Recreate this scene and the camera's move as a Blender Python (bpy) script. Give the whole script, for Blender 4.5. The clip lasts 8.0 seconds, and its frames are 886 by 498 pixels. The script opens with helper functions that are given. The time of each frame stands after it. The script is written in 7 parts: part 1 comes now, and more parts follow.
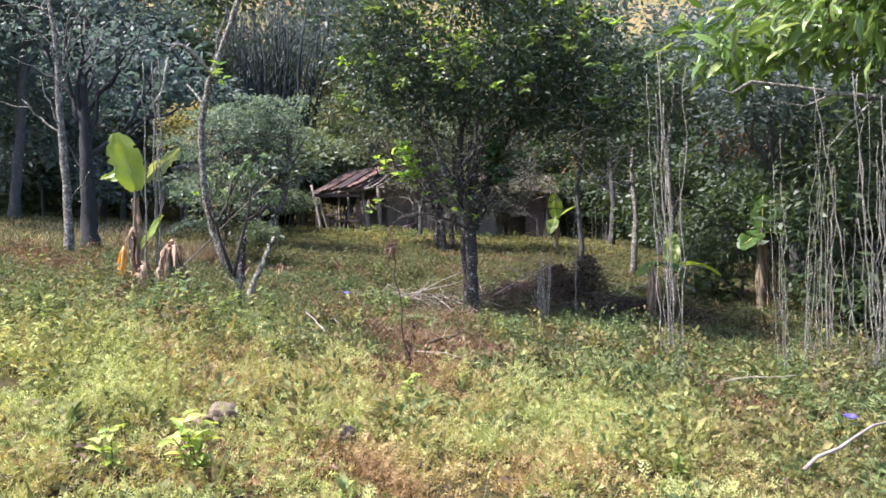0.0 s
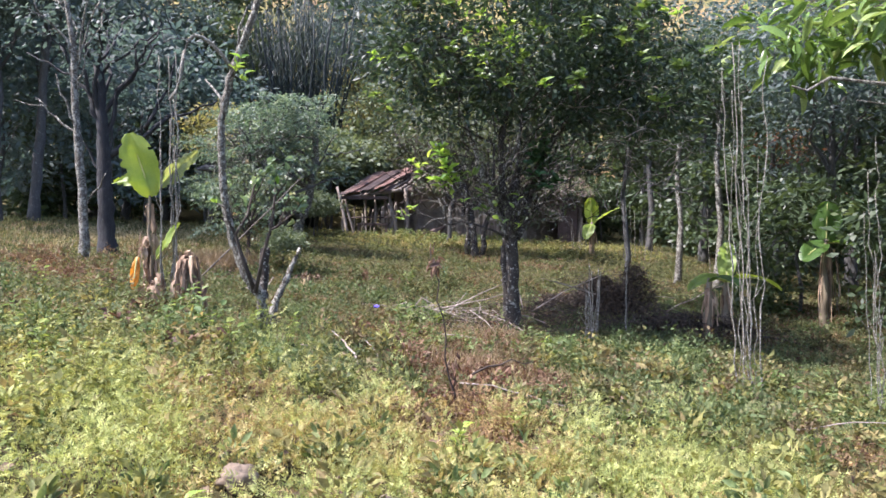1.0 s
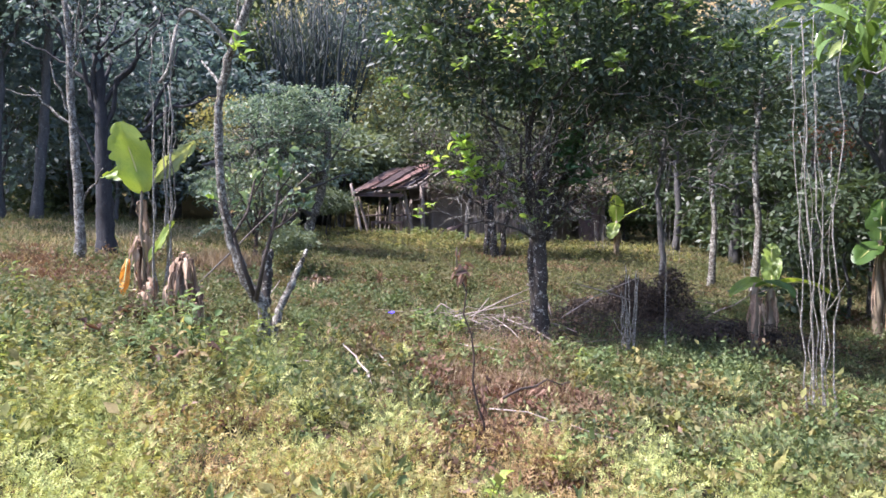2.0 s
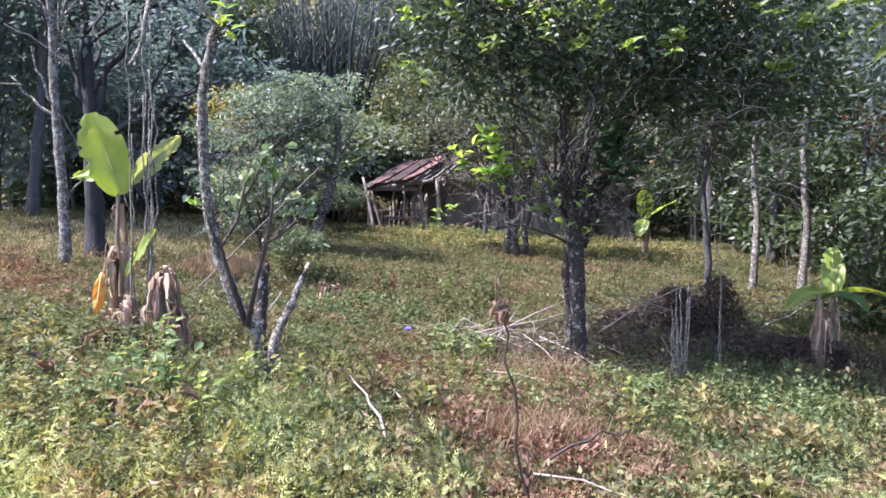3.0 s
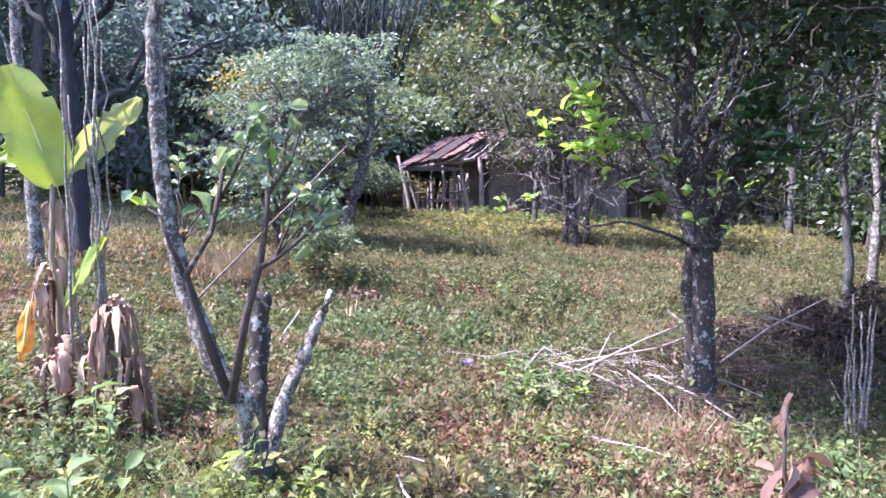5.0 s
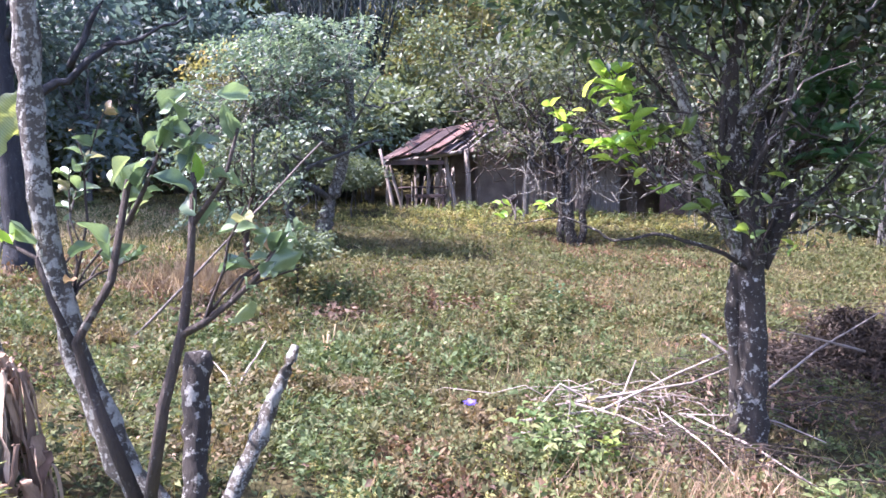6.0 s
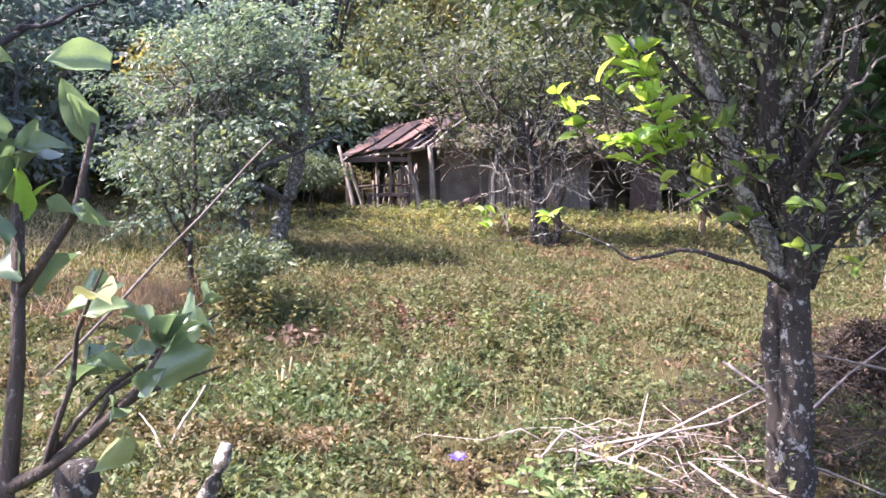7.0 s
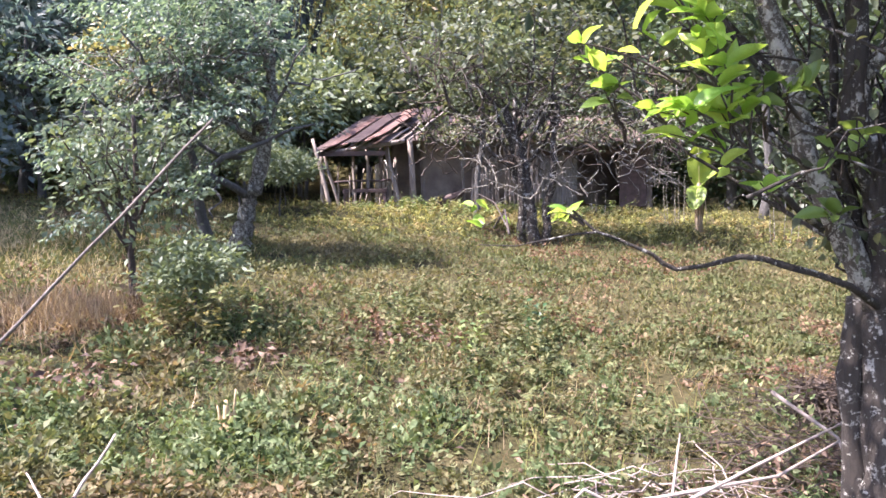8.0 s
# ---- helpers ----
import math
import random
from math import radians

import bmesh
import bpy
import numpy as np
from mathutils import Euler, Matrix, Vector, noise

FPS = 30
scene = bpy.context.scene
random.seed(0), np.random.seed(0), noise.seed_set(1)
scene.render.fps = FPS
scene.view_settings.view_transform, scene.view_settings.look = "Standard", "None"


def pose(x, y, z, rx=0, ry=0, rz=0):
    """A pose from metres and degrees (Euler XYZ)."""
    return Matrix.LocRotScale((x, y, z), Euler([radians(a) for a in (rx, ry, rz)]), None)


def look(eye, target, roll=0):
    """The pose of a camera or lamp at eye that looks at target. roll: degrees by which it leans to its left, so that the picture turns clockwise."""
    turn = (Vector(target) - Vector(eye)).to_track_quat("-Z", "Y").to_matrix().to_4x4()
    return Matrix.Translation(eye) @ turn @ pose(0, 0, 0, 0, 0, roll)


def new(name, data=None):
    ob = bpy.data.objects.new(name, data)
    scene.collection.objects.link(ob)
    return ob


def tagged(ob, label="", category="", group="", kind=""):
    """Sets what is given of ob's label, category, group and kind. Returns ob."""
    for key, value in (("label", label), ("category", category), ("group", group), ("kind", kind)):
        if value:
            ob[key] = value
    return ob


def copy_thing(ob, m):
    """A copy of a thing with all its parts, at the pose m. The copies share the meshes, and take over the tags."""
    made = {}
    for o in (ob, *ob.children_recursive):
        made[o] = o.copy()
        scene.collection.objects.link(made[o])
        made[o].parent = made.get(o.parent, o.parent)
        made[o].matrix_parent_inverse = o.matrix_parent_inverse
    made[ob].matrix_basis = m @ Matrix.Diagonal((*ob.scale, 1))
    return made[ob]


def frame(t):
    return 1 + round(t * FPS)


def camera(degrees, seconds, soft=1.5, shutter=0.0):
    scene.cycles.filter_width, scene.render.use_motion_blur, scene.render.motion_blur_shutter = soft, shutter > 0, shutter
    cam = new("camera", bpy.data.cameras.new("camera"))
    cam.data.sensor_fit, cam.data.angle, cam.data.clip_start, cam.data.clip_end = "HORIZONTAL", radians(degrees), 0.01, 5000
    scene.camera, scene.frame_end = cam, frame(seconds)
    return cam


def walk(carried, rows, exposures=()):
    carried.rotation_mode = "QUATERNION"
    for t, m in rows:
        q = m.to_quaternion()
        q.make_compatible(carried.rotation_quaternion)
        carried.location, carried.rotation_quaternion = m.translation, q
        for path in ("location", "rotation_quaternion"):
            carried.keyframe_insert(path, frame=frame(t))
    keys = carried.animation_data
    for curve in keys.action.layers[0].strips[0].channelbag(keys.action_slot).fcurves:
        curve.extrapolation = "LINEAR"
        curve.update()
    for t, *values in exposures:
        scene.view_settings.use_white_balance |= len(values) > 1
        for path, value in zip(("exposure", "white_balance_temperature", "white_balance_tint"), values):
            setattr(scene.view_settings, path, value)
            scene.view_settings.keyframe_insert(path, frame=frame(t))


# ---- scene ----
cam = camera(61.3, 8.0, soft=1.6)
METRES, EYE, TILT, LEAN, TURN = 8.0, 1.5, -2.0, 0.0, 0.0
ROWS = [
    (0.0, 0.0, 0.0, 0.0, 0.0, 0.0, 0.0),
    (0.5, -0.0112, 0.0542, 0.0018, 0.9, -0.02, -0.19),
    (1.0, -0.0259, 0.1049, 0.0175, 1.77, 0.01, -0.43),
    (1.5, -0.0333, 0.1501, 0.0143, 2.39, -0.0, -0.55),
    (3.0, -0.0606, 0.3457, 0.045, 3.86, -0.89, -0.6),
    (3.5, -0.0741, 0.4046, 0.0435, 4.75, -1.27, -0.7),
    (4.0, -0.091, 0.4835, 0.058, 5.85, -1.7, -0.81),
    (5.5, -0.1323, 0.6718, 0.0741, 6.19, -3.0, -0.12),
    (6.0, -0.1443, 0.7393, 0.0849, 4.89, -3.3, 0.34),
    (6.5, -0.1578, 0.797, 0.0872, 3.35, -3.5, 0.72),
    (7.0, -0.1666, 0.852, 0.0963, 1.76, -3.72, 1.07),
    (7.5, -0.1683, 0.9086, 0.0893, 0.72, -3.87, 1.21),
    (8.0, -0.1706, 0.9729, 0.0936, 0.28, -3.97, 1.2),
]
walk(cam, [(t, pose(0, 0, EYE, TILT, LEAN, TURN) @ pose(METRES * x, METRES * y, METRES * z, 90 + pitch, roll, yaw)) for t, x, y, z, yaw, pitch, roll in ROWS],
     exposures=[(0.0, 1.38, 6000, 23), (1.5, 1.46, 5850, 26), (3.5, 1.77, 5650, 33), (5.5, 2.14, 5400, 37), (7.0, 2.15, 6050, 34), (8.0, 2.15, 6050, 32)])

# ---- light ----
SUN_TO = Vector((-0.53, -0.12, 0.84)).normalized()      # towards the sun: high, to the walk's left
elevation, azimuth = math.asin(SUN_TO.z), math.atan2(SUN_TO.x, SUN_TO.y)
world = bpy.data.worlds.new("sky")
scene.world = world
world.use_nodes = True
wn = world.node_tree.nodes
sky = wn.new("ShaderNodeTexSky")
sky.sky_type, sky.sun_disc, sky.sun_elevation, sky.sun_rotation = "NISHITA", False, elevation, azimuth
sky.dust_density = 2.0
wn["Background"].inputs["Strength"].default_value = 0.15
world.node_tree.links.new(sky.outputs[0], wn["Background"].inputs["Color"])
sun_data = bpy.data.lights.new("sun", "SUN")
sun_data.energy, sun_data.angle, sun_data.color = 5.0, radians(0.6), (1.0, 0.94, 0.82)
sun = new("sun", sun_data)
sun.matrix_world = look(SUN_TO * 60, (0, 0, 0))

# ---- materials ----


def material(name):
    m = bpy.data.materials.new(name)
    m.use_nodes = True
    nt = m.node_tree
    return m, nt, nt.nodes["Principled BSDF"]


def ramp(nt, src, stops):
    r = nt.nodes.new("ShaderNodeValToRGB")
    e = r.color_ramp.elements
    while len(e) < len(stops):
        e.new(0.5)
    for k, (p, c) in enumerate(stops):
        e[k].position, e[k].color = p, (*c, 1)
    nt.links.new(src, r.inputs[0])
    return r.outputs[0]


def noise_tex(nt, scale, detail=4.0, rough=0.6, stretch=None):
    tc = nt.nodes.new("ShaderNodeTexCoord")
    n = nt.nodes.new("ShaderNodeTexNoise")
    n.inputs["Scale"].default_value, n.inputs["Detail"].default_value, n.inputs["Roughness"].default_value = scale, detail, rough
    src = tc.outputs["Object"]
    if stretch:
        mp = nt.nodes.new("ShaderNodeMapping")
        mp.inputs["Scale"].default_value = stretch
        nt.links.new(src, mp.inputs["Vector"])
        src = mp.outputs[0]
    nt.links.new(src, n.inputs["Vector"])
    return n.outputs["Fac"]


def mixed(nt, fac, a, b, kind="MIX"):
    m = nt.nodes.new("ShaderNodeMix")
    m.data_type, m.blend_type = "RGBA", kind
    for sock, v in ((m.inputs[0], fac), (m.inputs[6], a), (m.inputs[7], b)):
        if isinstance(v, (int, float)):
            sock.default_value = v
        elif isinstance(v, tuple):
            sock.default_value = (*v, 1)
        else:
            nt.links.new(v, sock)
    return m.outputs[2]


def bump(nt, b, height, strength, dist):
    n = nt.nodes.new("ShaderNodeBump")
    n.inputs["Strength"].default_value, n.inputs["Distance"].default_value = strength, dist
    nt.links.new(height, n.inputs["Height"])
    nt.links.new(n.outputs[0], b.inputs["Normal"])


def leaf_mat(name, stops, rough=0.4, through_light=0.35, patch=None, patch_scale=0.5, through_tint=(1.0, 0.93, 0.6), single=False, clump_scale=0.0, own=0.4):
    """Leaf: colour varies from leaf to leaf (stops) and from patch to patch of ground or crown."""
    m, nt, b = material(name)
    if single:
        rand = nt.nodes.new("ShaderNodeObjectInfo").outputs["Random"]
    else:
        rand = nt.nodes.new("ShaderNodeNewGeometry").outputs["Random Per Island"]
    if clump_scale:
        spread = nt.nodes.new("ShaderNodeMapRange")
        spread.inputs["From Min"].default_value, spread.inputs["From Max"].default_value = 0.3, 0.7
        nt.links.new(noise_tex(nt, clump_scale, 2.0), spread.inputs["Value"])
        blend = nt.nodes.new("ShaderNodeMix")
        blend.inputs[0].default_value = own
        nt.links.new(spread.outputs[0], blend.inputs[2])
        nt.links.new(rand, blend.inputs[3])
        rand = blend.outputs[0]
    col = ramp(nt, rand, stops)
    if patch:
        f = ramp(nt, noise_tex(nt, patch_scale, 3.0), [(0.48, (0, 0, 0)), (0.64, (1, 1, 1))])
        col2 = ramp(nt, rand, patch)
        col = mixed(nt, f, col, col2)
    fine = ramp(nt, noise_tex(nt, 60.0, 2.0), [(0.3, (0.75, 0.75, 0.75)), (0.7, (1.15, 1.15, 1.15))])
    col = mixed(nt, 1.0, col, fine, "MULTIPLY")
    nt.links.new(col, b.inputs["Base Color"])
    b.inputs["Roughness"].default_value = rough
    b.inputs["Specular IOR Level"].default_value = 0.5
    t = nt.nodes.new("ShaderNodeBsdfTranslucent")
    tint = mixed(nt, 1.0, col, through_tint, "MULTIPLY")
    bright = mixed(nt, 1.0, tint, (1.7, 1.7, 1.7), "MULTIPLY")
    nt.links.new(bright, t.inputs["Color"])
    mix = nt.nodes.new("ShaderNodeMixShader")
    mix.inputs[0].default_value = through_light
    nt.links.new(b.outputs[0], mix.inputs[1])
    nt.links.new(t.outputs[0], mix.inputs[2])
    nt.links.new(mix.outputs[0], nt.nodes["Material Output"].inputs["Surface"])
    return m


def bark_mat(name, dark, mid, lichen, amount=0.5, spots=14.0):
    m, nt, b = material(name)
    base = ramp(nt, noise_tex(nt, 18.0, 6.0, 0.7, (1, 1, 0.25)), [(0.3, dark), (0.7, mid)])
    f = ramp(nt, noise_tex(nt, spots, 9.0, 0.72), [(0.64 - 0.2 * amount, (0, 0, 0)), (0.685 - 0.2 * amount, (1, 1, 1))])
    small = ramp(nt, noise_tex(nt, spots * 3.1, 5.0, 0.65), [(0.66 - 0.2 * amount, (0, 0, 0)), (0.71 - 0.2 * amount, (0.85, 0.85, 0.85))])
    f = mixed(nt, 1.0, f, small, "LIGHTEN")
    pale = ramp(nt, noise_tex(nt, 45.0, 2.0), [(0.3, tuple(c * 0.6 for c in lichen)), (0.7, lichen)])
    nt.links.new(mixed(nt, f, base, pale), b.inputs["Base Color"])
    b.inputs["Roughness"].default_value = 0.9
    bump(nt, b, noise_tex(nt, 40.0, 5.0, 0.75, (1, 1, 0.3)), 1.0, 0.02)
    return m


def plain_mat(name, a, b2, scale=6.0, rough=0.85, bumpy=0.3, stretch=None, bump_scale=40.0):
    m, nt, b = material(name)
    geo = nt.nodes.new("ShaderNodeNewGeometry")
    col = ramp(nt, noise_tex(nt, scale, 5.0, 0.65, stretch), [(0.3, a), (0.7, b2)])
    vary = ramp(nt, geo.outputs["Random Per Island"], [(0.0, (0.75, 0.75, 0.75)), (1.0, (1.2, 1.2, 1.2))])
    nt.links.new(mixed(nt, 1.0, col, vary, "MULTIPLY"), b.inputs["Base Color"])
    b.inputs["Roughness"].default_value = rough
    if bumpy:
        bump(nt, b, noise_tex(nt, bump_scale, 4.0, 0.6, stretch), bumpy, 0.01)
    return m


def strip_mat(name, a, b2, scale, rough, bumpy, stretch):
    m, nt, b = material(name)
    info = nt.nodes.new("ShaderNodeObjectInfo")
    col = ramp(nt, noise_tex(nt, scale, 5.0, 0.65, stretch), [(0.3, a), (0.7, b2)])
    vary = ramp(nt, info.outputs["Random"], [(0.0, (0.30, 0.22, 0.18)), (0.5, (0.85, 0.70, 0.60)), (1.0, (1.25, 1.15, 1.05))])
    nt.links.new(mixed(nt, 1.0, col, vary, "MULTIPLY"), b.inputs["Base Color"])
    b.inputs["Roughness"].default_value = rough
    bump(nt, b, noise_tex(nt, 40.0, 4.0, 0.6, stretch), bumpy, 0.01)
    return m


# foreground herb: full sun is put into these pale leaf colours
M_herb_sun = leaf_mat("sunlit_herb_leaf", [(0.0, (0.085, 0.11, 0.04)), (0.3, (0.22, 0.265, 0.09)), (0.6, (0.41, 0.455, 0.165)), (0.85, (0.54, 0.57, 0.24)), (1.0, (0.61, 0.61, 0.32))], 0.7, 0.32,
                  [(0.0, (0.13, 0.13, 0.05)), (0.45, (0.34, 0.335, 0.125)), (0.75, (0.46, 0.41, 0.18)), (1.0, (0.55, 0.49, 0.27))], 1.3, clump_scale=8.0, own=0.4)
# the slope's copy of the herb, darkened for tree shade
M_herb_shade = leaf_mat("shaded_herb_leaf", [(0.0, (0.0296, 0.0431, 0.0219)), (0.35, (0.0789, 0.0978, 0.0416)), (0.65, (0.138, 0.157, 0.0658)), (0.85, (0.187, 0.196, 0.0877)), (1.0, (0.222, 0.201, 0.104))], 0.8, 0.26,
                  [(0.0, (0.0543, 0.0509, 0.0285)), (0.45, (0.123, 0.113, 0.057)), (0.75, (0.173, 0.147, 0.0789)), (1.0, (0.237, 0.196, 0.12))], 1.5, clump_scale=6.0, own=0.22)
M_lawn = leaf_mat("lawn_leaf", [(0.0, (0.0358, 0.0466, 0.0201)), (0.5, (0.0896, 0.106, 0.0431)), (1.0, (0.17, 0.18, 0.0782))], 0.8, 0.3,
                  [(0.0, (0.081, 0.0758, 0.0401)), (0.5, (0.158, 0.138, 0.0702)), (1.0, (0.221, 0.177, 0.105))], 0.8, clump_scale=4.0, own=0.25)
# dry weeds as the same pair: sun-pale here, shade-dark in the next
M_straw_sun = leaf_mat("sunlit_dry_weed_leaf", [(0.0, (0.14, 0.10, 0.045)), (0.35, (0.29, 0.225, 0.09)), (0.7, (0.44, 0.37, 0.15)), (1.0, (0.55, 0.48, 0.24))], 0.8, 0.25,
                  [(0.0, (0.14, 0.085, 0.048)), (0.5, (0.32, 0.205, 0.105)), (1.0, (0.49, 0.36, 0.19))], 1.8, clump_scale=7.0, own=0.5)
M_straw_shade = leaf_mat("shaded_brown_weed_leaf", [(0.0, (0.0627, 0.037, 0.024)), (0.4, (0.14, 0.0908, 0.0541)), (0.75, (0.226, 0.165, 0.1)), (1.0, (0.328, 0.255, 0.166))], 0.85, 0.22,
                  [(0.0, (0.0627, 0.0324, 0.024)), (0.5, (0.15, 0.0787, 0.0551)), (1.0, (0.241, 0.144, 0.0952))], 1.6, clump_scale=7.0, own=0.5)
M_edge = leaf_mat("olive_weed_leaf", [(0.0, (0.06, 0.07, 0.025)), (0.35, (0.15, 0.165, 0.055)), (0.7, (0.28, 0.28, 0.095)), (1.0, (0.40, 0.38, 0.16))], 0.75, 0.3,
                  [(0.0, (0.09, 0.075, 0.035)), (0.5, (0.22, 0.175, 0.08)), (1.0, (0.37, 0.29, 0.15))], 1.5, clump_scale=8.0, own=0.45)
M_creep = leaf_mat("creeping_leaf", [(0.0, (0.028, 0.046, 0.02)), (0.4, (0.078, 0.115, 0.045)), (0.75, (0.15, 0.195, 0.085)), (1.0, (0.28, 0.31, 0.17))], 0.6, 0.28, [(0.0, (0.05, 0.038, 0.022)), (0.5, (0.15, 0.112, 0.058)), (1.0, (0.27, 0.20, 0.115))], 1.7, clump_scale=6.0, own=0.6)
M_blade = leaf_mat("grass_blade", [(0.0, (0.10, 0.125, 0.04)), (0.5, (0.20, 0.20, 0.07)), (1.0, (0.32, 0.28, 0.13))], 0.7, 0.3,
                   [(0.0, (0.15, 0.12, 0.055)), (0.5, (0.25, 0.185, 0.09)), (1.0, (0.28, 0.17, 0.09))], 0.7, clump_scale=5.0, own=0.3)
M_weed = leaf_mat("weed_leaf", [(0.0, (0.045, 0.072, 0.028)), (0.5, (0.12, 0.17, 0.062)), (0.8, (0.22, 0.27, 0.11)), (1.0, (0.34, 0.37, 0.18))], 0.6, 0.30, [(0.0, (0.07, 0.06, 0.03)), (0.5, (0.19, 0.17, 0.07)), (1.0, (0.36, 0.31, 0.15))], 1.6, clump_scale=5.0, own=0.5)
M_litter = leaf_mat("dead_leaf", [(0.0, (0.06, 0.036, 0.024)), (0.5, (0.13, 0.08, 0.05)), (1.0, (0.26, 0.185, 0.125))], 0.75, 0.15)
M_dead_leaf = leaf_mat("withered_brown_leaf", [(0.0, (0.06, 0.034, 0.024)), (0.6, (0.14, 0.075, 0.048)), (1.0, (0.26, 0.16, 0.105))], 0.8, 0.15, single=True)
M_red_grass = leaf_mat("reddish_dry_grass", [(0.0, (0.20, 0.14, 0.085)), (0.5, (0.29, 0.21, 0.125)), (1.0, (0.40, 0.32, 0.20))], 0.7, 0.3)
for dull in (M_herb_sun, M_herb_shade, M_lawn, M_blade, M_weed, M_straw_sun, M_straw_shade, M_creep, M_edge):
    dull.node_tree.nodes["Principled BSDF"].inputs["Specular IOR Level"].default_value = 0.2
# dry straw colour, lightened in place of the sun the trees keep off
M_sunlit_grass = leaf_mat("sunlit_dry_grass", [(0.0, (0.28, 0.22, 0.12)), (0.5, (0.40, 0.33, 0.19)), (1.0, (0.52, 0.45, 0.28))], 0.7, 0.3)
M_citrus = leaf_mat("citrus_leaf", [(0.0, (0.0197, 0.0361, 0.0238)), (0.6, (0.0361, 0.0623, 0.0361)), (0.85, (0.0615, 0.102, 0.0451)), (1.0, (0.131, 0.201, 0.0574))], 0.5, 0.32, clump_scale=2.5, own=0.5)
M_young = leaf_mat("young_leaf", [(0.0, (0.162, 0.314, 0.0458)), (0.5, (0.27, 0.43, 0.0655)), (1.0, (0.396, 0.524, 0.118))], 0.4, 0.45, single=True)
M_seedling = leaf_mat("seedling_leaf", [(0.0, (0.24, 0.36, 0.07)), (0.5, (0.36, 0.47, 0.10)), (1.0, (0.48, 0.54, 0.15))], 0.5, 0.4, single=True)
# haze over the wood is put into these lighter, blue-grey greens
M_forest_haze = leaf_mat("hazy_forest_leaf", [(0.0, (0.058, 0.082, 0.074)), (0.7, (0.105, 0.138, 0.122)), (1.0, (0.17, 0.20, 0.165))], 0.58, 0.34, clump_scale=1.5, own=0.5, through_tint=(0.85, 0.95, 0.75))
# greens lowered to stand for the shade under the trees
M_grove = leaf_mat("shaded_grove_leaf", [(0.0, (0.03, 0.05, 0.026)), (0.7, (0.06, 0.092, 0.04)), (1.0, (0.13, 0.175, 0.055))], 0.5, 0.3, clump_scale=1.5, own=0.45)
M_olive = leaf_mat("olive_leaf", [(0.0, (0.07, 0.10, 0.055)), (0.7, (0.135, 0.175, 0.09)), (1.0, (0.23, 0.27, 0.13))], 0.52, 0.32, clump_scale=1.8, own=0.45)
M_gold = leaf_mat("yellowing_leaf", [(0.0, (0.11, 0.14, 0.055)), (0.5, (0.25, 0.25, 0.10)), (0.8, (0.36, 0.30, 0.14)), (1.0, (0.38, 0.22, 0.11))], 0.55, 0.38, clump_scale=0.9, own=0.35)
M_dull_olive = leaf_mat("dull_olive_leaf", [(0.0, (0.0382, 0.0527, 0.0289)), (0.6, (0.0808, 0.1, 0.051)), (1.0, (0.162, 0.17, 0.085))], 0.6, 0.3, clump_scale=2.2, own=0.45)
# bluer still: hazy leaves for shrubs added to lift the wood's dark
M_mist = leaf_mat("haze_blue_leaf", [(0.0, (0.07, 0.10, 0.09)), (0.6, (0.115, 0.15, 0.135)), (1.0, (0.18, 0.21, 0.175))], 0.6, 0.38, clump_scale=1.5, own=0.5, through_tint=(0.8, 0.95, 0.8))
M_light = leaf_mat("light_green_leaf", [(0.0, (0.068, 0.124, 0.028)), (1.0, (0.16, 0.24, 0.056))], 0.35, 0.42, single=True)
M_feather = leaf_mat("feathery_leaf", [(0.0, (0.0479, 0.0838, 0.0574)), (0.4, (0.108, 0.158, 0.11)), (0.75, (0.197, 0.251, 0.168)), (1.0, (0.348, 0.383, 0.257))], 0.42, 0.36, clump_scale=3.5, own=0.45, through_tint=(0.9, 0.95, 0.65))
M_broad = leaf_mat("broad_leaf", [(0.0, (0.08, 0.14, 0.03)), (0.6, (0.14, 0.23, 0.05)), (1.0, (0.28, 0.38, 0.07))], 0.32, 0.35, single=True)
M_shoot = leaf_mat("shoot_leaf", [(0.0, (0.072, 0.115, 0.0623)), (0.6, (0.136, 0.196, 0.104)), (0.92, (0.228, 0.304, 0.141)), (1.0, (0.288, 0.187, 0.108))], 0.3, 0.3, through_tint=(0.9, 0.95, 0.7), single=True)
M_weed_leaf = leaf_mat("single_weed_leaf", [(0.0, (0.085, 0.14, 0.05)), (0.7, (0.16, 0.23, 0.08)), (1.0, (0.25, 0.31, 0.12))], 0.6, 0.35, single=True)
# shade is put into this dark leaf colour; the bamboo stands in sun
M_shaded_bamboo = leaf_mat("shaded_bamboo_leaf", [(0.0, (0.028, 0.045, 0.042)), (0.7, (0.055, 0.078, 0.07)), (1.0, (0.09, 0.115, 0.095))], 0.6, 0.3, clump_scale=0.8, own=0.5)
M_dark_leaf = leaf_mat("dark_glossy_leaf", [(0.0, (0.025, 0.07, 0.025)), (1.0, (0.05, 0.12, 0.04))], 0.4, 0.3, single=True)
M_bright_weed = leaf_mat("bright_weed_leaf", [(0.0, (0.12, 0.18, 0.04)), (0.6, (0.21, 0.28, 0.06)), (1.0, (0.34, 0.38, 0.11))], 0.6, 0.38, single=True)
for dull in (M_weed_leaf, M_bright_weed):
    dull.node_tree.nodes["Principled BSDF"].inputs["Specular IOR Level"].default_value = 0.25
M_bark_citrus = bark_mat("citrus_bark", (0.016, 0.013, 0.01), (0.052, 0.042, 0.031), (0.42, 0.41, 0.355), 0.34, 10.0)
M_bark_grey = bark_mat("lichen_bark", (0.03, 0.028, 0.021), (0.11, 0.092, 0.068), (0.37, 0.365, 0.305), 0.62, 17.0)
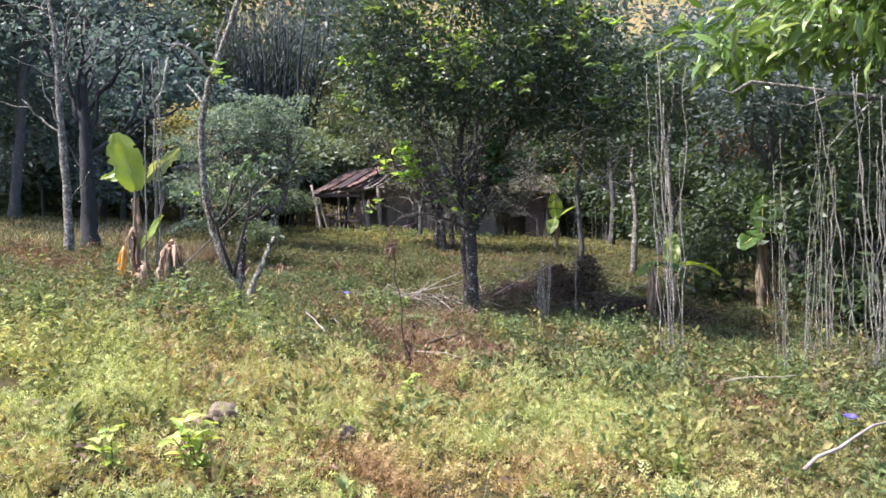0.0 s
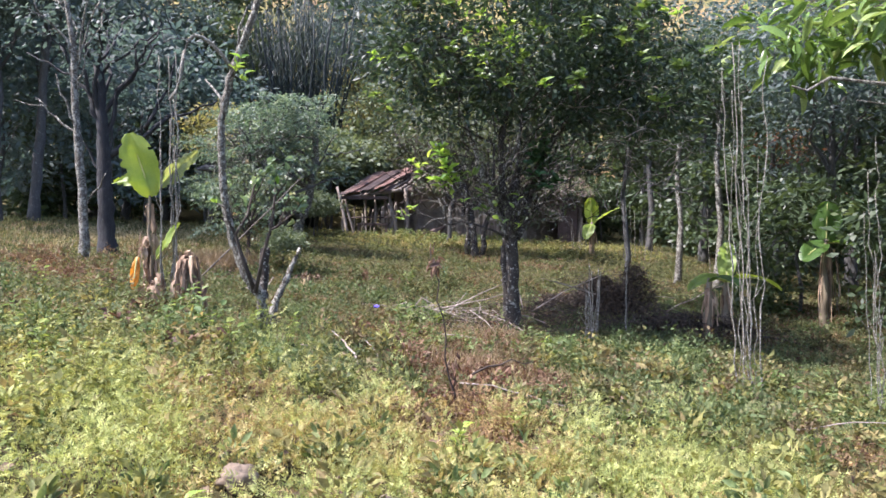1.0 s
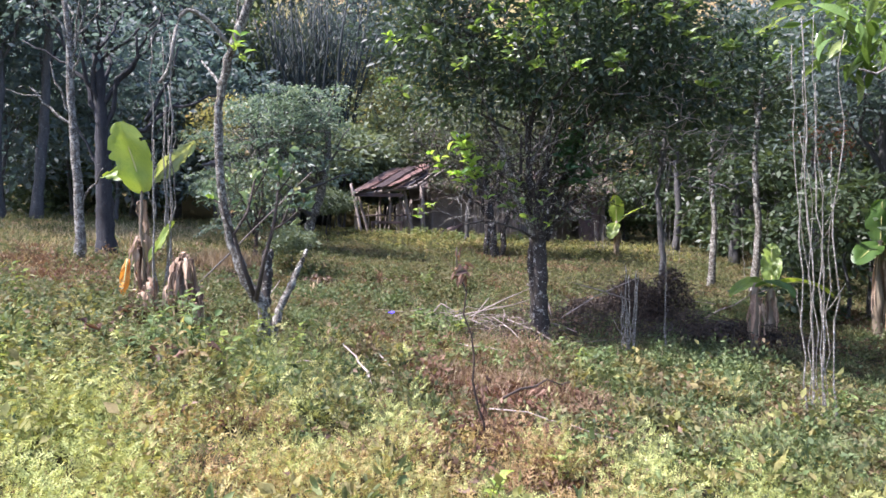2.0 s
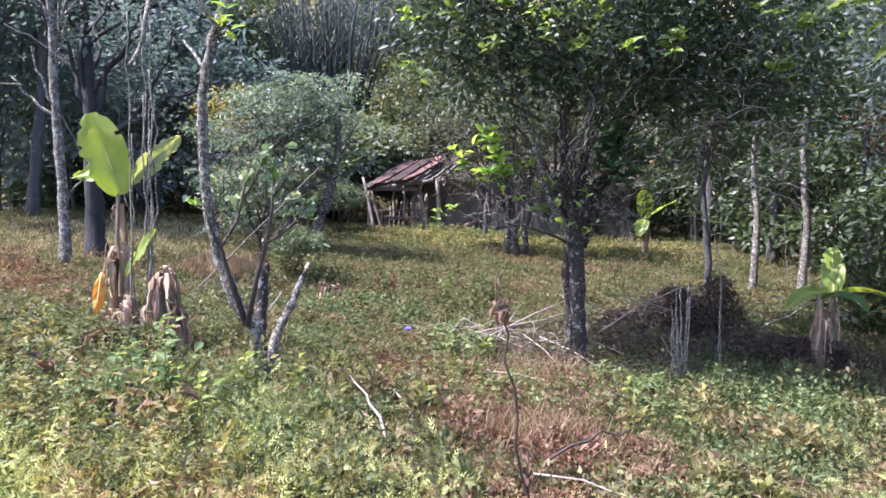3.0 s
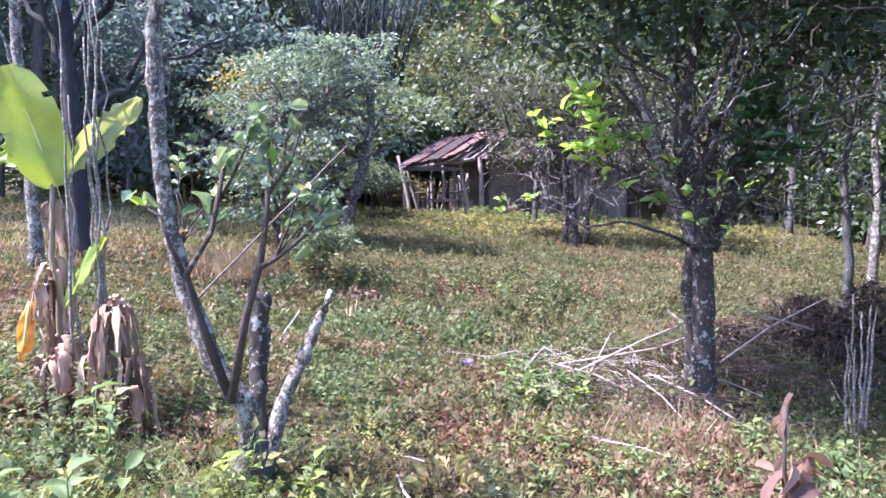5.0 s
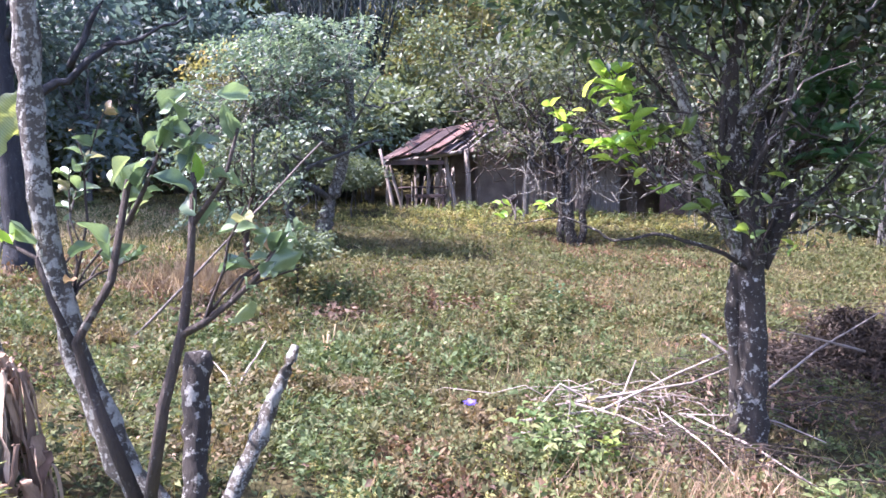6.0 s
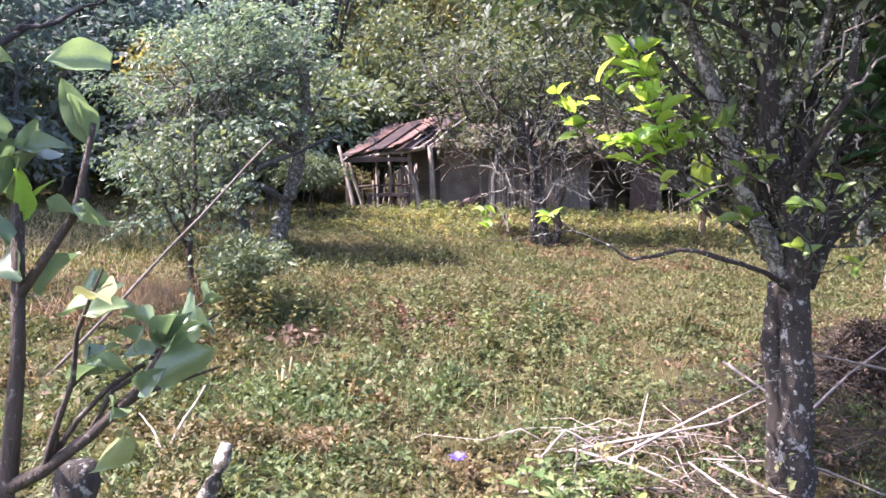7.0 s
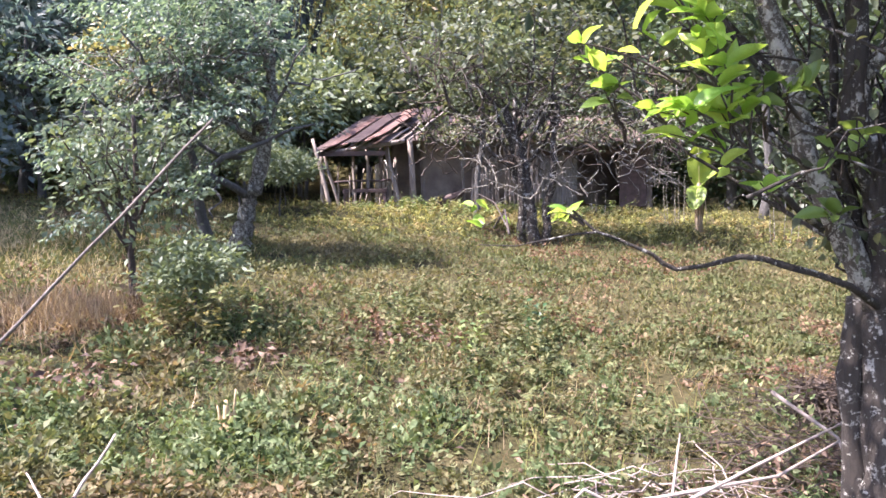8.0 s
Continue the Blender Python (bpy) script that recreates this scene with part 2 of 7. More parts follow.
M_bark_dark = bark_mat("forest_bark", (0.042, 0.041, 0.039), (0.105, 0.102, 0.094), (0.22, 0.225, 0.20), 0.25)
M_shoot_bark = bark_mat("shoot_bark", (0.03, 0.023, 0.018), (0.085, 0.064, 0.048), (0.2, 0.19, 0.16), 0.2)
M_bark_black = bark_mat("dark_bark", (0.016, 0.016, 0.017), (0.045, 0.045, 0.046), (0.11, 0.112, 0.105), 0.2)
# culms darkened the same way for shade
M_shaded_culm = bark_mat("shaded_bamboo_culm", (0.018, 0.024, 0.023), (0.042, 0.052, 0.05), (0.08, 0.09, 0.085), 0.2, 8.0)
M_cane = bark_mat("pale_cane", (0.08, 0.072, 0.055), (0.23, 0.21, 0.165), (0.46, 0.45, 0.39), 0.5, 45.0)
M_twig = plain_mat("bleached_twig", (0.17, 0.135, 0.11), (0.38, 0.325, 0.28), 12.0)
M_straw = plain_mat("straw_stalk", (0.30, 0.21, 0.11), (0.50, 0.38, 0.21), 10.0)
M_brown_twig = plain_mat("brown_twig", (0.028, 0.021, 0.015), (0.075, 0.053, 0.038), 12.0)
M_stem = plain_mat("banana_stem", (0.10, 0.08, 0.05), (0.25, 0.20, 0.13), 5.0, 0.6, 0.3, (3, 3, 0.4))
M_drymat = strip_mat("dry_banana_leaf", (0.20, 0.145, 0.10), (0.54, 0.45, 0.34), 6.0, 0.8, 0.5, (4, 4, 0.5))
M_rock = plain_mat("rock", (0.062, 0.046, 0.032), (0.21, 0.16, 0.11), 9.0, 0.9, 0.8)
M_flower = leaf_mat("purple_petal", [(0.0, (0.10, 0.08, 0.60)), (1.0, (0.20, 0.14, 0.80))], 0.5, 0.3, through_tint=(0.6, 0.5, 1.0))
M_orange = leaf_mat("orange_leaf", [(0.0, (0.55, 0.25, 0.03)), (1.0, (0.65, 0.32, 0.05))], 0.5, 0.4, through_tint=(1.0, 0.7, 0.3))
M_rust_leaf = leaf_mat("rusty_leaf", [(0.0, (0.13, 0.065, 0.035)), (1.0, (0.26, 0.13, 0.065))], 0.6, 0.3, through_tint=(1.0, 0.7, 0.4))


def banana_mat(name, low, high):
    m, nt, b = material(name)
    tc = nt.nodes.new("ShaderNodeTexCoord")
    w = nt.nodes.new("ShaderNodeTexWave")
    w.bands_direction = "Y"
    w.inputs["Scale"].default_value, w.inputs["Distortion"].default_value = 14.0, 1.5
    nt.links.new(tc.outputs["UV"], w.inputs["Vector"])
    col = ramp(nt, w.outputs["Fac"], [(0.0, low), (1.0, high)])
    patch = ramp(nt, noise_tex(nt, 5.0, 4.0), [(0.35, (0.8, 0.85, 0.8)), (0.7, (1.2, 1.1, 1.0))])
    col = mixed(nt, 1.0, col, patch, "MULTIPLY")
    nt.links.new(col, b.inputs["Base Color"])
    b.inputs["Roughness"].default_value = 0.38
    bump(nt, b, w.outputs["Fac"], 0.25, 0.004)
    t = nt.nodes.new("ShaderNodeBsdfTranslucent")
    nt.links.new(mixed(nt, 1.0, col, (1.55, 1.4, 0.6), "MULTIPLY"), t.inputs["Color"])
    mix = nt.nodes.new("ShaderNodeMixShader")
    mix.inputs[0].default_value = 0.45
    nt.links.new(b.outputs[0], mix.inputs[1])
    nt.links.new(t.outputs[0], mix.inputs[2])
    nt.links.new(mix.outputs[0], nt.nodes["Material Output"].inputs["Surface"])
    return m


M_banana = banana_mat("banana_leaf", (0.19, 0.29, 0.05), (0.27, 0.37, 0.075))
M_deep_banana = banana_mat("deep_green_banana_leaf", (0.06, 0.13, 0.03), (0.10, 0.19, 0.045))
M_pale_banana = banana_mat("pale_banana_leaf", (0.22, 0.29, 0.15), (0.31, 0.37, 0.21))
M_midrib = plain_mat("pale_midrib", (0.40, 0.40, 0.13), (0.55, 0.52, 0.20), 9.0, 0.5, 0.0)


def ground_mat():
    m, nt, b = material("shaded_grassy_soil")
    # soil darker than its own tan, so gaps between weeds read as shadow
    soil = ramp(nt, noise_tex(nt, 3.0, 8.0, 0.7), [(0.3, (0.036, 0.034, 0.017)), (0.52, (0.066, 0.06, 0.028)), (0.68, (0.088, 0.07, 0.036)), (0.8, (0.11, 0.08, 0.046))])
    tuft = ramp(nt, noise_tex(nt, 28.0, 4.0, 0.7), [(0.35, (0.6, 0.6, 0.6)), (0.65, (1.25, 1.25, 1.2))])
    near = mixed(nt, 1.0, soil, tuft, "MULTIPLY")
    hill = ramp(nt, noise_tex(nt, 0.12, 8.0, 0.65), [(0.35, (0.07, 0.09, 0.03)), (0.5, (0.20, 0.17, 0.07)), (0.65, (0.28, 0.18, 0.10))])
    tc = nt.nodes.new("ShaderNodeTexCoord")
    sep = nt.nodes.new("ShaderNodeSeparateXYZ")
    nt.links.new(tc.outputs["Object"], sep.inputs[0])
    mr = nt.nodes.new("ShaderNodeMapRange")
    mr.inputs["From Min"].default_value, mr.inputs["From Max"].default_value = 32.0, 45.0
    nt.links.new(sep.outputs["Y"], mr.inputs["Value"])
    nt.links.new(mixed(nt, mr.outputs[0], near, hill), b.inputs["Base Color"])
    b.inputs["Roughness"].default_value, b.inputs["Specular IOR Level"].default_value = 0.95, 0.08
    bump(nt, b, noise_tex(nt, 30.0, 6.0, 0.7), 0.8, 0.03)
    return m


M_ground = ground_mat()
# mud wall colour, darkened for the shade under the eaves
M_wall = plain_mat("shaded_mud_plaster", (0.085, 0.068, 0.055), (0.30, 0.25, 0.20), 1.4, 0.95, 0.6, None, 25.0)
# plaster whitened in place of sunlight that the roof keeps off
M_sunlit_plaster = plain_mat("pale_plaster", (0.42, 0.37, 0.33), (0.66, 0.61, 0.56), 3.0, 0.9, 0.5, None, 25.0)
M_board = plain_mat("weathered_board", (0.10, 0.09, 0.078), (0.27, 0.25, 0.215), 7.0, 0.85, 0.4, (4, 4, 0.5))
M_post = plain_mat("grey_pole", (0.14, 0.11, 0.09), (0.34, 0.29, 0.24), 7.0, 0.85, 0.4, (4, 4, 0.5))
M_post_dark = plain_mat("weathered_pole", (0.075, 0.06, 0.048), (0.20, 0.17, 0.14), 9.0, 0.85, 0.4, (4, 4, 0.5))
M_dark_wood = plain_mat("dark_wood", (0.05, 0.035, 0.03), (0.12, 0.08, 0.07), 8.0, 0.8, 0.3)


def rust_mat(name, stops):
    m, nt, b = material(name)
    geo = nt.nodes.new("ShaderNodeNewGeometry")
    info = nt.nodes.new("ShaderNodeObjectInfo")
    col = ramp(nt, noise_tex(nt, 2.2, 7.0, 0.7), stops)
    vary = ramp(nt, info.outputs["Random"], [(0.0, (0.35, 0.32, 0.32)), (0.5, (0.85, 0.78, 0.74)), (1.0, (1.35, 1.3, 1.25))])
    nt.links.new(mixed(nt, 1.0, col, vary, "MULTIPLY"), b.inputs["Base Color"])
    b.inputs["Roughness"].default_value, b.inputs["Metallic"].default_value = 0.6, 0.25
    bump(nt, b, noise_tex(nt, 60.0, 4.0), 0.3, 0.004)
    return m


M_rust = rust_mat("rusted_sheet", [(0.30, (0.09, 0.046, 0.036)), (0.45, (0.21, 0.122, 0.095)), (0.62, (0.32, 0.22, 0.18)), (0.8, (0.45, 0.39, 0.34))])
M_old_rust = rust_mat("weathered_sheet", [(0.30, (0.07, 0.05, 0.045)), (0.5, (0.14, 0.10, 0.085)), (0.8, (0.24, 0.20, 0.18))])

# ---- geometry helpers ----


def shape(name, verts, faces, mat, parent=None, label="", smooth=True, kind=""):
    """One mesh object from plain vertices and faces, placed in world metres under its thing."""
    me = bpy.data.meshes.new(name)
    me.from_pydata([tuple(v) for v in verts], [], faces)
    me.materials.append(mat)
    if smooth:
        me.polygons.foreach_set("use_smooth", [True] * len(me.polygons))
    me.update()
    ob = new(name, me)
    if parent:
        ob.parent = parent
        total, p = Vector((0, 0, 0)), parent
        while p:
            total += p.location
            p = p.parent
        ob.location = -total
    return tagged(ob, label, kind=kind)


def thing(name, at, label, category, group="", kind=""):
    ob = new(name)
    ob.location = at
    ob.empty_display_size = 0.2
    return tagged(ob, label, category, group, kind)


def tube(path, radii, sides=7, wob=0.0, rng=None, cap=True):
    """A tapered, slightly uneven tube along a path: vertices and faces."""
    path = [Vector(p) for p in path]
    verts, faces = [], []
    ref = Vector((0.31, 0.17, 0.93))
    for k, p in enumerate(path):
        d = (path[min(k + 1, len(path) - 1)] - path[max(k - 1, 0)]).normalized()
        a = d.cross(ref)
        if a.length < 0.05:
            a = d.cross(Vector((1, 0, 0)))
        a.normalize()
        b = d.cross(a)
        for s in range(sides):
            t = 2 * math.pi * s / sides
            r = radii[k] * (1 + (rng.uniform(-wob, wob) if rng else 0))
            verts.append(p + a * (r * math.cos(t)) + b * (r * math.sin(t)))
        if k:
            o = (k - 1) * sides
            for s in range(sides):
                faces.append((o + s, o + (s + 1) % sides, o + sides + (s + 1) % sides, o + sides + s))
    if cap:
        faces.append(tuple(range(sides))[::-1])
        faces.append(tuple(range(len(verts) - sides, len(verts))))
    return verts, faces


def merge(items):
    verts, faces = [], []
    for v, f in items:
        o = len(verts)
        verts += v
        faces += [tuple(i + o for i in q) for q in f]
    return verts, faces


def bend(a, b, rng, sag=0.0, jitter=0.06, n=5):
    """A crooked way from a to b."""
    a, b = Vector(a), Vector(b)
    size = (b - a).length
    out = []
    for k in range(n + 1):
        t = k / n
        p = a.lerp(b, t)
        if 0 < k < n:
            p += Vector((rng.uniform(-1, 1), rng.uniform(-1, 1), rng.uniform(-1, 1))) * (jitter * size)
        p.z += sag * size * 4 * t * (1 - t)
        out.append(p)
    return out


def taper(r0, r1, n):
    return [r0 + (r1 - r0) * k / (n - 1) for k in range(n)]


LEAF5 = (np.array([(0, 0, 0), (-0.5, 0.42, 0.10), (0, 0.45, 0), (0.5, 0.42, 0.10), (0, 1, -0.10)], dtype=float),
         [(0, 2, 1), (0, 3, 2), (2, 4, 1), (2, 3, 4)])
LEAF4 = (np.array([(0, 0, 0), (-0.5, 0.5, 0.06), (0.5, 0.5, 0.06), (0, 1, 0)], dtype=float), [(0, 2, 1), (1, 2, 3)])
BLADE = (np.array([(-0.5, 0, 0), (0.5, 0, 0), (-0.35, 0.55, 0.02), (0.35, 0.55, 0.02), (0, 1, 0.10)], dtype=float), [(0, 1, 3, 2), (2, 3, 4)])
# a long leaf with a folded midrib and a drooping tip, for leaves that pass close by
LEAF9 = (np.array([(0, 0, 0), (-0.38, 0.22, 0.07), (0, 0.22, 0), (0.38, 0.22, 0.07), (-0.5, 0.55, 0.05), (0, 0.55, -0.03), (0.5, 0.55, 0.05),
                   (-0.26, 0.84, -0.06), (0, 0.84, -0.11), (0.26, 0.84, -0.06), (0, 1, -0.22)], dtype=float),
         [(0, 2, 1), (0, 3, 2), (1, 2, 5, 4), (2, 3, 6, 5), (4, 5, 8, 7), (5, 6, 9, 8), (7, 8, 10), (8, 9, 10)])


def frond(pairs=4):
    """A feathery leaf: pairs of narrow leaflets along an arching spine."""
    v, f = [], []
    for k in range(2 * pairs + 1):
        t = k / (2 * pairs)
        v.append((0, t, 0.16 * math.sin(math.pi * t * 0.8)))
    for k in range(pairs):
        t = (k + 0.4) / pairs
        w = 0.5 * math.sin(math.pi * (0.2 + 0.72 * t))
        for s in (-1, 1):
            v.append((s * w, t + 0.22, 0.16 * math.sin(math.pi * t * 0.8) + 0.04))
            f.append((2 * k, 2 * k + 1, len(v) - 1) if s < 0 else (2 * k, len(v) - 1, 2 * k + 1))
    return np.array(v), f


FROND = frond()


def leaf_cloud(name, pos, ways, sizes, width, mat, parent=None, form=LEAF5, label="", kind="", rs=None, up=0.6):
    """Many small leaves in one mesh: pos, the way each one points, its length; width: of its length."""
    rs = rs or np.random.RandomState(1)
    tv, tf = form
    n = len(pos)
    d = ways / (np.linalg.norm(ways, axis=1, keepdims=True) + 1e-9)
    u = rs.normal(size=(n, 3)) * (1 - up) + np.array([0, 0, 1.0]) * up
    s = np.cross(d, u)
    s /= np.linalg.norm(s, axis=1, keepdims=True) + 1e-9
    w = np.cross(s, d)
    L = np.asarray(sizes)[:, None, None]
    v = pos[:, None, :] + L * (tv[None, :, 0:1] * width * s[:, None, :] + tv[None, :, 1:2] * d[:, None, :] + tv[None, :, 2:3] * w[:, None, :])
    k = len(tv)
    me = bpy.data.meshes.new(name)
    loops = np.concatenate([np.array(f) for f in tf])
    counts = np.array([len(f) for f in tf])
    me.vertices.add(n * k)
    me.vertices.foreach_set("co", v.reshape(-1).astype(np.float32))
    me.loops.add(n * len(loops))
    me.loops.foreach_set("vertex_index", (np.arange(n)[:, None] * k + loops[None, :]).reshape(-1).astype(np.int32))
    me.polygons.add(n * len(tf))
    starts = np.concatenate([[0], np.cumsum(counts)[:-1]])
    me.polygons.foreach_set("loop_start", (np.arange(n)[:, None] * len(loops) + starts[None, :]).reshape(-1).astype(np.int32))
    me.materials.append(mat)
    me.update(calc_edges=True)
    me.validate()
    ob = new(name, me)
    if parent:
        ob.parent = parent
        total, p = Vector((0, 0, 0)), parent
        while p:
            total += p.location
            p = p.parent
        ob.location = -total
    return tagged(ob, label, kind=kind)


# ---- ground ----
PROFILE_Y = [-1500, -60, -20, 0, 5, 7.5, 10.8, 13.7, 19.7, 24, 28, 34, 42, 60, 90, 140, 200, 400, 1500]
PROFILE_Z = [-8, -1.5, -0.5, 0, 0.19, 0.19, 0.16, 0.36, 0.76, 1.02, 1.02, 1.2, 4.0, 15, 36, 62, 80, 95, 95]


def ground_z(x, y):
    x, y = np.asarray(x, dtype=float), np.asarray(y, dtype=float)
    z = sum(np.interp(y + o, PROFILE_Y, PROFILE_Z) for o in (-0.8, 0, 0.8)) / 3
    fade = np.interp(y, [12, 24], [1.0, 0.45])
    z = z + fade * np.where(x < 0, 2.0 * np.tanh(0.06 * -x), -1.6 * np.tanh(0.045 * x))
    z = z + 0.022 * np.sin(6.3 * x + 2.1 * y) * np.sin(5.2 * y - 1.7 * x + 1) * np.where(np.abs(y) < 40, 1, 0)
    z = z + 0.03 * np.sin(1.9 * x + 0.7 * y) * np.sin(1.3 * y - 0.5 * x) + 0.018 * np.sin(4.1 * x + 1) * np.sin(3.7 * y + 2)
    return z - 0.08 * np.exp(-((x - 0.43) ** 2 + (y - 10.7) ** 2) / 0.3)


def gz(x, y):
    return float(ground_z(x, y))


def graded(*spans):
    out = []
    for a, b, n in spans:
        out += list(np.linspace(a, b, n, endpoint=False))
    return np.array(out + [spans[-1][1]])


GX = graded((-1500, -200, 8), (-200, -30, 20), (-30, -9, 24), (-9, 9, 90), (9, 30, 24), (30, 200, 20), (200, 1500, 8))
GY = graded((-1500, -60, 8), (-60, 0, 16), (0, 16, 80), (16, 34, 50), (34, 100, 40), (100, 260, 24), (260, 1500, 8))
gx, gy = np.meshgrid(GX, GY)
gv = np.stack([gx.ravel(), gy.ravel(), ground_z(gx.ravel(), gy.ravel())], axis=1)
nx = len(GX)
gf = [(j * nx + i, j * nx + i + 1, (j + 1) * nx + i + 1, (j + 1) * nx + i) for j in range(len(GY) - 1) for i in range(nx - 1)]
tagged(shape("ground", gv, gf, M_ground), "overgrown sloping ground of dry soil, shade-dark between the low weeds", "ground", kind="structure")

# ---- trees ----


def crown_points(blobs, n, rs):
    """Points towards the outside of a few overlapping ellipsoids."""
    out = []
    vol = np.array([b[3] * b[4] * b[5] for b in blobs])
    pick = rs.choice(len(blobs), n, p=vol / vol.sum())
    for k in pick:
        cx, cy, cz, rx, ry, rz = blobs[k]
        d = rs.normal(size=3)
        d /= np.linalg.norm(d)
        r = rs.uniform(0.25, 1.0) ** 0.5
        out.append((cx + d[0] * rx * r, cy + d[1] * ry * r, cz + d[2] * rz * r))
    return np.array(out)


def tree(name, trunk, radii, blobs, label, category, seed, bark, leaf, n_limbs=6, n_tips=120, per_tip=45, clump=0.28, leaf_len=0.09,
         leaf_width=0.45, form=LEAF4, limb_r=0.45, start=0.6, droop=-0.2, group="", twig_mat=None, up=0.6, flat=0.6, spray=0.0):
    """A tree: crooked trunk, main limbs from its upper part into the crown, twigs to many tips and a clump of leaves at each tip."""
    rng, rs = random.Random(seed), np.random.RandomState(seed)
    at = Vector(trunk[0])
    th = thing(name, at, label, category, group)
    # smooth trunk with more rings
    path, rad = [], []
    for k in range(len(trunk) - 1):
        for s in range(6):
            t = s / 6
            path.append(Vector(trunk[k]).lerp(Vector(trunk[k + 1]), t) + Vector((rng.uniform(-1, 1), rng.uniform(-1, 1), 0)) * radii[k] * 0.12)
            rad.append((radii[k] + (radii[k + 1] - radii[k]) * t) * rng.uniform(0.94, 1.08))
    path.append(Vector(trunk[-1])), rad.append(radii[-1])
    path[0].z -= 0.15
    rad[0] *= 1.45
    rad[1] *= 1.12
    shape("trunk", *tube(path, rad, 12, 0.09, rng), bark, th)
    tips = crown_points(blobs, n_tips, rs)
    order = np.argsort(np.arctan2(tips[:, 1] - trunk[-1][1], tips[:, 0] - trunk[-1][0]) + rs.uniform(-0.4, 0.4, n_tips))
    groups = np.array_split(tips[order], n_limbs)
    twigs = []
    for g in groups:
        if not len(g):
            continue
        k = min(len(path) - 1, int(len(path) * rng.uniform(start, 1.0)))
        a = path[k]
        c = Vector(g.mean(axis=0))
        end = a.lerp(c, 1.15)
        limb = bend(a, end, rng, 0.06, 0.05, 7)
        r0 = max(rad[k] * limb_r, 0.008)
        shape("limb", *tube(limb, taper(r0, r0 * 0.3, 8), 6, 0.08, rng), bark, th)
        for p in g:
            p = Vector(p)
            s = min(limb[2:], key=lambda q: (q - p).length + 0.4 * max(0, q.z - p.z))
            w = bend(s, p, rng, 0.05, 0.07, 4)
            r = max(r0 * 0.28, 0.005)
            twigs.append(tube(w, taper(r, r * 0.3, 5), 4, cap=False))
    shape("twigwork", *merge(twigs), twig_mat or bark, th, kind="stuff")
    pos = np.repeat(tips, per_tip, axis=0)
    off = rs.normal(size=pos.shape) * clump * np.array([1, 1, flat])
    ways = off / clump + rs.normal(size=pos.shape) * 0.5 + np.array([0, 0, droop])
    if spray:
        # flat, drooping sprays that point away from the trunk
        out = tips - np.array([trunk[-1][0], trunk[-1][1], trunk[-1][2] - 0.3])
        out[:, 2] *= 0.25
        out = out + rs.normal(size=out.shape) * np.array([0.35, 0.35, 0.06])
        out /= np.linalg.norm(out, axis=1, keepdims=True)
        side = np.stack([-out[:, 1], out[:, 0], rs.normal(size=len(out)) * 0.25], axis=1)
        out, side = np.repeat(out, per_tip, axis=0), np.repeat(side, per_tip, axis=0)
        a, c = rs.uniform(-1, 1, (len(pos), 1)), rs.uniform(-1, 1, (len(pos), 1))
        off = spray * (out * a + side * c * (0.62 - 0.4 * a)) + rs.normal(size=pos.shape) * 0.025
        off[:, 2] -= 0.35 * spray * (a[:, 0] * 0.5 + 0.5) ** 2
        ways = out * 0.6 + side * np.sign(c) * 0.8 + rs.normal(size=pos.shape) * 0.3 + np.array([0, 0, droop])
    leaf_cloud("crown", pos + off, ways, leaf_len * rs.uniform(0.6, 1.25, len(pos)), leaf_width, leaf, th, form, kind="stuff", rs=rs, up=up)
    return th


# the citrus tree in the clearing
CX, CY = 0.43, 10.8
CZ = gz(CX, CY) + 0.09
citrus = tree("citrus_tree", [(CX, CY, CZ - 0.09), (CX, CY, CZ + 0.5), (CX - 0.03, CY + 0.02, CZ + 1.0), (CX - 0.05, CY, CZ + 1.3), (CX + 0.05, CY + 0.1, CZ + 2.2)],
              [0.100, 0.086, 0.084, 0.092, 0.035],
              [(0.5, 10.9, 4.05, 1.9, 1.7, 1.15), (1.9, 10.9, 3.6, 1.2, 1.2, 0.75), (-0.8, 11.2, 3.9, 0.75, 0.9, 0.65), (1.5, 10.9, 3.1, 1.3, 1.0, 0.3), (-0.5, 10.8, 3.05, 0.6, 0.7, 0.25), (-1.35, 9.8, 4.5, 0.5, 0.5, 0.4)],
              "citrus tree with a lichen-spotted trunk and a dense dark crown", "tree", 11, M_bark_citrus, M_citrus,
              n_limbs=10, n_tips=420, per_tip=44, clump=0.17, leaf_len=0.108, form=LEAF5, limb_r=0.26, start=0.6)
rng = random.Random(5)
low = [(CX - 0.08, CY - 0.05, CZ + 1.22), (0.19, 10.66, 1.50), (0.05, 10.63, 1.55), (-0.07, 10.62, 1.585), (-0.17, 10.62, 1.62), (-0.26, 10.62, 1.63), (-0.38, 10.62, 1.60), (-0.50, 10.62, 1.585), (-0.55, 10.62, 1.61), (-0.59, 10.62, 1.645), (-0.71, 10.62, 1.70), (-0.81, 10.62, 1.74), (-0.90, 10.62, 1.825)]
low2 = [(-0.71, 10.62, 1.70), (-0.80, 10.61, 1.735), (-0.89, 10.6, 1.73), (-1.0, 10.6, 1.71), (-1.11, 10.6, 1.69), (-1.25, 10.58, 1.70)]
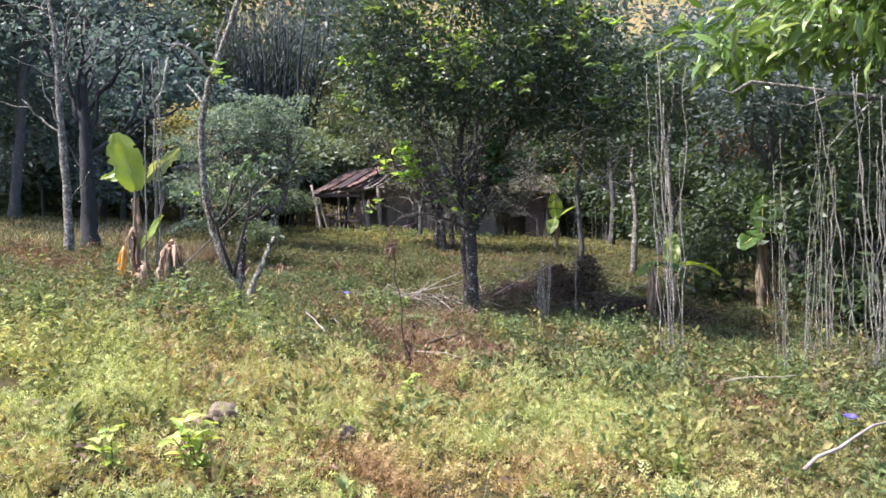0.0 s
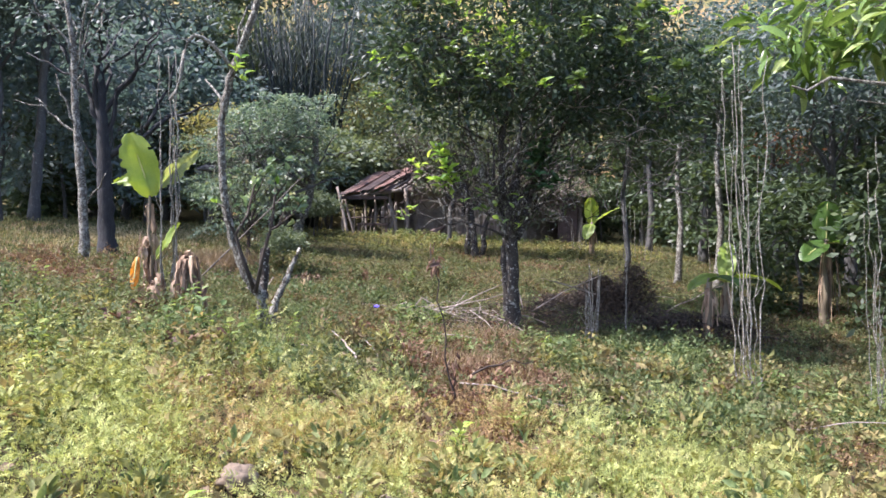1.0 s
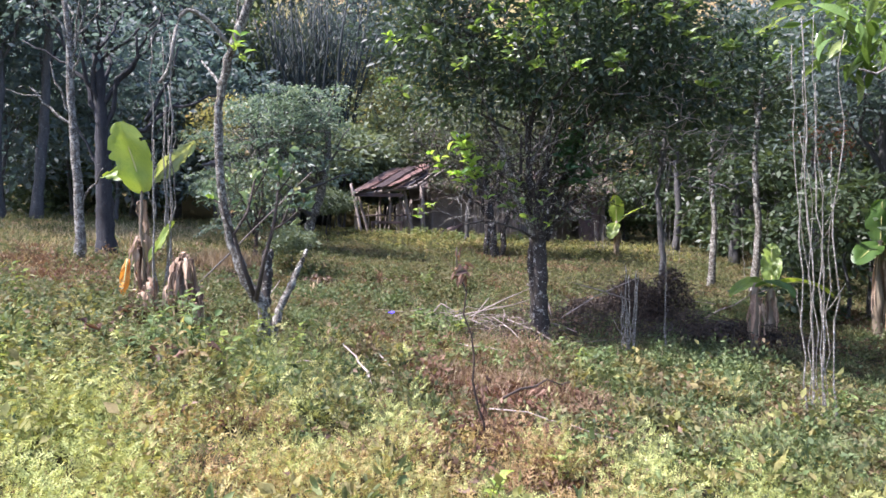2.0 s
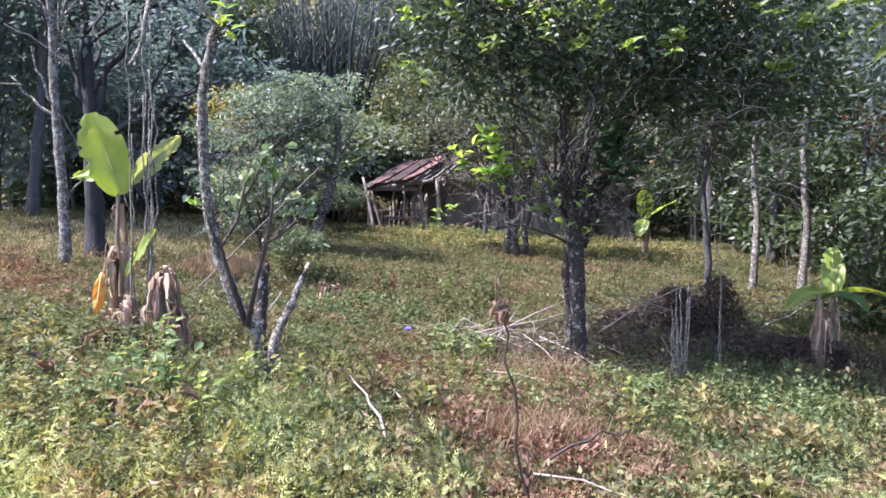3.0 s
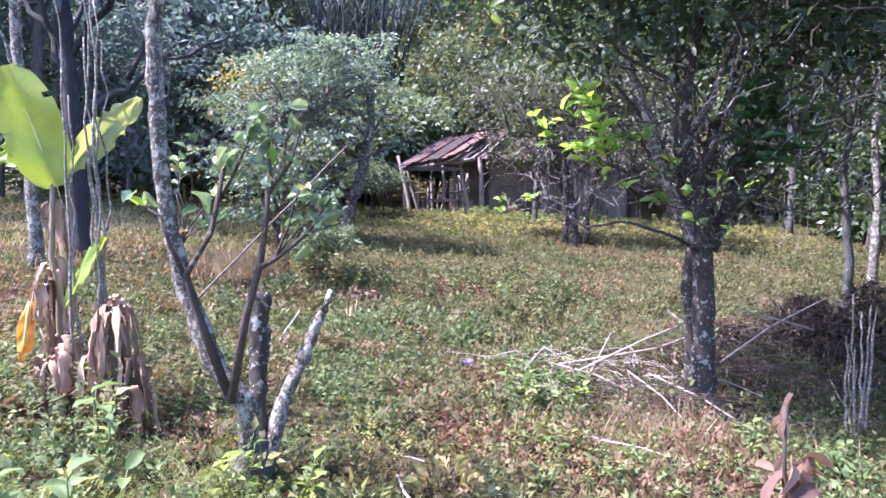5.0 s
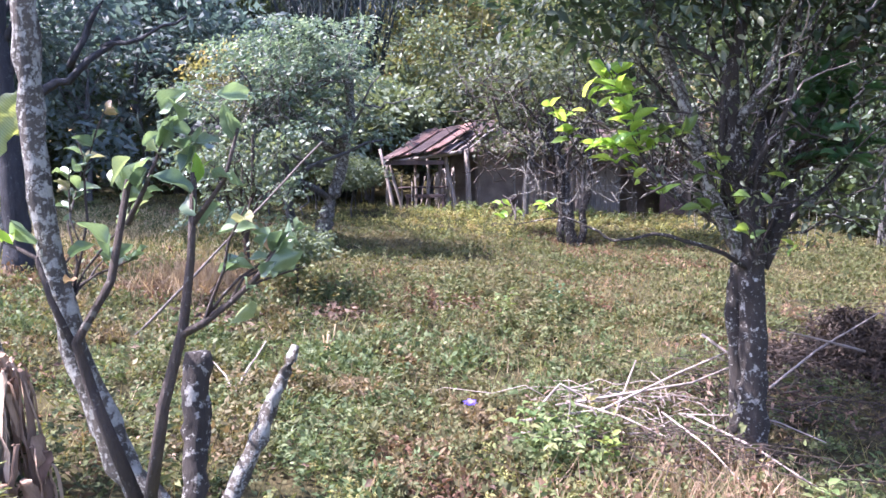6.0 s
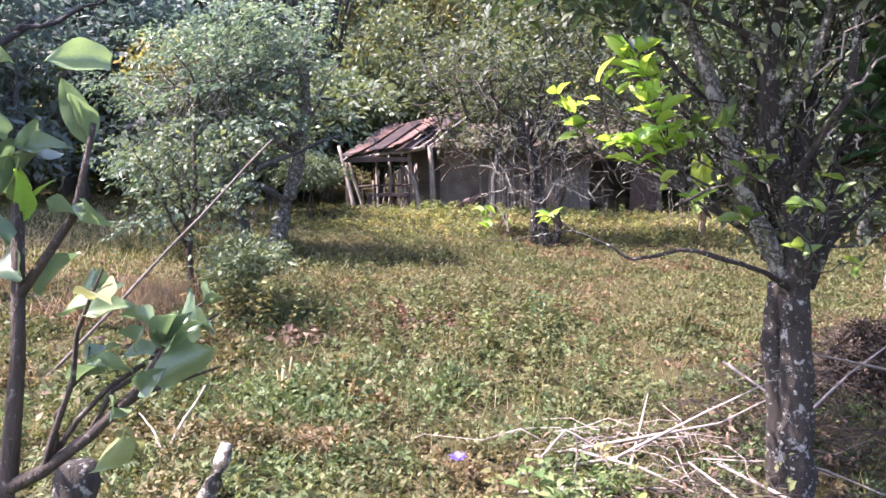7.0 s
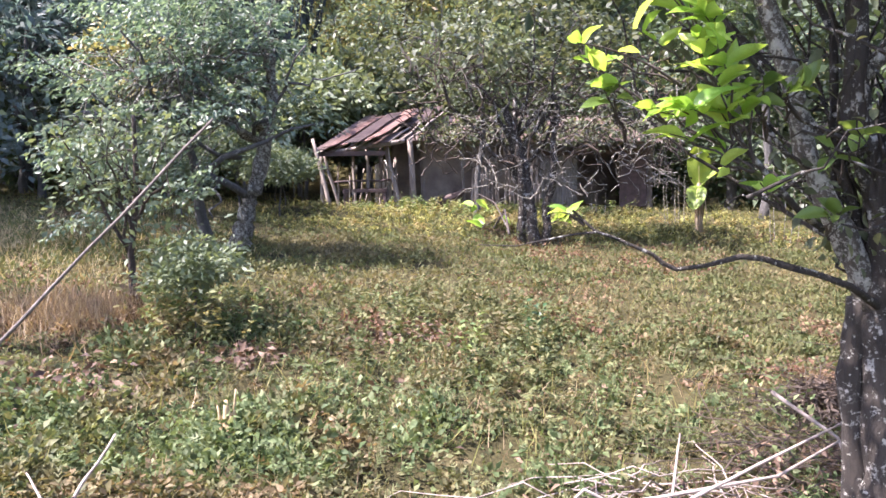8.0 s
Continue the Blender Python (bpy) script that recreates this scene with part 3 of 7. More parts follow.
for way, radii in (([(0.36, 10.86, 0.25), (0.345, 10.87, 0.7), (0.30, 10.86, 1.1), (0.32, 10.84, 1.42)], (0.06, 0.05, 0.047, 0.05)),
                   ([(0.36, 10.82, 1.40), (0.28, 10.8, 1.58), (0.15, 10.8, 1.82), (0.06, 10.8, 2.02), (0.0, 10.8, 2.3), (-0.13, 10.8, 2.66), (-0.3, 10.8, 3.1)], (0.062, 0.052, 0.046, 0.042, 0.038, 0.034, 0.024)),
                   ([(0.40, 10.78, 1.42), (0.36, 10.78, 1.75), (0.26, 10.78, 2.15), (0.24, 10.8, 2.64), (0.34, 10.8, 3.2)], (0.066, 0.056, 0.046, 0.04, 0.028)),
                   ([(0.46, 10.85, 1.40), (0.58, 10.85, 1.68), (0.66, 10.85, 2.1), (0.88, 10.9, 2.6), (1.2, 10.9, 3.1)], (0.06, 0.05, 0.042, 0.034, 0.022)),
                   ([(0.26, 10.78, 2.3), (0.36, 10.74, 2.44), (0.41, 10.72, 2.52), (0.46, 10.7, 2.7), (0.49, 10.7, 2.86), (0.66, 10.7, 3.2)], (0.030, 0.028, 0.026, 0.022, 0.02, 0.014))):
    fork = []
    for k in range(len(way) - 1):
        fork += [Vector(way[k]).lerp(Vector(way[k + 1]), t / 4) for t in range(4)]
    fork.append(Vector(way[-1]))
    rr = list(np.interp(np.linspace(0, len(radii) - 1, len(fork)), range(len(radii)), radii))
    shape("limb", *tube(fork, [q * rng.uniform(0.88, 1.14) for q in rr], 9, 0.1, rng), M_bark_grey if way[0][2] > 2 or way[-1][0] < 0 else M_bark_citrus, citrus)
limb = shape("limb", *tube(low, taper(0.016, 0.005, 13), 6, 0.18, rng), M_bark_citrus, citrus)
shape("twig", *tube(low2, taper(0.006, 0.002, 6), 5, 0.14, rng), M_bark_citrus, limb)
# dead grey twigs under the crown
rs = np.random.RandomState(12)
dead = []
for k in range(70):
    a = Vector((CX + rs.uniform(-0.9, 1.3), CY + rs.uniform(-0.8, 0.8), CZ + rs.uniform(1.5, 2.6)))
    b = a + Vector((rs.uniform(-0.5, 0.6), rs.uniform(-0.4, 0.4), rs.uniform(-0.15, 0.35)))
    dead.append(tube(bend(a, b, rng, 0, 0.09, 4), taper(0.008, 0.002, 5), 4, cap=False))
for k in range(34):
    t, q = rs.uniform(0, 2 * math.pi), rs.uniform(0.2, 1.0)
    a = Vector((CX + 0.18 * q * math.cos(t), CY + 0.18 * q * math.sin(t), CZ + rs.uniform(1.25, 1.9)))
    b = Vector((CX + 0.15 + 1.5 * q * math.cos(t), CY + 1.2 * q * math.sin(t), CZ + rs.uniform(2.0, 3.3)))
    dead.append(tube(bend(a, b, rng, -0.05, 0.10, 6), taper(rs.uniform(0.006, 0.016), 0.003, 7), 5, cap=False))
pale = []
for k in range(140):
    a = Vector((CX + rs.uniform(-0.2, 2.0), CY + rs.uniform(-0.9, 0.6), CZ + rs.uniform(1.6, 3.3)))
    b = a + Vector((rs.uniform(-0.25, 0.6), rs.uniform(-0.3, 0.3), rs.uniform(-0.25, 0.4)))
    pale.append(tube(bend(a, b, rng, 0.05, 0.10, 5), taper(0.007, 0.0025, 6), 4, cap=False))
shape("dead_twigwork", *merge(pale), M_twig, citrus, "tangle of pale bare twigs", kind="stuff")
shape("dead_twigwork", *merge(dead), M_bark_citrus, citrus, "bare grey dead twigs", kind="stuff")


def fine_leaf(rows=7, cols=2, fold=0.22, droop=0.30, wave=0.03):
    """A pointed oval leaf, folded at the midrib and drooping to its tip."""
    v, f = [], []
    for j in range(rows + 1):
        t = j / rows
        w = 0.5 * math.sin(math.pi * min(1.0, 0.04 + 0.96 * t) ** 0.85) ** 0.75 if t < 1 else 0.0
        for i in range(-cols, cols + 1):
            u = i / cols
            v.append((u * w, t, fold * abs(u) * w - droop * t * t + wave * math.sin(9 * t + 2 * u) * abs(u)))
    n = 2 * cols + 1
    for j in range(rows):
        for i in range(n - 1):
            a = j * n + i
            f.append((a, a + 1, a + n + 1, a + n))
    return np.array(v), f


LEAF_FINE = fine_leaf()


def leaf_mesh(name, form, width, mat):
    me = bpy.data.meshes.new(name)
    me.from_pydata([(v[0] * width, v[1], v[2]) for v in form[0]], [], form[1])
    me.materials.append(mat)
    me.polygons.foreach_set("use_smooth", [True] * len(me.polygons))
    me.update()
    return me


def put_leaf(me, at, way, size, rg, parent, name="leaf", tilt=0.5):
    """One leaf as a part of its own, on a shared mesh."""
    d = Vector(way).normalized()
    u = Vector((rg.uniform(-tilt, tilt), rg.uniform(-tilt, tilt), 1))
    s = d.cross(u).normalized()
    w = s.cross(d)
    m = Matrix((s, d, w)).transposed().to_4x4() @ Matrix.Scale(size, 4)
    total, p = Vector((0, 0, 0)), parent
    while p:
        total += p.location
        p = p.parent
    m.translation = Vector(at) - total
    ob = new(name, me)
    ob.parent = parent
    ob.matrix_basis = m
    return ob


def sprig(centre, spread, n, size, me, parent, seed, stems=8, label="", base=None):
    """A leafy shoot: thin forked stems with separate leaves."""
    rs, rg = np.random.RandomState(seed), random.Random(seed)
    st, leaves = [], []
    base = Vector(base or (centre[0] + spread, centre[1] + 0.1, centre[2] - spread))
    for k in range(stems):
        e = Vector(centre) + Vector(rs.uniform(-1, 1, 3)) * spread
        w = bend(base, e, rg, 0.05, 0.05, 5)
        st.append(tube(w, taper(0.006, 0.002, 6), 4, cap=False))
        for j in range(n // stems):
            t = rg.uniform(0.55, 1.0)
            i = min(int(t * 5), 4)
            p = w[i].lerp(w[i + 1], t * 5 - i)
            d = (w[i + 1] - w[i]).normalized()
            a = rg.uniform(0, 2 * math.pi)
            leaves.append((p, Vector((math.cos(a), math.sin(a), rg.uniform(-0.3, 0.8))) + d * 0.5))
    ob = shape("sprig", *merge(st), M_shoot_bark, parent, label)
    for p, d in leaves:
        put_leaf(me, p, d, size * rg.uniform(0.6, 1.1), rg, ob, tilt=1.3)
    return ob


rs = np.random.RandomState(14)
n = 900
t, q = rs.uniform(0, 2 * np.pi, n), np.sqrt(rs.uniform(0.05, 1, n))
zz = rs.uniform(1.55, 2.9, n)
w = 0.25 + 0.75 * (zz - 1.5)
pos = np.stack([CX + 0.15 + w * q * np.cos(t) * 1.3, CY + w * q * np.sin(t), zz], axis=1)
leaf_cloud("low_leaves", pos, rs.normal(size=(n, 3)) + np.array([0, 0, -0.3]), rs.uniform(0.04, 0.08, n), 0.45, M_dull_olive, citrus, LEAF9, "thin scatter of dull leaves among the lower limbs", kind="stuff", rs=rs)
YOUNG = leaf_mesh("leaf", LEAF_FINE, 0.41, M_young)
CITRUS_LEAF = leaf_mesh("leaf", LEAF_FINE, 0.46, M_broad)
for k, (c, sp, n, base) in enumerate((((-0.52, 10.40, 2.56), 0.08, 16, (-0.40, 10.44, 2.24)), ((-0.67, 10.38, 2.52), 0.07, 12, (-0.42, 10.44, 2.24)), ((-0.85, 10.38, 2.42), 0.06, 7, (-0.55, 10.42, 2.25)), ((-0.86, 10.40, 2.31), 0.05, 5, (-0.60, 10.42, 2.12)),
                                      ((-0.46, 10.38, 2.36), 0.09, 18, (-0.36, 10.44, 2.10)), ((-0.50, 10.36, 2.24), 0.08, 14, (-0.36, 10.44, 2.05)), ((-0.58, 10.38, 2.14), 0.06, 10, (-0.34, 10.44, 1.98)), ((-0.36, 10.38, 2.22), 0.07, 9, (-0.28, 10.46, 1.98)),
                                      ((-0.28, 10.40, 1.90), 0.04, 4, (-0.16, 10.46, 1.80)), ((-0.40, 10.40, 2.02), 0.05, 5, (-0.28, 10.46, 1.95)))):
    sprig(c, sp * 1.2, n * 11 // 10, 0.145, YOUNG, citrus, 210 + k, 2 if n < 8 else 3, "bright yellow-green young leaves", base=base)
shape("limb", *tube([(0.10, 10.72, 1.72), (-0.05, 10.6, 1.80), (-0.2, 10.5, 1.92), (-0.33, 10.45, 2.05), (-0.42, 10.43, 2.26), (-0.47, 10.41, 2.45)], taper(0.014, 0.005, 6), 6, 0.14, rng), M_bark_citrus, citrus)
sprig((0.0, 9.6, 3.9), 0.45, 90, 0.125, YOUNG, citrus, 22, 9, "bright yellow-green young leaves", base=(0.3, 10.3, 3.3))
sprig((-0.93, 10.6, 1.80), 0.05, 5, 0.10, YOUNG, citrus, 23, 2, "bright yellow-green young leaves", base=(-0.85, 10.62, 1.76))
sprig((-0.96, 10.62, 1.80), 0.04, 4, 0.12, CITRUS_LEAF, citrus, 25, 2, "dark green glossy leaves", base=(-0.88, 10.62, 1.80))
sprig((-1.18, 12.2, 1.72), 0.08, 6, 0.12, YOUNG, citrus, 26, 2, "bright yellow-green young leaves", base=(-1.1, 11.0, 1.70))
DARK_LEAF = leaf_mesh("leaf", LEAF_FINE, 0.46, M_dark_leaf)
for k, c in enumerate(((0.72, 10.55, 2.55), (0.80, 10.6, 2.35), (0.66, 10.6, 2.2), (0.9, 10.6, 2.6), (0.86, 10.5, 2.15), (0.98, 10.55, 2.4), (0.78, 10.5, 2.72))):
    sprig(c, 0.13, 24, 0.14, DARK_LEAF, citrus, 240 + k, 3, "dark green glossy leaves", base=(0.62, 10.8, 2.0))
LIGHT = leaf_mesh("leaf", LEAF_FINE, 0.46, M_light)
for k in range(46):
    a, e = rng.uniform(-1.0, 1.0), rng.uniform(-0.3, 1.0)
    c = (0.6 + 2.0 * math.sin(a * 1.35) * math.cos(0.8 * e), 10.8 - 1.55 * math.cos(a) * math.cos(0.9 * e), 3.45 + 1.55 * math.sin(e))
    sprig(c, 0.09, 12, 0.125, YOUNG if k % 6 == 0 else LIGHT, citrus, 500 + k, 2, "rosette of light green young leaves", base=(c[0] + 0.1, c[1] + 0.3, c[2] - 0.15))
for k, c in enumerate(((-0.17, 10.45, 2.29), (-0.0, 10.45, 1.85), (-0.24, 10.45, 2.22), (0.04, 10.45, 2.05), (-0.77, 10.45, 2.22))):
    sprig(c, 0.06, 6, 0.13, LIGHT, citrus, 560 + k, 2, "light green leaves on a bare shoot", base=(c[0] + 0.08, c[1] + 0.2, c[2] - 0.15))
sprig((0.25, 10.35, 1.75), 0.25, 14, 0.12, CITRUS_LEAF, citrus, 24, 4, base=(0.35, 10.6, 1.5))

# ---- forest trees, built once each and set out as copies ----


def forest_kind(name, height, spread, seed, leaf, bark, label, leaf_len=0.235, n_tips=160, per_tip=30, clump=0.27, radius=0.16, low=0.35, lean=0.1):
    h = height
    s = spread
    rg = random.Random(seed)
    blobs = [(rg.uniform(-0.3, 0.3) * s, rg.uniform(-0.3, 0.3) * s, h * 0.78, s, s, h * 0.22)]
    for k in range(4):
        t = 2 * math.pi * (k + rg.random()) / 4
        blobs.append((math.cos(t) * s * 0.6, math.sin(t) * s * 0.6, h * rg.uniform(low + 0.1, 0.75), s * 0.6, s * 0.6, h * 0.14))
    return tree(name, [(0, 0, 0), (lean * 0.4, 0.05, h * 0.2), (lean * 0.8, -0.1, h * 0.42), (lean * 1.4, 0, h * 0.65)], [radius, radius * 0.85, radius * 0.7, radius * 0.4],
                blobs, label, "tree", seed, bark, leaf, n_limbs=8, n_tips=n_tips, per_tip=per_tip, clump=clump, leaf_len=leaf_len, start=0.45, group="trees round the clearing")


kinds = {
    "dark": forest_kind("forest_tree", 9.5, 2.4, 31, M_forest_haze, M_bark_dark, "tall tree with a bare grey-brown trunk, leaves blued for haze"),
    "dark2": forest_kind("forest_tree", 11.0, 2.8, 32, M_forest_haze, M_bark_dark, "tall tree with a slender trunk, leaves blued for haze", radius=0.13, lean=0.5),
    "grove": forest_kind("grove_tree", 7.0, 2.2, 33, M_grove, M_bark_dark, "green leafy tree at the clearing's edge", leaf_len=0.24, low=0.1),
    "gold": forest_kind("young_tree", 4.2, 0.75, 27, M_gold, M_bark_dark, "young tree with yellowing sunlit leaves", leaf_len=0.17, n_tips=60, per_tip=24, clump=0.2, radius=0.05, low=0.55),
    "hill": forest_kind("shrub", 3.4, 1.7, 26, M_gold, M_bark_dark, "sunlit yellow-green shrub on the hillside", leaf_len=0.24, n_tips=120, per_tip=26, clump=0.24, radius=0.05, low=0.0),
    "mist": forest_kind("shrub", 4.6, 1.7, 25, M_mist, M_bark_dark, "tall shrub added in the wood, leaves blued for haze", leaf_len=0.24, n_tips=110, per_tip=24, clump=0.26, radius=0.06, low=0.05),
    # lighter copy of the bush: sunlight is put into its leaf colour
    "pale": forest_kind("shrub", 3.4, 1.5, 35, M_olive, M_bark_dark, "leafy shrub in a paler green to look sunlit", leaf_len=0.24, n_tips=120, per_tip=26, clump=0.22, radius=0.05, low=0.0),
    "light": forest_kind("grove_tree", 7.0, 1.9, 29, M_olive, M_bark_dark, "open-crowned light green tree by the hut", leaf_len=0.2, n_tips=110, per_tip=26, low=0.2, radius=0.10),
    "bush": forest_kind("shrub", 3.4, 1.5, 34, M_grove, M_bark_dark, "green leafy shrub under the trees", leaf_len=0.24, n_tips=120, per_tip=26, clump=0.22, radius=0.05, low=0.0),
}
# kind, x, y, size, turn
PLACES = [
    ("dark2", -12.3, 16.2, 0.8, 200), ("dark", -11.6, 18.6, 0.85, 80), ("dark2", -11.1, 19.3, 1.0, 10), ("dark", -12.8, 28.2, 1.1, 250), ("dark", -16.5, 24.0, 1.0, 120), ("light", -4.0, 30.6, 0.9, 30),
    ("dark2", -11.8, 29.5, 1.0, 60), ("dark", -14.5, 29.0, 1.2, 40),
    ("light", -1.4, 33.0, 1.2, 140), ("grove", 1.8, 34.5, 1.2, 240), ("grove", 5.9, 27.0, 0.85, 0), ("dark", 8.0, 26.0, 0.85, 100),
    ("grove", 9.6, 22.0, 1.0, 200), ("dark", 11.0, 25.5, 1.0, 300), ("grove", 8.4, 17.8, 0.85, 50), ("dark", 6.3, 14.6, 0.62, 20), ("dark", 8.6, 12.6, 0.72, 140), ("dark", 11.2, 15.5, 0.9, 160), ("grove", 11.0, 19.5, 1.1, 90),
    ("dark", 13.5, 22.0, 1.1, 220), ("grove", 5.0, 33.0, 1.2, 300), ("dark", -4.5, 35.5, 1.2, 330), ("dark2", 9.0, 32.0, 1.1, 20), ("grove", -11.0, 33.0, 1.3, 120),
    ("grove", 13.0, 30.0, 1.2, 80), ("grove", -16.0, 33.0, 1.3, 10),
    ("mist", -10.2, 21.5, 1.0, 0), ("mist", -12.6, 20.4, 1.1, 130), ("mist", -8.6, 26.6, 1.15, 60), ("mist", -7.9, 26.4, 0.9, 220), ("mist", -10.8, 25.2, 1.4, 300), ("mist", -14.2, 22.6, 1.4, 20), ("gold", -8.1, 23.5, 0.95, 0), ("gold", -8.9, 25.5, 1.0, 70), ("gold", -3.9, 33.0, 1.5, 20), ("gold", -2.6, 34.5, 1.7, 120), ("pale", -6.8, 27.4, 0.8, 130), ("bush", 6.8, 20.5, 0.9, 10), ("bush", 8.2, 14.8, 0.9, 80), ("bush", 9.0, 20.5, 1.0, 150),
    ("bush", -12.8, 24.0, 1.2, 220), ("bush", 7.0, 23.2, 0.9, 290), ("pale", -3.37, 13.6, 0.24, 10), ("pale", -5.6, 28.6, 0.5, 40), ("pale", -4.2, 30.2, 0.55, 210), ("pale", -4.9, 26.2, 0.4, 160), ("bush", 6.8, 12.6, 0.7, 60), ("bush", 6.2, 10.9, 0.75, 15), ("bush", 7.6, 9.6, 0.9, 100), ("bush", 5.6, 14.0, 0.7, 240), ("grove", 7.2, 11.6, 0.6, 310), ("bush", 10.0, 27.5, 1.3, 190), ("pale", 0.5, 31.5, 1.0, 30),
     ("bush", 3.8, 31.0, 1.2, 100), ("bush", -15.5, 27.0, 1.4, 20), ("bush", 13.0, 25.0, 1.4, 50), ("bush", 6.6, 28.5, 1.3, 330),
    ("bush", -9.5, 29.0, 1.2, 45), ("bush", 9.4, 16.2, 1.0, 25), ("bush", -12.5, 31.0, 1.5, 300), ("bush", 4.6, 27.6, 0.7, 200), ("pale", -5.2, 24.6, 0.38, 100),
    ("pale", -4.7, 23.2, 0.36, 310), ("pale", -6.2, 25.8, 0.85, 70), ("pale", -5.6, 29.4, 1.1, 200), ("pale", -3.4, 30.8, 1.25, 20), ("pale", -1.6, 31.4, 1.2, 150), ("pale", -7.4, 21.8, 0.5, 280), ("pale", -4.5, 21.8, 0.40, 50), ("pale", -5.5, 22.8, 0.52, 190), ("pale", -5.9, 20.6, 0.36, 120), ("pale", -5.1, 27.6, 1.05, 330),
    ("bush", -16, 38, 2.2, 20), ("bush", -11, 39, 2.2, 90), ("hill", -6, 38, 2.0, 170), ("hill", -2.4, 37, 2.0, 250), ("hill", -4.2, 41, 2.4, 20), ("bush", 4, 38, 2.2, 310), ("bush", 9, 38, 2.2, 45), ("bush", 14, 37, 2.2, 130),
    ("bush", 18, 31, 2.0, 10), ("bush", -20, 32, 2.2, 75), ("grove", -14, 41, 2.2, 0), ("grove", -7.5, 42, 2.2, 80), ("hill", 0.5, 41, 2.4, 200), ("grove", 5.5, 41, 2.1, 300), ("grove", -20, 38, 2.2, 140), ("dark", 17.0, 27.0, 1.2, 20),
]
for kind_name, x, y, size, turn in PLACES:
    copy_thing(kinds[kind_name], Matrix.Translation((x, y, gz(x, y) - 0.05)) @ pose(0, 0, 0, 0, 0, turn) @ Matrix.Scale(size, 4))
for proto in kinds.values():
    for ob in (*proto.children_recursive, proto):
        bpy.data.objects.remove(ob)


# the grey-green feathery tree before the hut
feathery = tree("feathery_tree", [(-4.12, 17.6, gz(-4.12, 17.6)), (-4.02, 17.6, 1.4), (-3.8, 17.7, 2.1), (-3.62, 17.7, 2.9), (-3.6, 17.7, 3.6)], [0.15, 0.12, 0.10, 0.08, 0.05],
     [(-4.7, 17.0, 2.9, 1.1, 0.9, 0.5), (-5.5, 16.7, 2.35, 0.7, 0.8, 0.35), (-3.8, 17.5, 3.6, 0.8, 0.8, 0.45), (-4.9, 17.2, 3.8, 1.0, 0.9, 0.5), (-4.7, 16.4, 1.95, 0.75, 0.6, 0.35),
      (-3.2, 17.4, 2.75, 0.5, 0.6, 0.3), (-5.4, 16.4, 1.6, 0.5, 0.5, 0.25), (-4.1, 17.6, 4.2, 1.2, 0.9, 0.35), (-5.9, 17.4, 3.3, 0.6, 0.7, 0.35)],
     "grey-green feathery-leaved tree with a pale leaning trunk", "tree", 36, M_bark_grey, M_feather, n_limbs=12, n_tips=215, per_tip=56, clump=0.23, leaf_len=0.092, leaf_width=0.42, form=LEAF5, start=0.5, up=0.5, droop=-0.35, spray=0.34)
rg = random.Random(63)
shape("limb", *tube(bend((-3.98, 17.5, 1.72), (-4.3, 17.0, 2.03), rg, 0.0, 0.03, 4), taper(0.05, 0.04, 5), 7, 0.1, rg), M_bark_dark, feathery, "dark crooked limb")
shape("limb", *tube([(-4.3, 17.0, 2.03), (-4.1, 17.05, 2.2), (-3.88, 17.2, 2.29), (-3.6, 17.3, 2.40), (-3.34, 17.4, 2.54), (-2.9, 17.4, 2.62)], taper(0.045, 0.014, 6), 7, 0.12, rg), M_bark_dark, feathery, "dark crooked limb")
shape("stem", *tube(bend((-4.55, 17.7, gz(-4.55, 17.7) - 0.1), (-4.75, 17.6, 3.0), rg, 0.0, 0.03, 8), taper(0.085, 0.04, 9), 9, 0.1, rg), M_bark_dark, feathery, "darker second stem")
for a, b, r in (((-4.0, 17.5, 2.2), (-5.3, 16.5, 2.75), 0.035), ((-3.85, 17.6, 2.5), (-3.0, 16.9, 3.5), 0.03), ((-4.6, 17.5, 2.5), (-4.95, 16.3, 3.6), 0.032), ((-4.7, 17.0, 2.45), (-4.3, 16.2, 3.2), 0.022), ((-4.2, 17.2, 1.9), (-4.0, 16.2, 1.5), 0.02), ((-4.9, 16.8, 2.6), (-5.8, 16.2, 3.3), 0.018), ((-3.3, 17.2, 3.1), (-2.4, 16.9, 3.2), 0.018)):
    shape("limb", *tube(bend(a, b, rg, -0.05, 0.06, 7), taper(r, r * 0.35, 8), 6, 0.1, rg), M_bark_dark, feathery, "dark crooked limb")
shape("broken_bough", *tube([(-6.75, 18.7, 2.86), (-6.5, 18.75, 2.91), (-6.2, 18.8, 2.87), (-5.9, 18.6, 2.80), (-5.2, 18.1, 2.95), (-4.75, 17.7, 2.75)], [0.03, 0.085, 0.09, 0.05, 0.03, 0.03], 8, 0.12, rg), M_bark_dark, feathery, "dark broken bough caught in the branches")
# a dark-stemmed sapling and its low leaves beside the feathery tree
tree("dark_sapling", [(-4.23, 14.5, gz(-4.23, 14.5)), (-4.2, 14.45, 1.3), (-4.05, 14.3, 1.9), (-4.0, 14.2, 2.5)], [0.036, 0.032, 0.025, 0.016],
           [(-4.16, 14.1, 2.28, 0.6, 0.5, 0.45), (-3.92, 13.9, 1.7, 0.55, 0.4, 0.28), (-4.47, 14.2, 1.74, 0.4, 0.4, 0.25)], "dark-stemmed sapling with glossy leaves", "tree", 64, M_shoot_bark, M_olive,
           n_limbs=8, n_tips=52, per_tip=20, clump=0.12, leaf_len=0.085, start=0.25, limb_r=0.6)
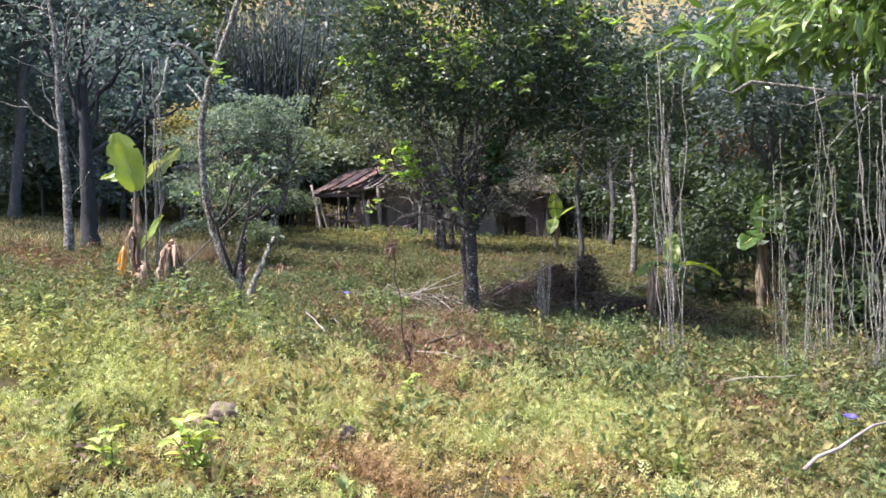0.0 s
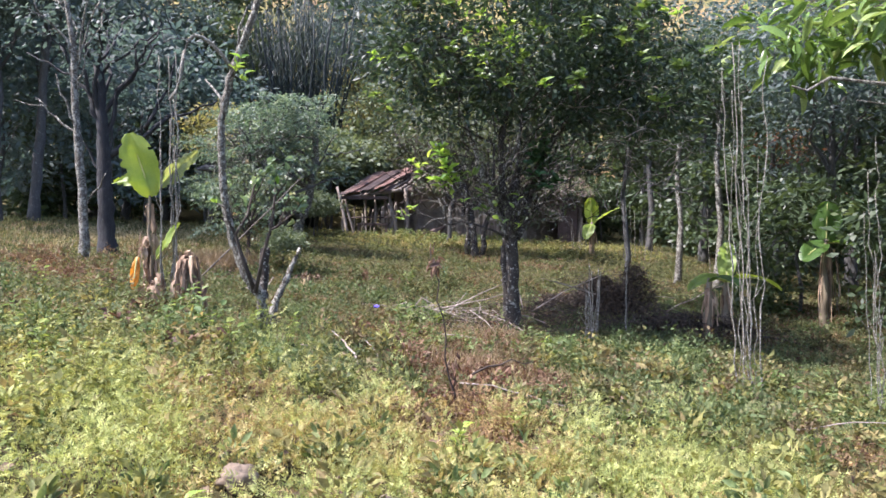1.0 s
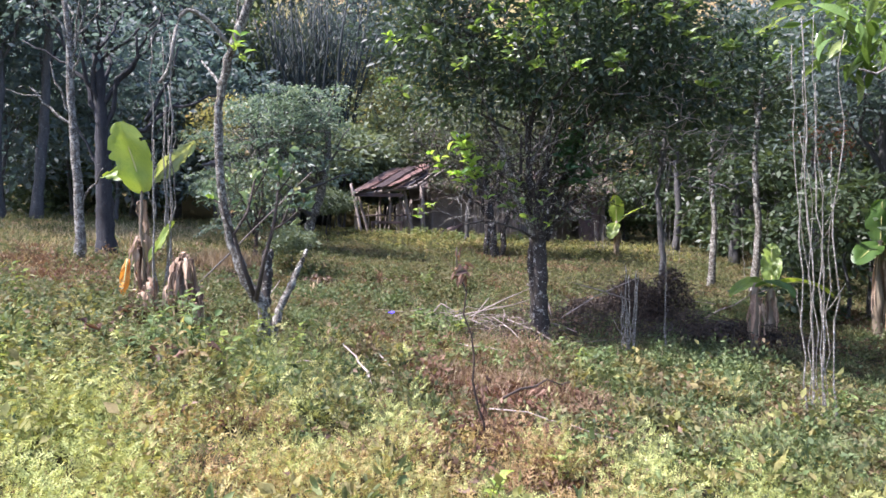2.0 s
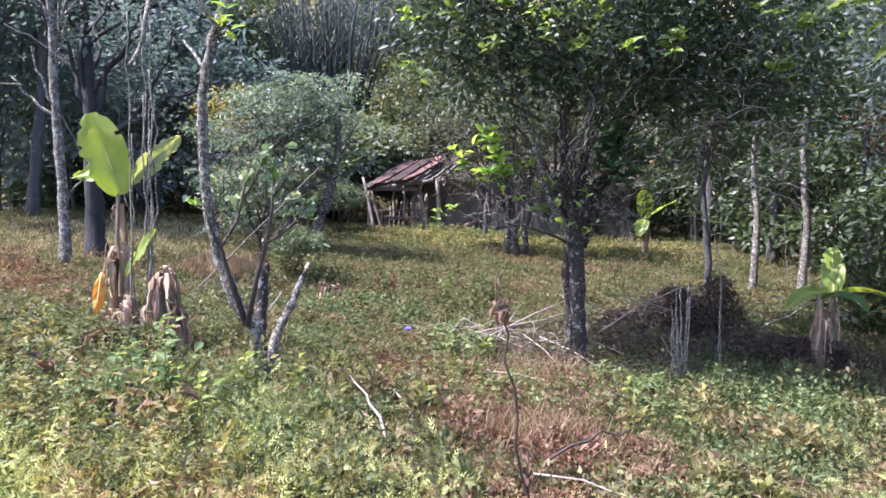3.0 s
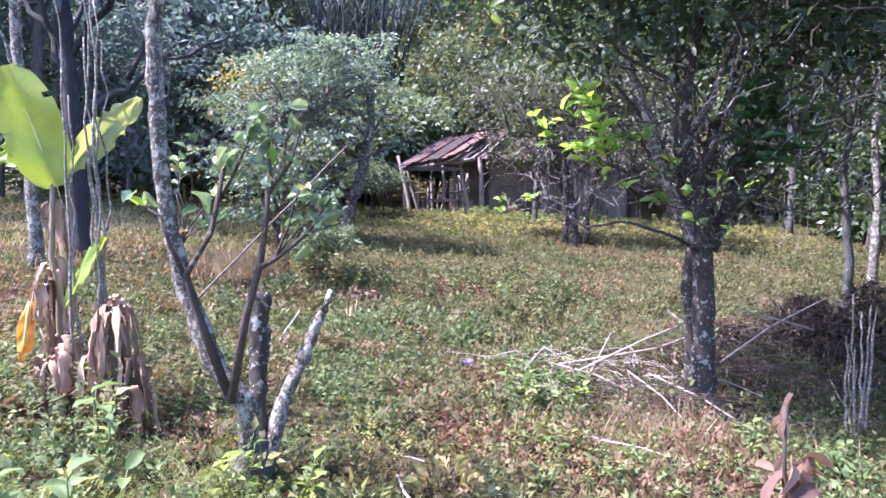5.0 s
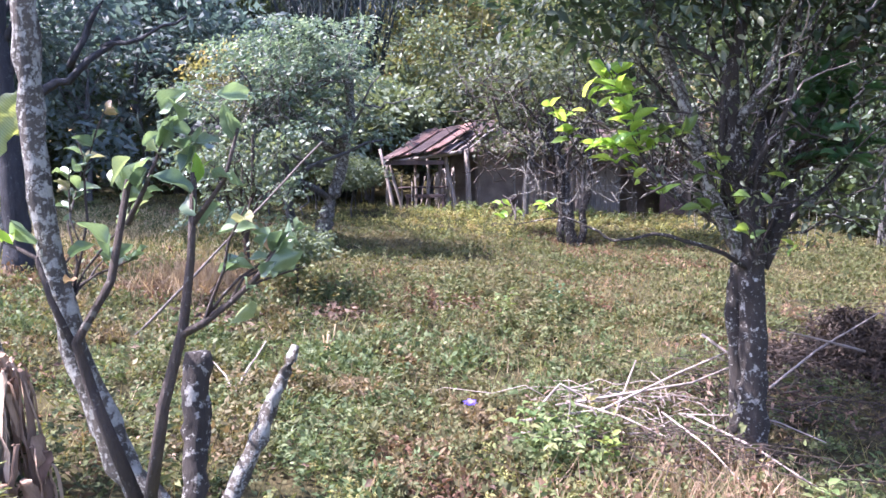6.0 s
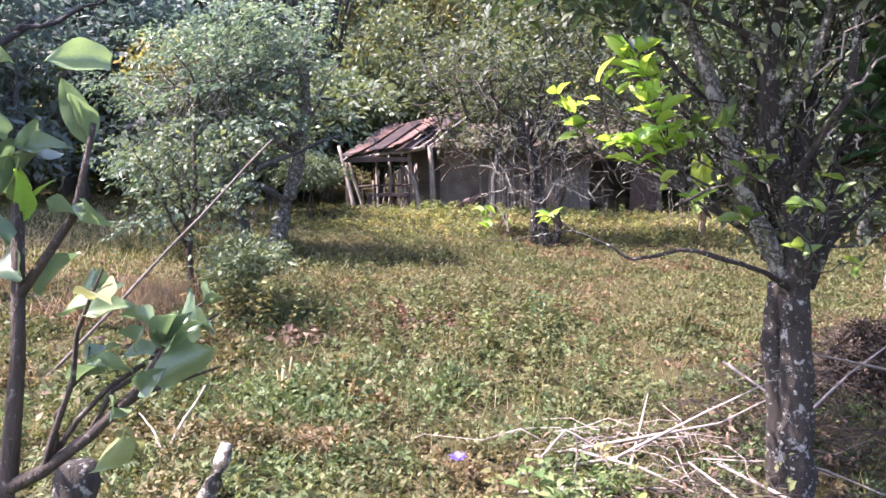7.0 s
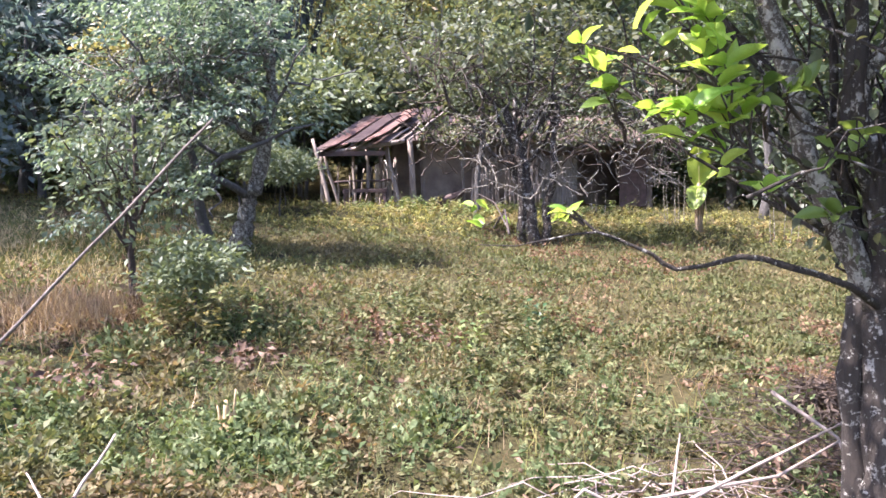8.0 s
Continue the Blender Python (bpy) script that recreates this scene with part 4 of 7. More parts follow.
# the many-stemmed tree before the hut
multi = tree("olive_tree", [(0.0, 19.8, gz(0, 19.8)), (-0.02, 19.8, 1.3), (-0.1, 19.9, 2.0), (-0.4, 19.9, 2.9)], [0.11, 0.09, 0.08, 0.05],
             [(-0.7, 20.5, 3.2, 1.4, 1.0, 0.45), (0.6, 20.3, 3.25, 1.2, 1.0, 0.5), (-1.6, 20.5, 3.8, 1.1, 1.1, 0.8), (1.7, 20.7, 3.2, 0.9, 0.9, 0.5), (0.0, 20.3, 4.2, 1.6, 1.3, 0.8)],
             "dull green small-leaved tree with several dark stems", "tree", 37, M_bark_citrus, M_dull_olive, n_limbs=14, n_tips=165, per_tip=26, clump=0.17, leaf_len=0.135, leaf_width=0.5, start=0.35)
for dx, tx in ((0.16, 0.45), (-0.14, -0.25)):
    shape("stem", *tube(bend((dx, 19.75, gz(dx, 19.75) - 0.1), (tx, 19.9, 3.1), random.Random(int(100 + 10 * tx)), 0, 0.02, 7), taper(0.08, 0.035, 8), 8, 0.1, random.Random(3)), M_bark_citrus, multi)
rg = random.Random(39)
bare = []
for k in range(260):
    a = Vector((rg.uniform(-1.0, 2.4), rg.uniform(19.2, 20.2), rg.uniform(1.5, 3.1)))
    b = a + Vector((rg.uniform(-0.6, 0.6), rg.uniform(-0.3, 0.3), rg.uniform(-0.35, 0.5)))
    bare.append(tube(bend(a, b, rg, 0, 0.09, 4), taper(0.010, 0.003, 5), 4, cap=False))
shape("dead_twigwork", *merge(bare), M_cane, multi, "tangle of bare grey twigs", kind="stuff")
dark = []
for k in range(380):
    a = Vector((rg.uniform(-1.9, 2.6), rg.uniform(19.3, 20.6), rg.uniform(1.9, 3.7)))
    b = a + Vector((rg.uniform(-0.5, 0.5), rg.uniform(-0.3, 0.3), rg.uniform(-0.2, 0.6)))
    dark.append(tube(bend(a, b, rg, 0, 0.10, 4), taper(0.014, 0.004, 5), 4, cap=False))
shape("twigwork", *merge(dark), M_brown_twig, multi, "dense brown twigs inside the crown", kind="stuff")
tree("young_tree", [(-0.72, 23.6, gz(-0.7, 23.6)), (-0.7, 23.6, 1.9), (-0.55, 23.6, 2.8), (-0.6, 23.6, 3.8)], [0.07, 0.06, 0.05, 0.03],
     [(-0.7, 23.6, 4.2, 1.2, 1.0, 0.9)], "slender dark young tree before the hut", "tree", 38, M_bark_dark, M_olive, n_limbs=5, n_tips=80, per_tip=36, clump=0.25, leaf_len=0.12)

# ---- the hut ----


def box(a, b, wob=0.0, rng=None):
    """A board or beam between two corners: vertices and faces, its edges slightly uneven."""
    xs, ys, zs = zip(a, b)
    v = [Vector((xs[i], ys[j], zs[k])) for i in (0, 1) for j in (0, 1) for k in (0, 1)]
    if rng:
        v = [p + Vector((rng.uniform(-wob, wob), rng.uniform(-wob, wob), rng.uniform(-wob, wob))) for p in v]
    return v, [(0, 1, 3, 2), (4, 6, 7, 5), (0, 4, 5, 1), (2, 3, 7, 6), (0, 2, 6, 4), (1, 5, 7, 3)]


def slab(p0, p1, p2, p3, thick, nu=10, nv=6, wob=0.02, rng=None):
    """A plate between four corners with thickness and an uneven face."""
    p0, p1, p2, p3 = (Vector(p) for p in (p0, p1, p2, p3))
    n = (p1 - p0).cross(p3 - p0).normalized() * thick
    verts = []
    for side in (0, 1):
        for j in range(nv + 1):
            for i in range(nu + 1):
                u, v = i / nu, j / nv
                p = p0.lerp(p1, u).lerp(p3.lerp(p2, u), v) + n * side
                if rng:
                    p += n.normalized() * rng.uniform(-wob, wob)
                verts.append(p)
    w = nu + 1
    o = w * (nv + 1)
    faces = []
    for j in range(nv):
        for i in range(nu):
            a = j * w + i
            faces += [(a, a + w, a + w + 1, a + 1), (o + a, o + a + 1, o + a + w + 1, o + a + w)]
    edge = [i for i in range(w)] + [j * w + nu for j in range(1, nv + 1)] + [nv * w + i for i in range(nu - 1, -1, -1)] + [j * w for j in range(nv - 1, 0, -1)]
    for k in range(len(edge)):
        a, b = edge[k], edge[(k + 1) % len(edge)]
        faces.append((a, b, o + b, o + a))
    return verts, faces


def sheet(p0, across, along, width, length, waves=9):
    """One corrugated roof sheet: p0 its lower corner."""
    across, along = Vector(across).normalized(), Vector(along).normalized()
    n = across.cross(along).normalized()
    cols = waves * 4
    verts, faces = [], []
    for side in (0, 1):
        for j in range(5):
            for i in range(cols + 1):
                h = 0.012 * math.sin(2 * math.pi * waves * i / cols)
                verts.append(Vector(p0) + across * (width * i / cols) + along * (length * j / 4) + n * (h + 0.003 * side + 0.012 * math.sin(j * 2.1 + p0[0])))
    w = cols + 1
    o = 5 * w
    for j in range(4):
        for i in range(cols):
            a = j * w + i
            faces += [(a, a + 1, a + w + 1, a + w), (o + a, o + a + w, o + a + w + 1, o + a + 1)]
    for i in range(cols):
        faces += [(i, o + i, o + i + 1, i + 1), (4 * w + i, 4 * w + i + 1, o + 4 * w + i + 1, o + 4 * w + i)]
    for j in range(4):
        a = j * w
        faces += [(a, a + w, o + a + w, o + a), (a + cols, o + a + cols, o + a + w + cols, a + w + cols)]
    return verts, faces


HZ = 1.0       # floor of the hut
rng = random.Random(61)
hut = thing("hut", (-0.8, 26.5, HZ), "low abandoned mud-walled hut with a rusted sheet roof", "hut")
# mud walls: the room behind the veranda, and the long front with its openings
for a, b in (((-2.75, 27.0), (-2.0, 27.0)), ((-2.0, 26.3), (-0.6, 26.3)), ((-0.1, 26.35), (0.9, 26.35)), ((-2.75, 29.0), (3.6, 29.0))):
    shape("wall", *slab((a[0], a[1], HZ - 0.2), (b[0], b[1], HZ - 0.2), (b[0], b[1], 2.75), (a[0], a[1], 2.75), -0.14, 14, 10, 0.012, rng), M_wall, hut)
for x0, ya, yb in ((-2.75, 27.0, 29.0), (-2.0, 26.3, 27.0), (0.9, 26.35, 28.9), (3.6, 26.4, 29.0)):
    shape("wall", *slab((x0, ya, HZ - 0.2), (x0, yb, HZ - 0.2), (x0, yb, 2.8), (x0, ya, 2.8), 0.14, 10, 10, 0.012, rng), M_wall, hut)
# upright boards between the wall pieces and by the dark doorway
for k in range(5):
    x = -0.58 + 0.095 * k
    shape("board", *box((x, 26.28, HZ - 0.1), (x + 0.085, 26.31, 2.7 + rng.uniform(-0.08, 0.05)), 0.008, rng), M_board, hut, smooth=False)
for k in range(7):
    x = 0.95 + 0.13 * k
    shape("board", *box((x, 26.28, HZ - 0.1), (x + 0.12, 26.31, 2.35 + rng.uniform(-0.06, 0.05)), 0.008, rng), M_board, hut, smooth=False)
door = shape("door", *box((2.9, 26.3, HZ), (3.55, 26.34, 2.3), 0.006, rng), M_dark_wood, hut, "dark weathered plank door standing ajar", smooth=False)
shape("lintel", *box((0.9, 26.25, 2.3), (3.6, 26.36, 2.42), 0.01, rng), M_dark_wood, hut, smooth=False)
# veranda poles
for top, foot, r in (((-4.25, 25.3, 2.5), (-4.25, 25.3, HZ - 0.2), 0.05), ((-4.2, 25.1, 2.55), (-3.72, 25.1, HZ - 0.2), 0.04), ((-3.2, 25.3, 2.6), (-3.18, 25.3, HZ - 0.2), 0.045),
                     ((-2.75, 25.3, 2.75), (-2.45, 25.25, HZ - 0.2), 0.06), ((-2.2, 25.4, 2.75), (-2.1, 25.4, HZ - 0.2), 0.075), ((-3.6, 25.9, 2.6), (-3.55, 25.9, HZ - 0.2), 0.04),
                     ((-2.95, 26.2, 2.6), (-3.0, 26.2, HZ - 0.2), 0.04)):
    shape("post", *tube(bend(foot, top, rng, 0, 0.015, 6), taper(r * 1.1, r * 0.85, 7), 8, 0.08, rng), M_post, hut)
shape("beam", *tube(bend((-4.35, 25.0, 2.40), (-2.3, 25.0, 2.68), rng, 0, 0.008, 5), [0.05] * 6, 7, 0.06, rng), M_post, hut)
shape("beam", *tube(bend((-2.3, 26.0, 2.70), (3.7, 26.1, 2.55), rng, 0, 0.005, 6), [0.05] * 7, 7, 0.06, rng), M_post, hut)
for k in range(9):
    x = -4.1 + 0.24 * k
    shape("rafter", *tube(bend((x, 24.9, 2.42 + 0.14 * (x + 4.2)), (x + 0.9, 27.6, 3.30 + 0.14 * (x + 4.2)), rng, 0, 0.01, 4), [0.028] * 5, 6, 0.06, rng), M_post, hut)
# roof over the veranda: rusted sheets, one slipped; then the long roof over the rooms
for k, (dx, drop, ln, wd) in enumerate(((-0.02, 0.0, 3.0, 0.30), (0.22, 0.06, 2.8, 0.26), (0.44, -0.16, 2.9, 0.32), (0.70, 0.14, 2.6, 0.36), (0.98, -0.05, 3.0, 0.30), (1.22, 0.10, 2.4, 0.28))):
    shape("roof_sheet", *sheet((-4.35 + dx, 24.75 - drop, 2.47 + 0.14 * dx - 0.05 * drop + 0.03 * (k % 2) + 0.01 * k), (1, 0.0, 0.15 + 0.05 * (k % 3 - 1)), (0.36 + 0.03 * (k % 2), 1, 0.36 - 0.02 * (k % 3)), wd, ln, 5), M_rust if k % 3 else M_old_rust, hut)
shape("fascia", *box((-4.3, 24.9, 2.36), (-2.75, 24.94, 2.47), 0.012, rng), M_dark_wood, hut, smooth=False)
for k in range(9):
    shape("roof_sheet", *sheet((-2.5 + 0.72 * k, 25.7 + rng.uniform(-0.1, 0.1), 2.72 - 0.022 * k + 0.014 * (k % 2)), (1, 0, -0.03), (0.0, 1, 0.36), 0.78, 2.2, 9), M_old_rust, hut)
    shape("roof_sheet", *sheet((-2.5 + 0.72 * k, 29.6, 2.75 - 0.022 * k + 0.014 * (k % 2)), (1, 0, -0.03), (0.0, -1, 0.4), 0.78, 2.0, 9), M_old_rust, hut)
stalks = thing("stalk_screen", (0.2, 25.8, 1.05), "dry upright stalks leaning before the mud wall", "dry stalks")
rs = np.random.RandomState(62)
n = 3600
cx, cy = rs.uniform(-2.0, 4.0, n), 25.5 + 1.9 * rs.uniform(0, 1, n) ** 1.2
hump = 0.10 + 0.35 * np.clip(np.sin(2.3 * cx + 1) * 0.5 + 0.5, 0, 1)
cz = 2.70 + 0.36 * (cy - 25.7) - 0.03 * (cx + 2.5) + rs.uniform(0, 1, n) * hump
cz = np.where(rs.uniform(0, 1, n) < 0.12, cz - rs.uniform(0.0, 0.35, n), cz)
cy = np.where(cz < 2.70 + 0.36 * (cy - 25.7) - 0.03 * (cx + 2.5), 25.55, cy)
tagged(leaf_cloud("creeper", np.stack([cx, cy, cz], axis=1), rs.normal(size=(n, 3)) + np.array([0, -0.7, 0.0]), rs.uniform(0.08, 0.18, n), 0.5, M_dull_olive, None, LEAF5, rs=rs), "leafy green creeper overgrowing the hut's roof", "creeper", kind="stuff")
# wall stub under the roof, its sunlit look put into the colour
shape("wall", *slab((-3.15, 26.6, HZ - 0.2), (-2.75, 26.6, HZ - 0.2), (-2.75, 26.6, 2.35), (-3.15, 26.6, 2.15), -0.12, 6, 8, 0.02, rng), M_sunlit_plaster, hut, "crumbling pale plastered stub of wall")
for k, (x, z, w) in enumerate(((-3.35, 2.97, 0.6), (-2.85, 3.07, 0.5), (-2.35, 3.12, 0.55))):
    shape("roof_sheet", *sheet((x, 26.15 + 0.1 * k, z), (1, 0.0, 0.15), (0.36, 1, 0.38), w, 1.5, 7), M_old_rust, hut, "grey weathered patch sheet")
for k in range(26):
    x = rng.uniform(-0.6, 1.0)
    shape("stalk", *tube(bend((x, 25.75 + rng.uniform(-0.15, 0.15), gz(x, 25.8)), (x + rng.uniform(-0.12, 0.12), 25.8, rng.uniform(1.9, 2.75)), rng, 0, 0.02, 4), taper(0.014, 0.006, 5), 5), M_twig if k % 3 else M_post, stalks)
for k in range(14):
    x = rng.uniform(-4.1, -2.6)
    y = rng.uniform(25.5, 26.4)
    shape("slat", *tube(bend((x, y, HZ - 0.1), (x + rng.uniform(-0.3, 0.3), y + 0.1, HZ + rng.uniform(0.9, 1.7)), rng, 0, 0.02, 4), taper(0.024, 0.016, 5), 6, 0.08, rng), M_twig if k % 2 else M_post, hut)
shape("rail", *tube(bend((-4.2, 25.35, 1.75), (-2.6, 25.35, 1.80), rng, 0, 0.01, 4), [0.025] * 5, 6, 0.06, rng), M_dark_wood, hut)
shape("roof_sheet", *sheet((-3.1, 24.85, 2.60), (1, 0.0, 0.12), (0.36, 1, 0.30), 0.45, 1.2, 6), M_old_rust, hut, "dark bent end of a roof sheet")
prop = thing("leaning_pole", (-4.0, 24.6, gz(-4.0, 24.6)), "grey pole leaning against the veranda's eave", "pole")
shape("pole_wood", *tube(bend((-3.95, 24.5, gz(-3.95, 24.5) - 0.05), (-4.35, 24.72, 2.75), rng, 0, 0.01, 6), taper(0.05, 0.035, 7), 8, 0.08, rng), M_post, prop)
for k in range(10):
    x = -0.95 + 0.21 * k + rng.uniform(-0.06, 0.06)
    shape("post", *tube(bend((x, 26.05 + rng.uniform(-0.1, 0.1), HZ - 0.1), (x + rng.uniform(-0.1, 0.1), 26.05, 2.7), rng, 0, 0.012, 5), taper(rng.uniform(0.03, 0.055), 0.03, 6), 7, 0.08, rng), M_post if k % 3 else M_board, hut)
bench = thing("bench", (-3.3, 25.2, 1.15), "dark reddish wooden bench on the hut's veranda", "bench")
shape("seat", *box((-3.75, 25.0, 1.52), (-2.75, 25.35, 1.60), 0.006, rng), M_dark_wood, bench, smooth=False)
for x, y in ((-3.7, 25.05), (-3.7, 25.3), (-2.8, 25.05), (-2.8, 25.3)):
    shape("leg", *box((x - 0.04, y - 0.03, 1.0), (x + 0.04, y + 0.03, 1.52), 0.004, rng), M_dark_wood, bench, smooth=False)
log = thing("log_heap", (-1.5, 25.8, 1.05), "dark charred logs leaning by the mud wall", "logs")
for k in range(4):
    shape("log", *tube(bend((-1.95 + 0.15 * k, 25.8 + 0.05 * k, 1.12), (-1.15 + 0.08 * k, 25.9, 1.36 + 0.05 * k), rng, 0, 0.03, 4), [0.07, 0.08, 0.075, 0.07, 0.06], 8, 0.08, rng), M_dark_wood, log)

# ---- the cut-back tree with young shoots ----
rng = random.Random(71)
PB = Vector((-2.26, 8.3, gz(-2.26, 8.3)))
pollard = thing("pollarded_tree", PB, "cut-back tree with lichen-grey stubs and leafy shoots", "tree")


def gnarled(path, radii, n, seed, wob=0.16):
    """A rough-barked piece of stem: the path filled in with many uneven rings."""
    rg = random.Random(seed)
    pts, rad = [], []
    for k in range(len(path) - 1):
        for s in range(n):
            t = s / n
            pts.append(Vector(path[k]).lerp(Vector(path[k + 1]), t) + Vector((rg.uniform(-1, 1), rg.uniform(-1, 1), 0)) * radii[k] * 0.12)
            rad.append((radii[k] + (radii[k + 1] - radii[k]) * t) * rg.uniform(0.9, 1.12))
    pts.append(Vector(path[-1])), rad.append(radii[-1])
    return tube(pts, rad, 12, wob, rg)


shape("stump", *gnarled([PB + Vector((0, 0, -0.15)), PB + Vector((0.0, 0.0, 0.08)), PB + Vector((0.0, 0.03, 0.26))], [0.10, 0.085, 0.06], 4, 1), M_bark_dark, pollard, "dark mossy base of the stump")
shape("stub", *gnarled([(-2.26, 8.36, 0.42), (-2.30, 8.50, 0.75), (-2.32, 8.57, 1.05), (-2.31, 8.6, 1.34)], [0.056, 0.048, 0.046, 0.043], 6, 2, 0.2), M_bark_citrus, pollard, "sawn-off dark stub with grey lichen")
shape("stub", *gnarled([(-2.24, 8.38, 0.42), (-2.18, 8.52, 0.78), (-2.08, 8.65, 1.05), (-1.97, 8.72, 1.34)], [0.044, 0.036, 0.031, 0.016], 6, 3, 0.22), M_bark_grey, pollard, "jagged broken stub with grey lichen")
grey = [(-2.24, 8.25, 0.5), (-2.22, 8.15, 0.86), (-2.38, 8.15, 1.08), (-2.50, 8.15, 1.39), (-2.58, 8.15, 1.75), (-2.62, 8.15, 2.2), (-2.62, 8.15, 2.6), (-2.52, 8.12, 3.0), (-2.36, 8.1, 3.4), (-2.15, 8.05, 3.95), (-2.0, 8.0, 4.5)]
shape("trunk", *gnarled(grey, [0.055, 0.05, 0.046, 0.042, 0.036, 0.036, 0.036, 0.04, 0.036, 0.032, 0.026], 5, 4, 0.15), M_bark_grey, pollard, "tall crooked lichen-grey trunk")
arch = [(-2.50, 8.1, 3.10), (-2.57, 8.06, 3.21), (-2.66, 8.0, 3.31), (-2.73, 7.95, 3.36), (-2.79, 7.9, 3.37), (-2.84, 7.87, 3.31), (-2.87, 7.85, 3.2), (-2.88, 7.82, 3.07), (-2.89, 7.8, 2.93), (-2.93, 7.8, 2.83), (-2.99, 7.8, 2.74)]
shape("limb", *tube(arch, taper(0.021, 0.014, 11), 7, 0.08, rng), M_cane, pollard, "bleached arching limb")
shape("limb", *tube(bend((-2.6, 8.15, 2.78), (-2.86, 8.4, 3.05), rng, 0.03, 0.03, 5), taper(0.018, 0.008, 6), 7, 0.1, rng), M_bark_grey, pollard)
shape("limb", *tube(bend((-2.5, 8.1, 3.12), (-2.36, 8.15, 3.71), rng, 0.02, 0.03, 5), taper(0.016, 0.007, 6), 7, 0.1, rng), M_bark_grey, pollard)
SHOOT = leaf_mesh("leaf", fine_leaf(9, 3, 0.45, 0.22, 0.07), 0.60, M_shoot)
LONG_SHOOT = leaf_mesh("leaf", fine_leaf(9, 3, 0.5, 0.12, 0.06), 0.44, M_shoot)
shoot_ways = [
    [(-2.26, 8.06, 0.92), (-2.16, 8.0, 1.32), (-2.09, 8.0, 1.55), (-2.06, 8.0, 1.75), (-2.04, 8.0, 2.0)],
    [(-2.10, 8.0, 1.53), (-2.02, 7.98, 1.57), (-1.92, 7.95, 1.64), (-1.84, 7.93, 1.71), (-1.77, 7.92, 1.80)],
    [(-2.28, 8.08, 0.95), (-2.40, 8.06, 1.30), (-2.45, 8.05, 1.49), (-2.33, 8.05, 1.68), (-2.26, 8.05, 1.98)],
    [(-2.45, 8.05, 1.47), (-2.52, 8.05, 1.62), (-2.56, 8.05, 1.75), (-2.66, 8.05, 1.80)],
    [(-2.27, 8.05, 1.85), (-2.2, 8.02, 1.95), (-2.12, 8.0, 2.1)],
    [(-2.05, 8.0, 1.85), (-1.95, 8.0, 1.98), (-1.9, 7.98, 2.12)],
]
for k, way in enumerate(shoot_ways):
    r0 = (0.021, 0.013, 0.022, 0.012, 0.009, 0.009)[k]
    ob = shape("shoot", *tube(way, taper(r0, r0 * 0.45, len(way)), 7, 0.06, rng), M_shoot_bark, pollard)
    tip, back = Vector(way[-1]), Vector(way[-2])
    d = (tip - back).normalized()
    leaf_scale = 0.78 if k in (1, 5) else 1.0
    for j in range((10, 11, 9, 6, 7, 8)[k]):
        t = rng.uniform(-0.15, 0.30)
        p = tip - d * max(t, -0.06) + Vector((rng.uniform(-0.05, 0.05), rng.uniform(-0.05, 0.05), rng.uniform(-0.02, 0.06)))
        a = rng.uniform(0, 2 * math.pi)
        if j % 4 == 1:
            put_leaf(YOUNG if k in (0, 3) else LONG_SHOOT, tip - d * 0.03, Vector((math.cos(a) * 0.6, math.sin(a) * 0.6, 0.7)) + d * 0.6, leaf_scale * rng.uniform(0.07, 0.13), rng, ob, tilt=2.5)
        elif j % 4 == 3:
            put_leaf(LONG_SHOOT, p, Vector((math.cos(a), math.sin(a), -0.9)), leaf_scale * rng.uniform(0.08, 0.14), rng, ob, tilt=2.5)
        else:
            put_leaf(SHOOT, p, Vector((math.cos(a), math.sin(a), rng.uniform(-0.5, 0.9))) + d * 0.4, leaf_scale * rng.uniform(0.06, 0.125), rng, ob, tilt=2.5)
sprig((-2.36, 8.0, 3.1), 0.10, 14, 0.13, YOUNG, pollard, 72, 4, "bright young leaves on the grey trunk", base=(-2.52, 8.1, 2.98))
sprig((-1.86, 7.98, 1.80), 0.14, 15, 0.085, SHOOT, pollard, 75, 5, base=(-2.02, 7.98, 1.57))
sprig((-2.45, 8.35, 1.95), 0.35, 36, 0.08, SHOOT, pollard, 73, 6, base=(-2.55, 8.2, 1.6))

# a thin, pale-barked tree with bare forks at the wood's edge
slender = tree("slender_tree", [(-6.22, 12.45, gz(-6.22, 12.45)), (-6.25, 12.45, 2.1), (-6.35, 12.45, 3.3), (-6.4, 12.5, 4.4), (-6.6, 12.6, 5.4)], [0.075, 0.065, 0.055, 0.045, 0.03],
     [(-6.6, 12.6, 5.6, 1.5, 1.3, 0.9), (-7.3, 12.6, 4.6, 0.8, 0.9, 0.5)], "slender pale-barked tree with bare forked limbs", "tree", 74, M_bark_grey, M_forest_haze,
     n_limbs=7, n_tips=22, per_tip=20, clump=0.2, leaf_len=0.12, start=0.6)
rg = random.Random(76)
for a, b, r in (((-6.33, 12.45, 3.0), (-7.0, 12.5, 3.55), 0.026), ((-6.36, 12.45, 3.15), (-6.62, 12.4, 3.9), 0.024), ((-6.24, 12.45, 1.85), (-5.85, 12.4, 2.35), 0.022), ((-6.38, 12.45, 3.6), (-6.1, 12.4, 4.3), 0.02), ((-6.8, 12.48, 3.4), (-7.3, 12.4, 3.5), 0.014)):
    shape("limb", *tube(bend(a, b, rg, -0.04, 0.05, 6), taper(r, r * 0.4, 7), 7, 0.1, rg), M_bark_grey, slender, "bare pale limb")
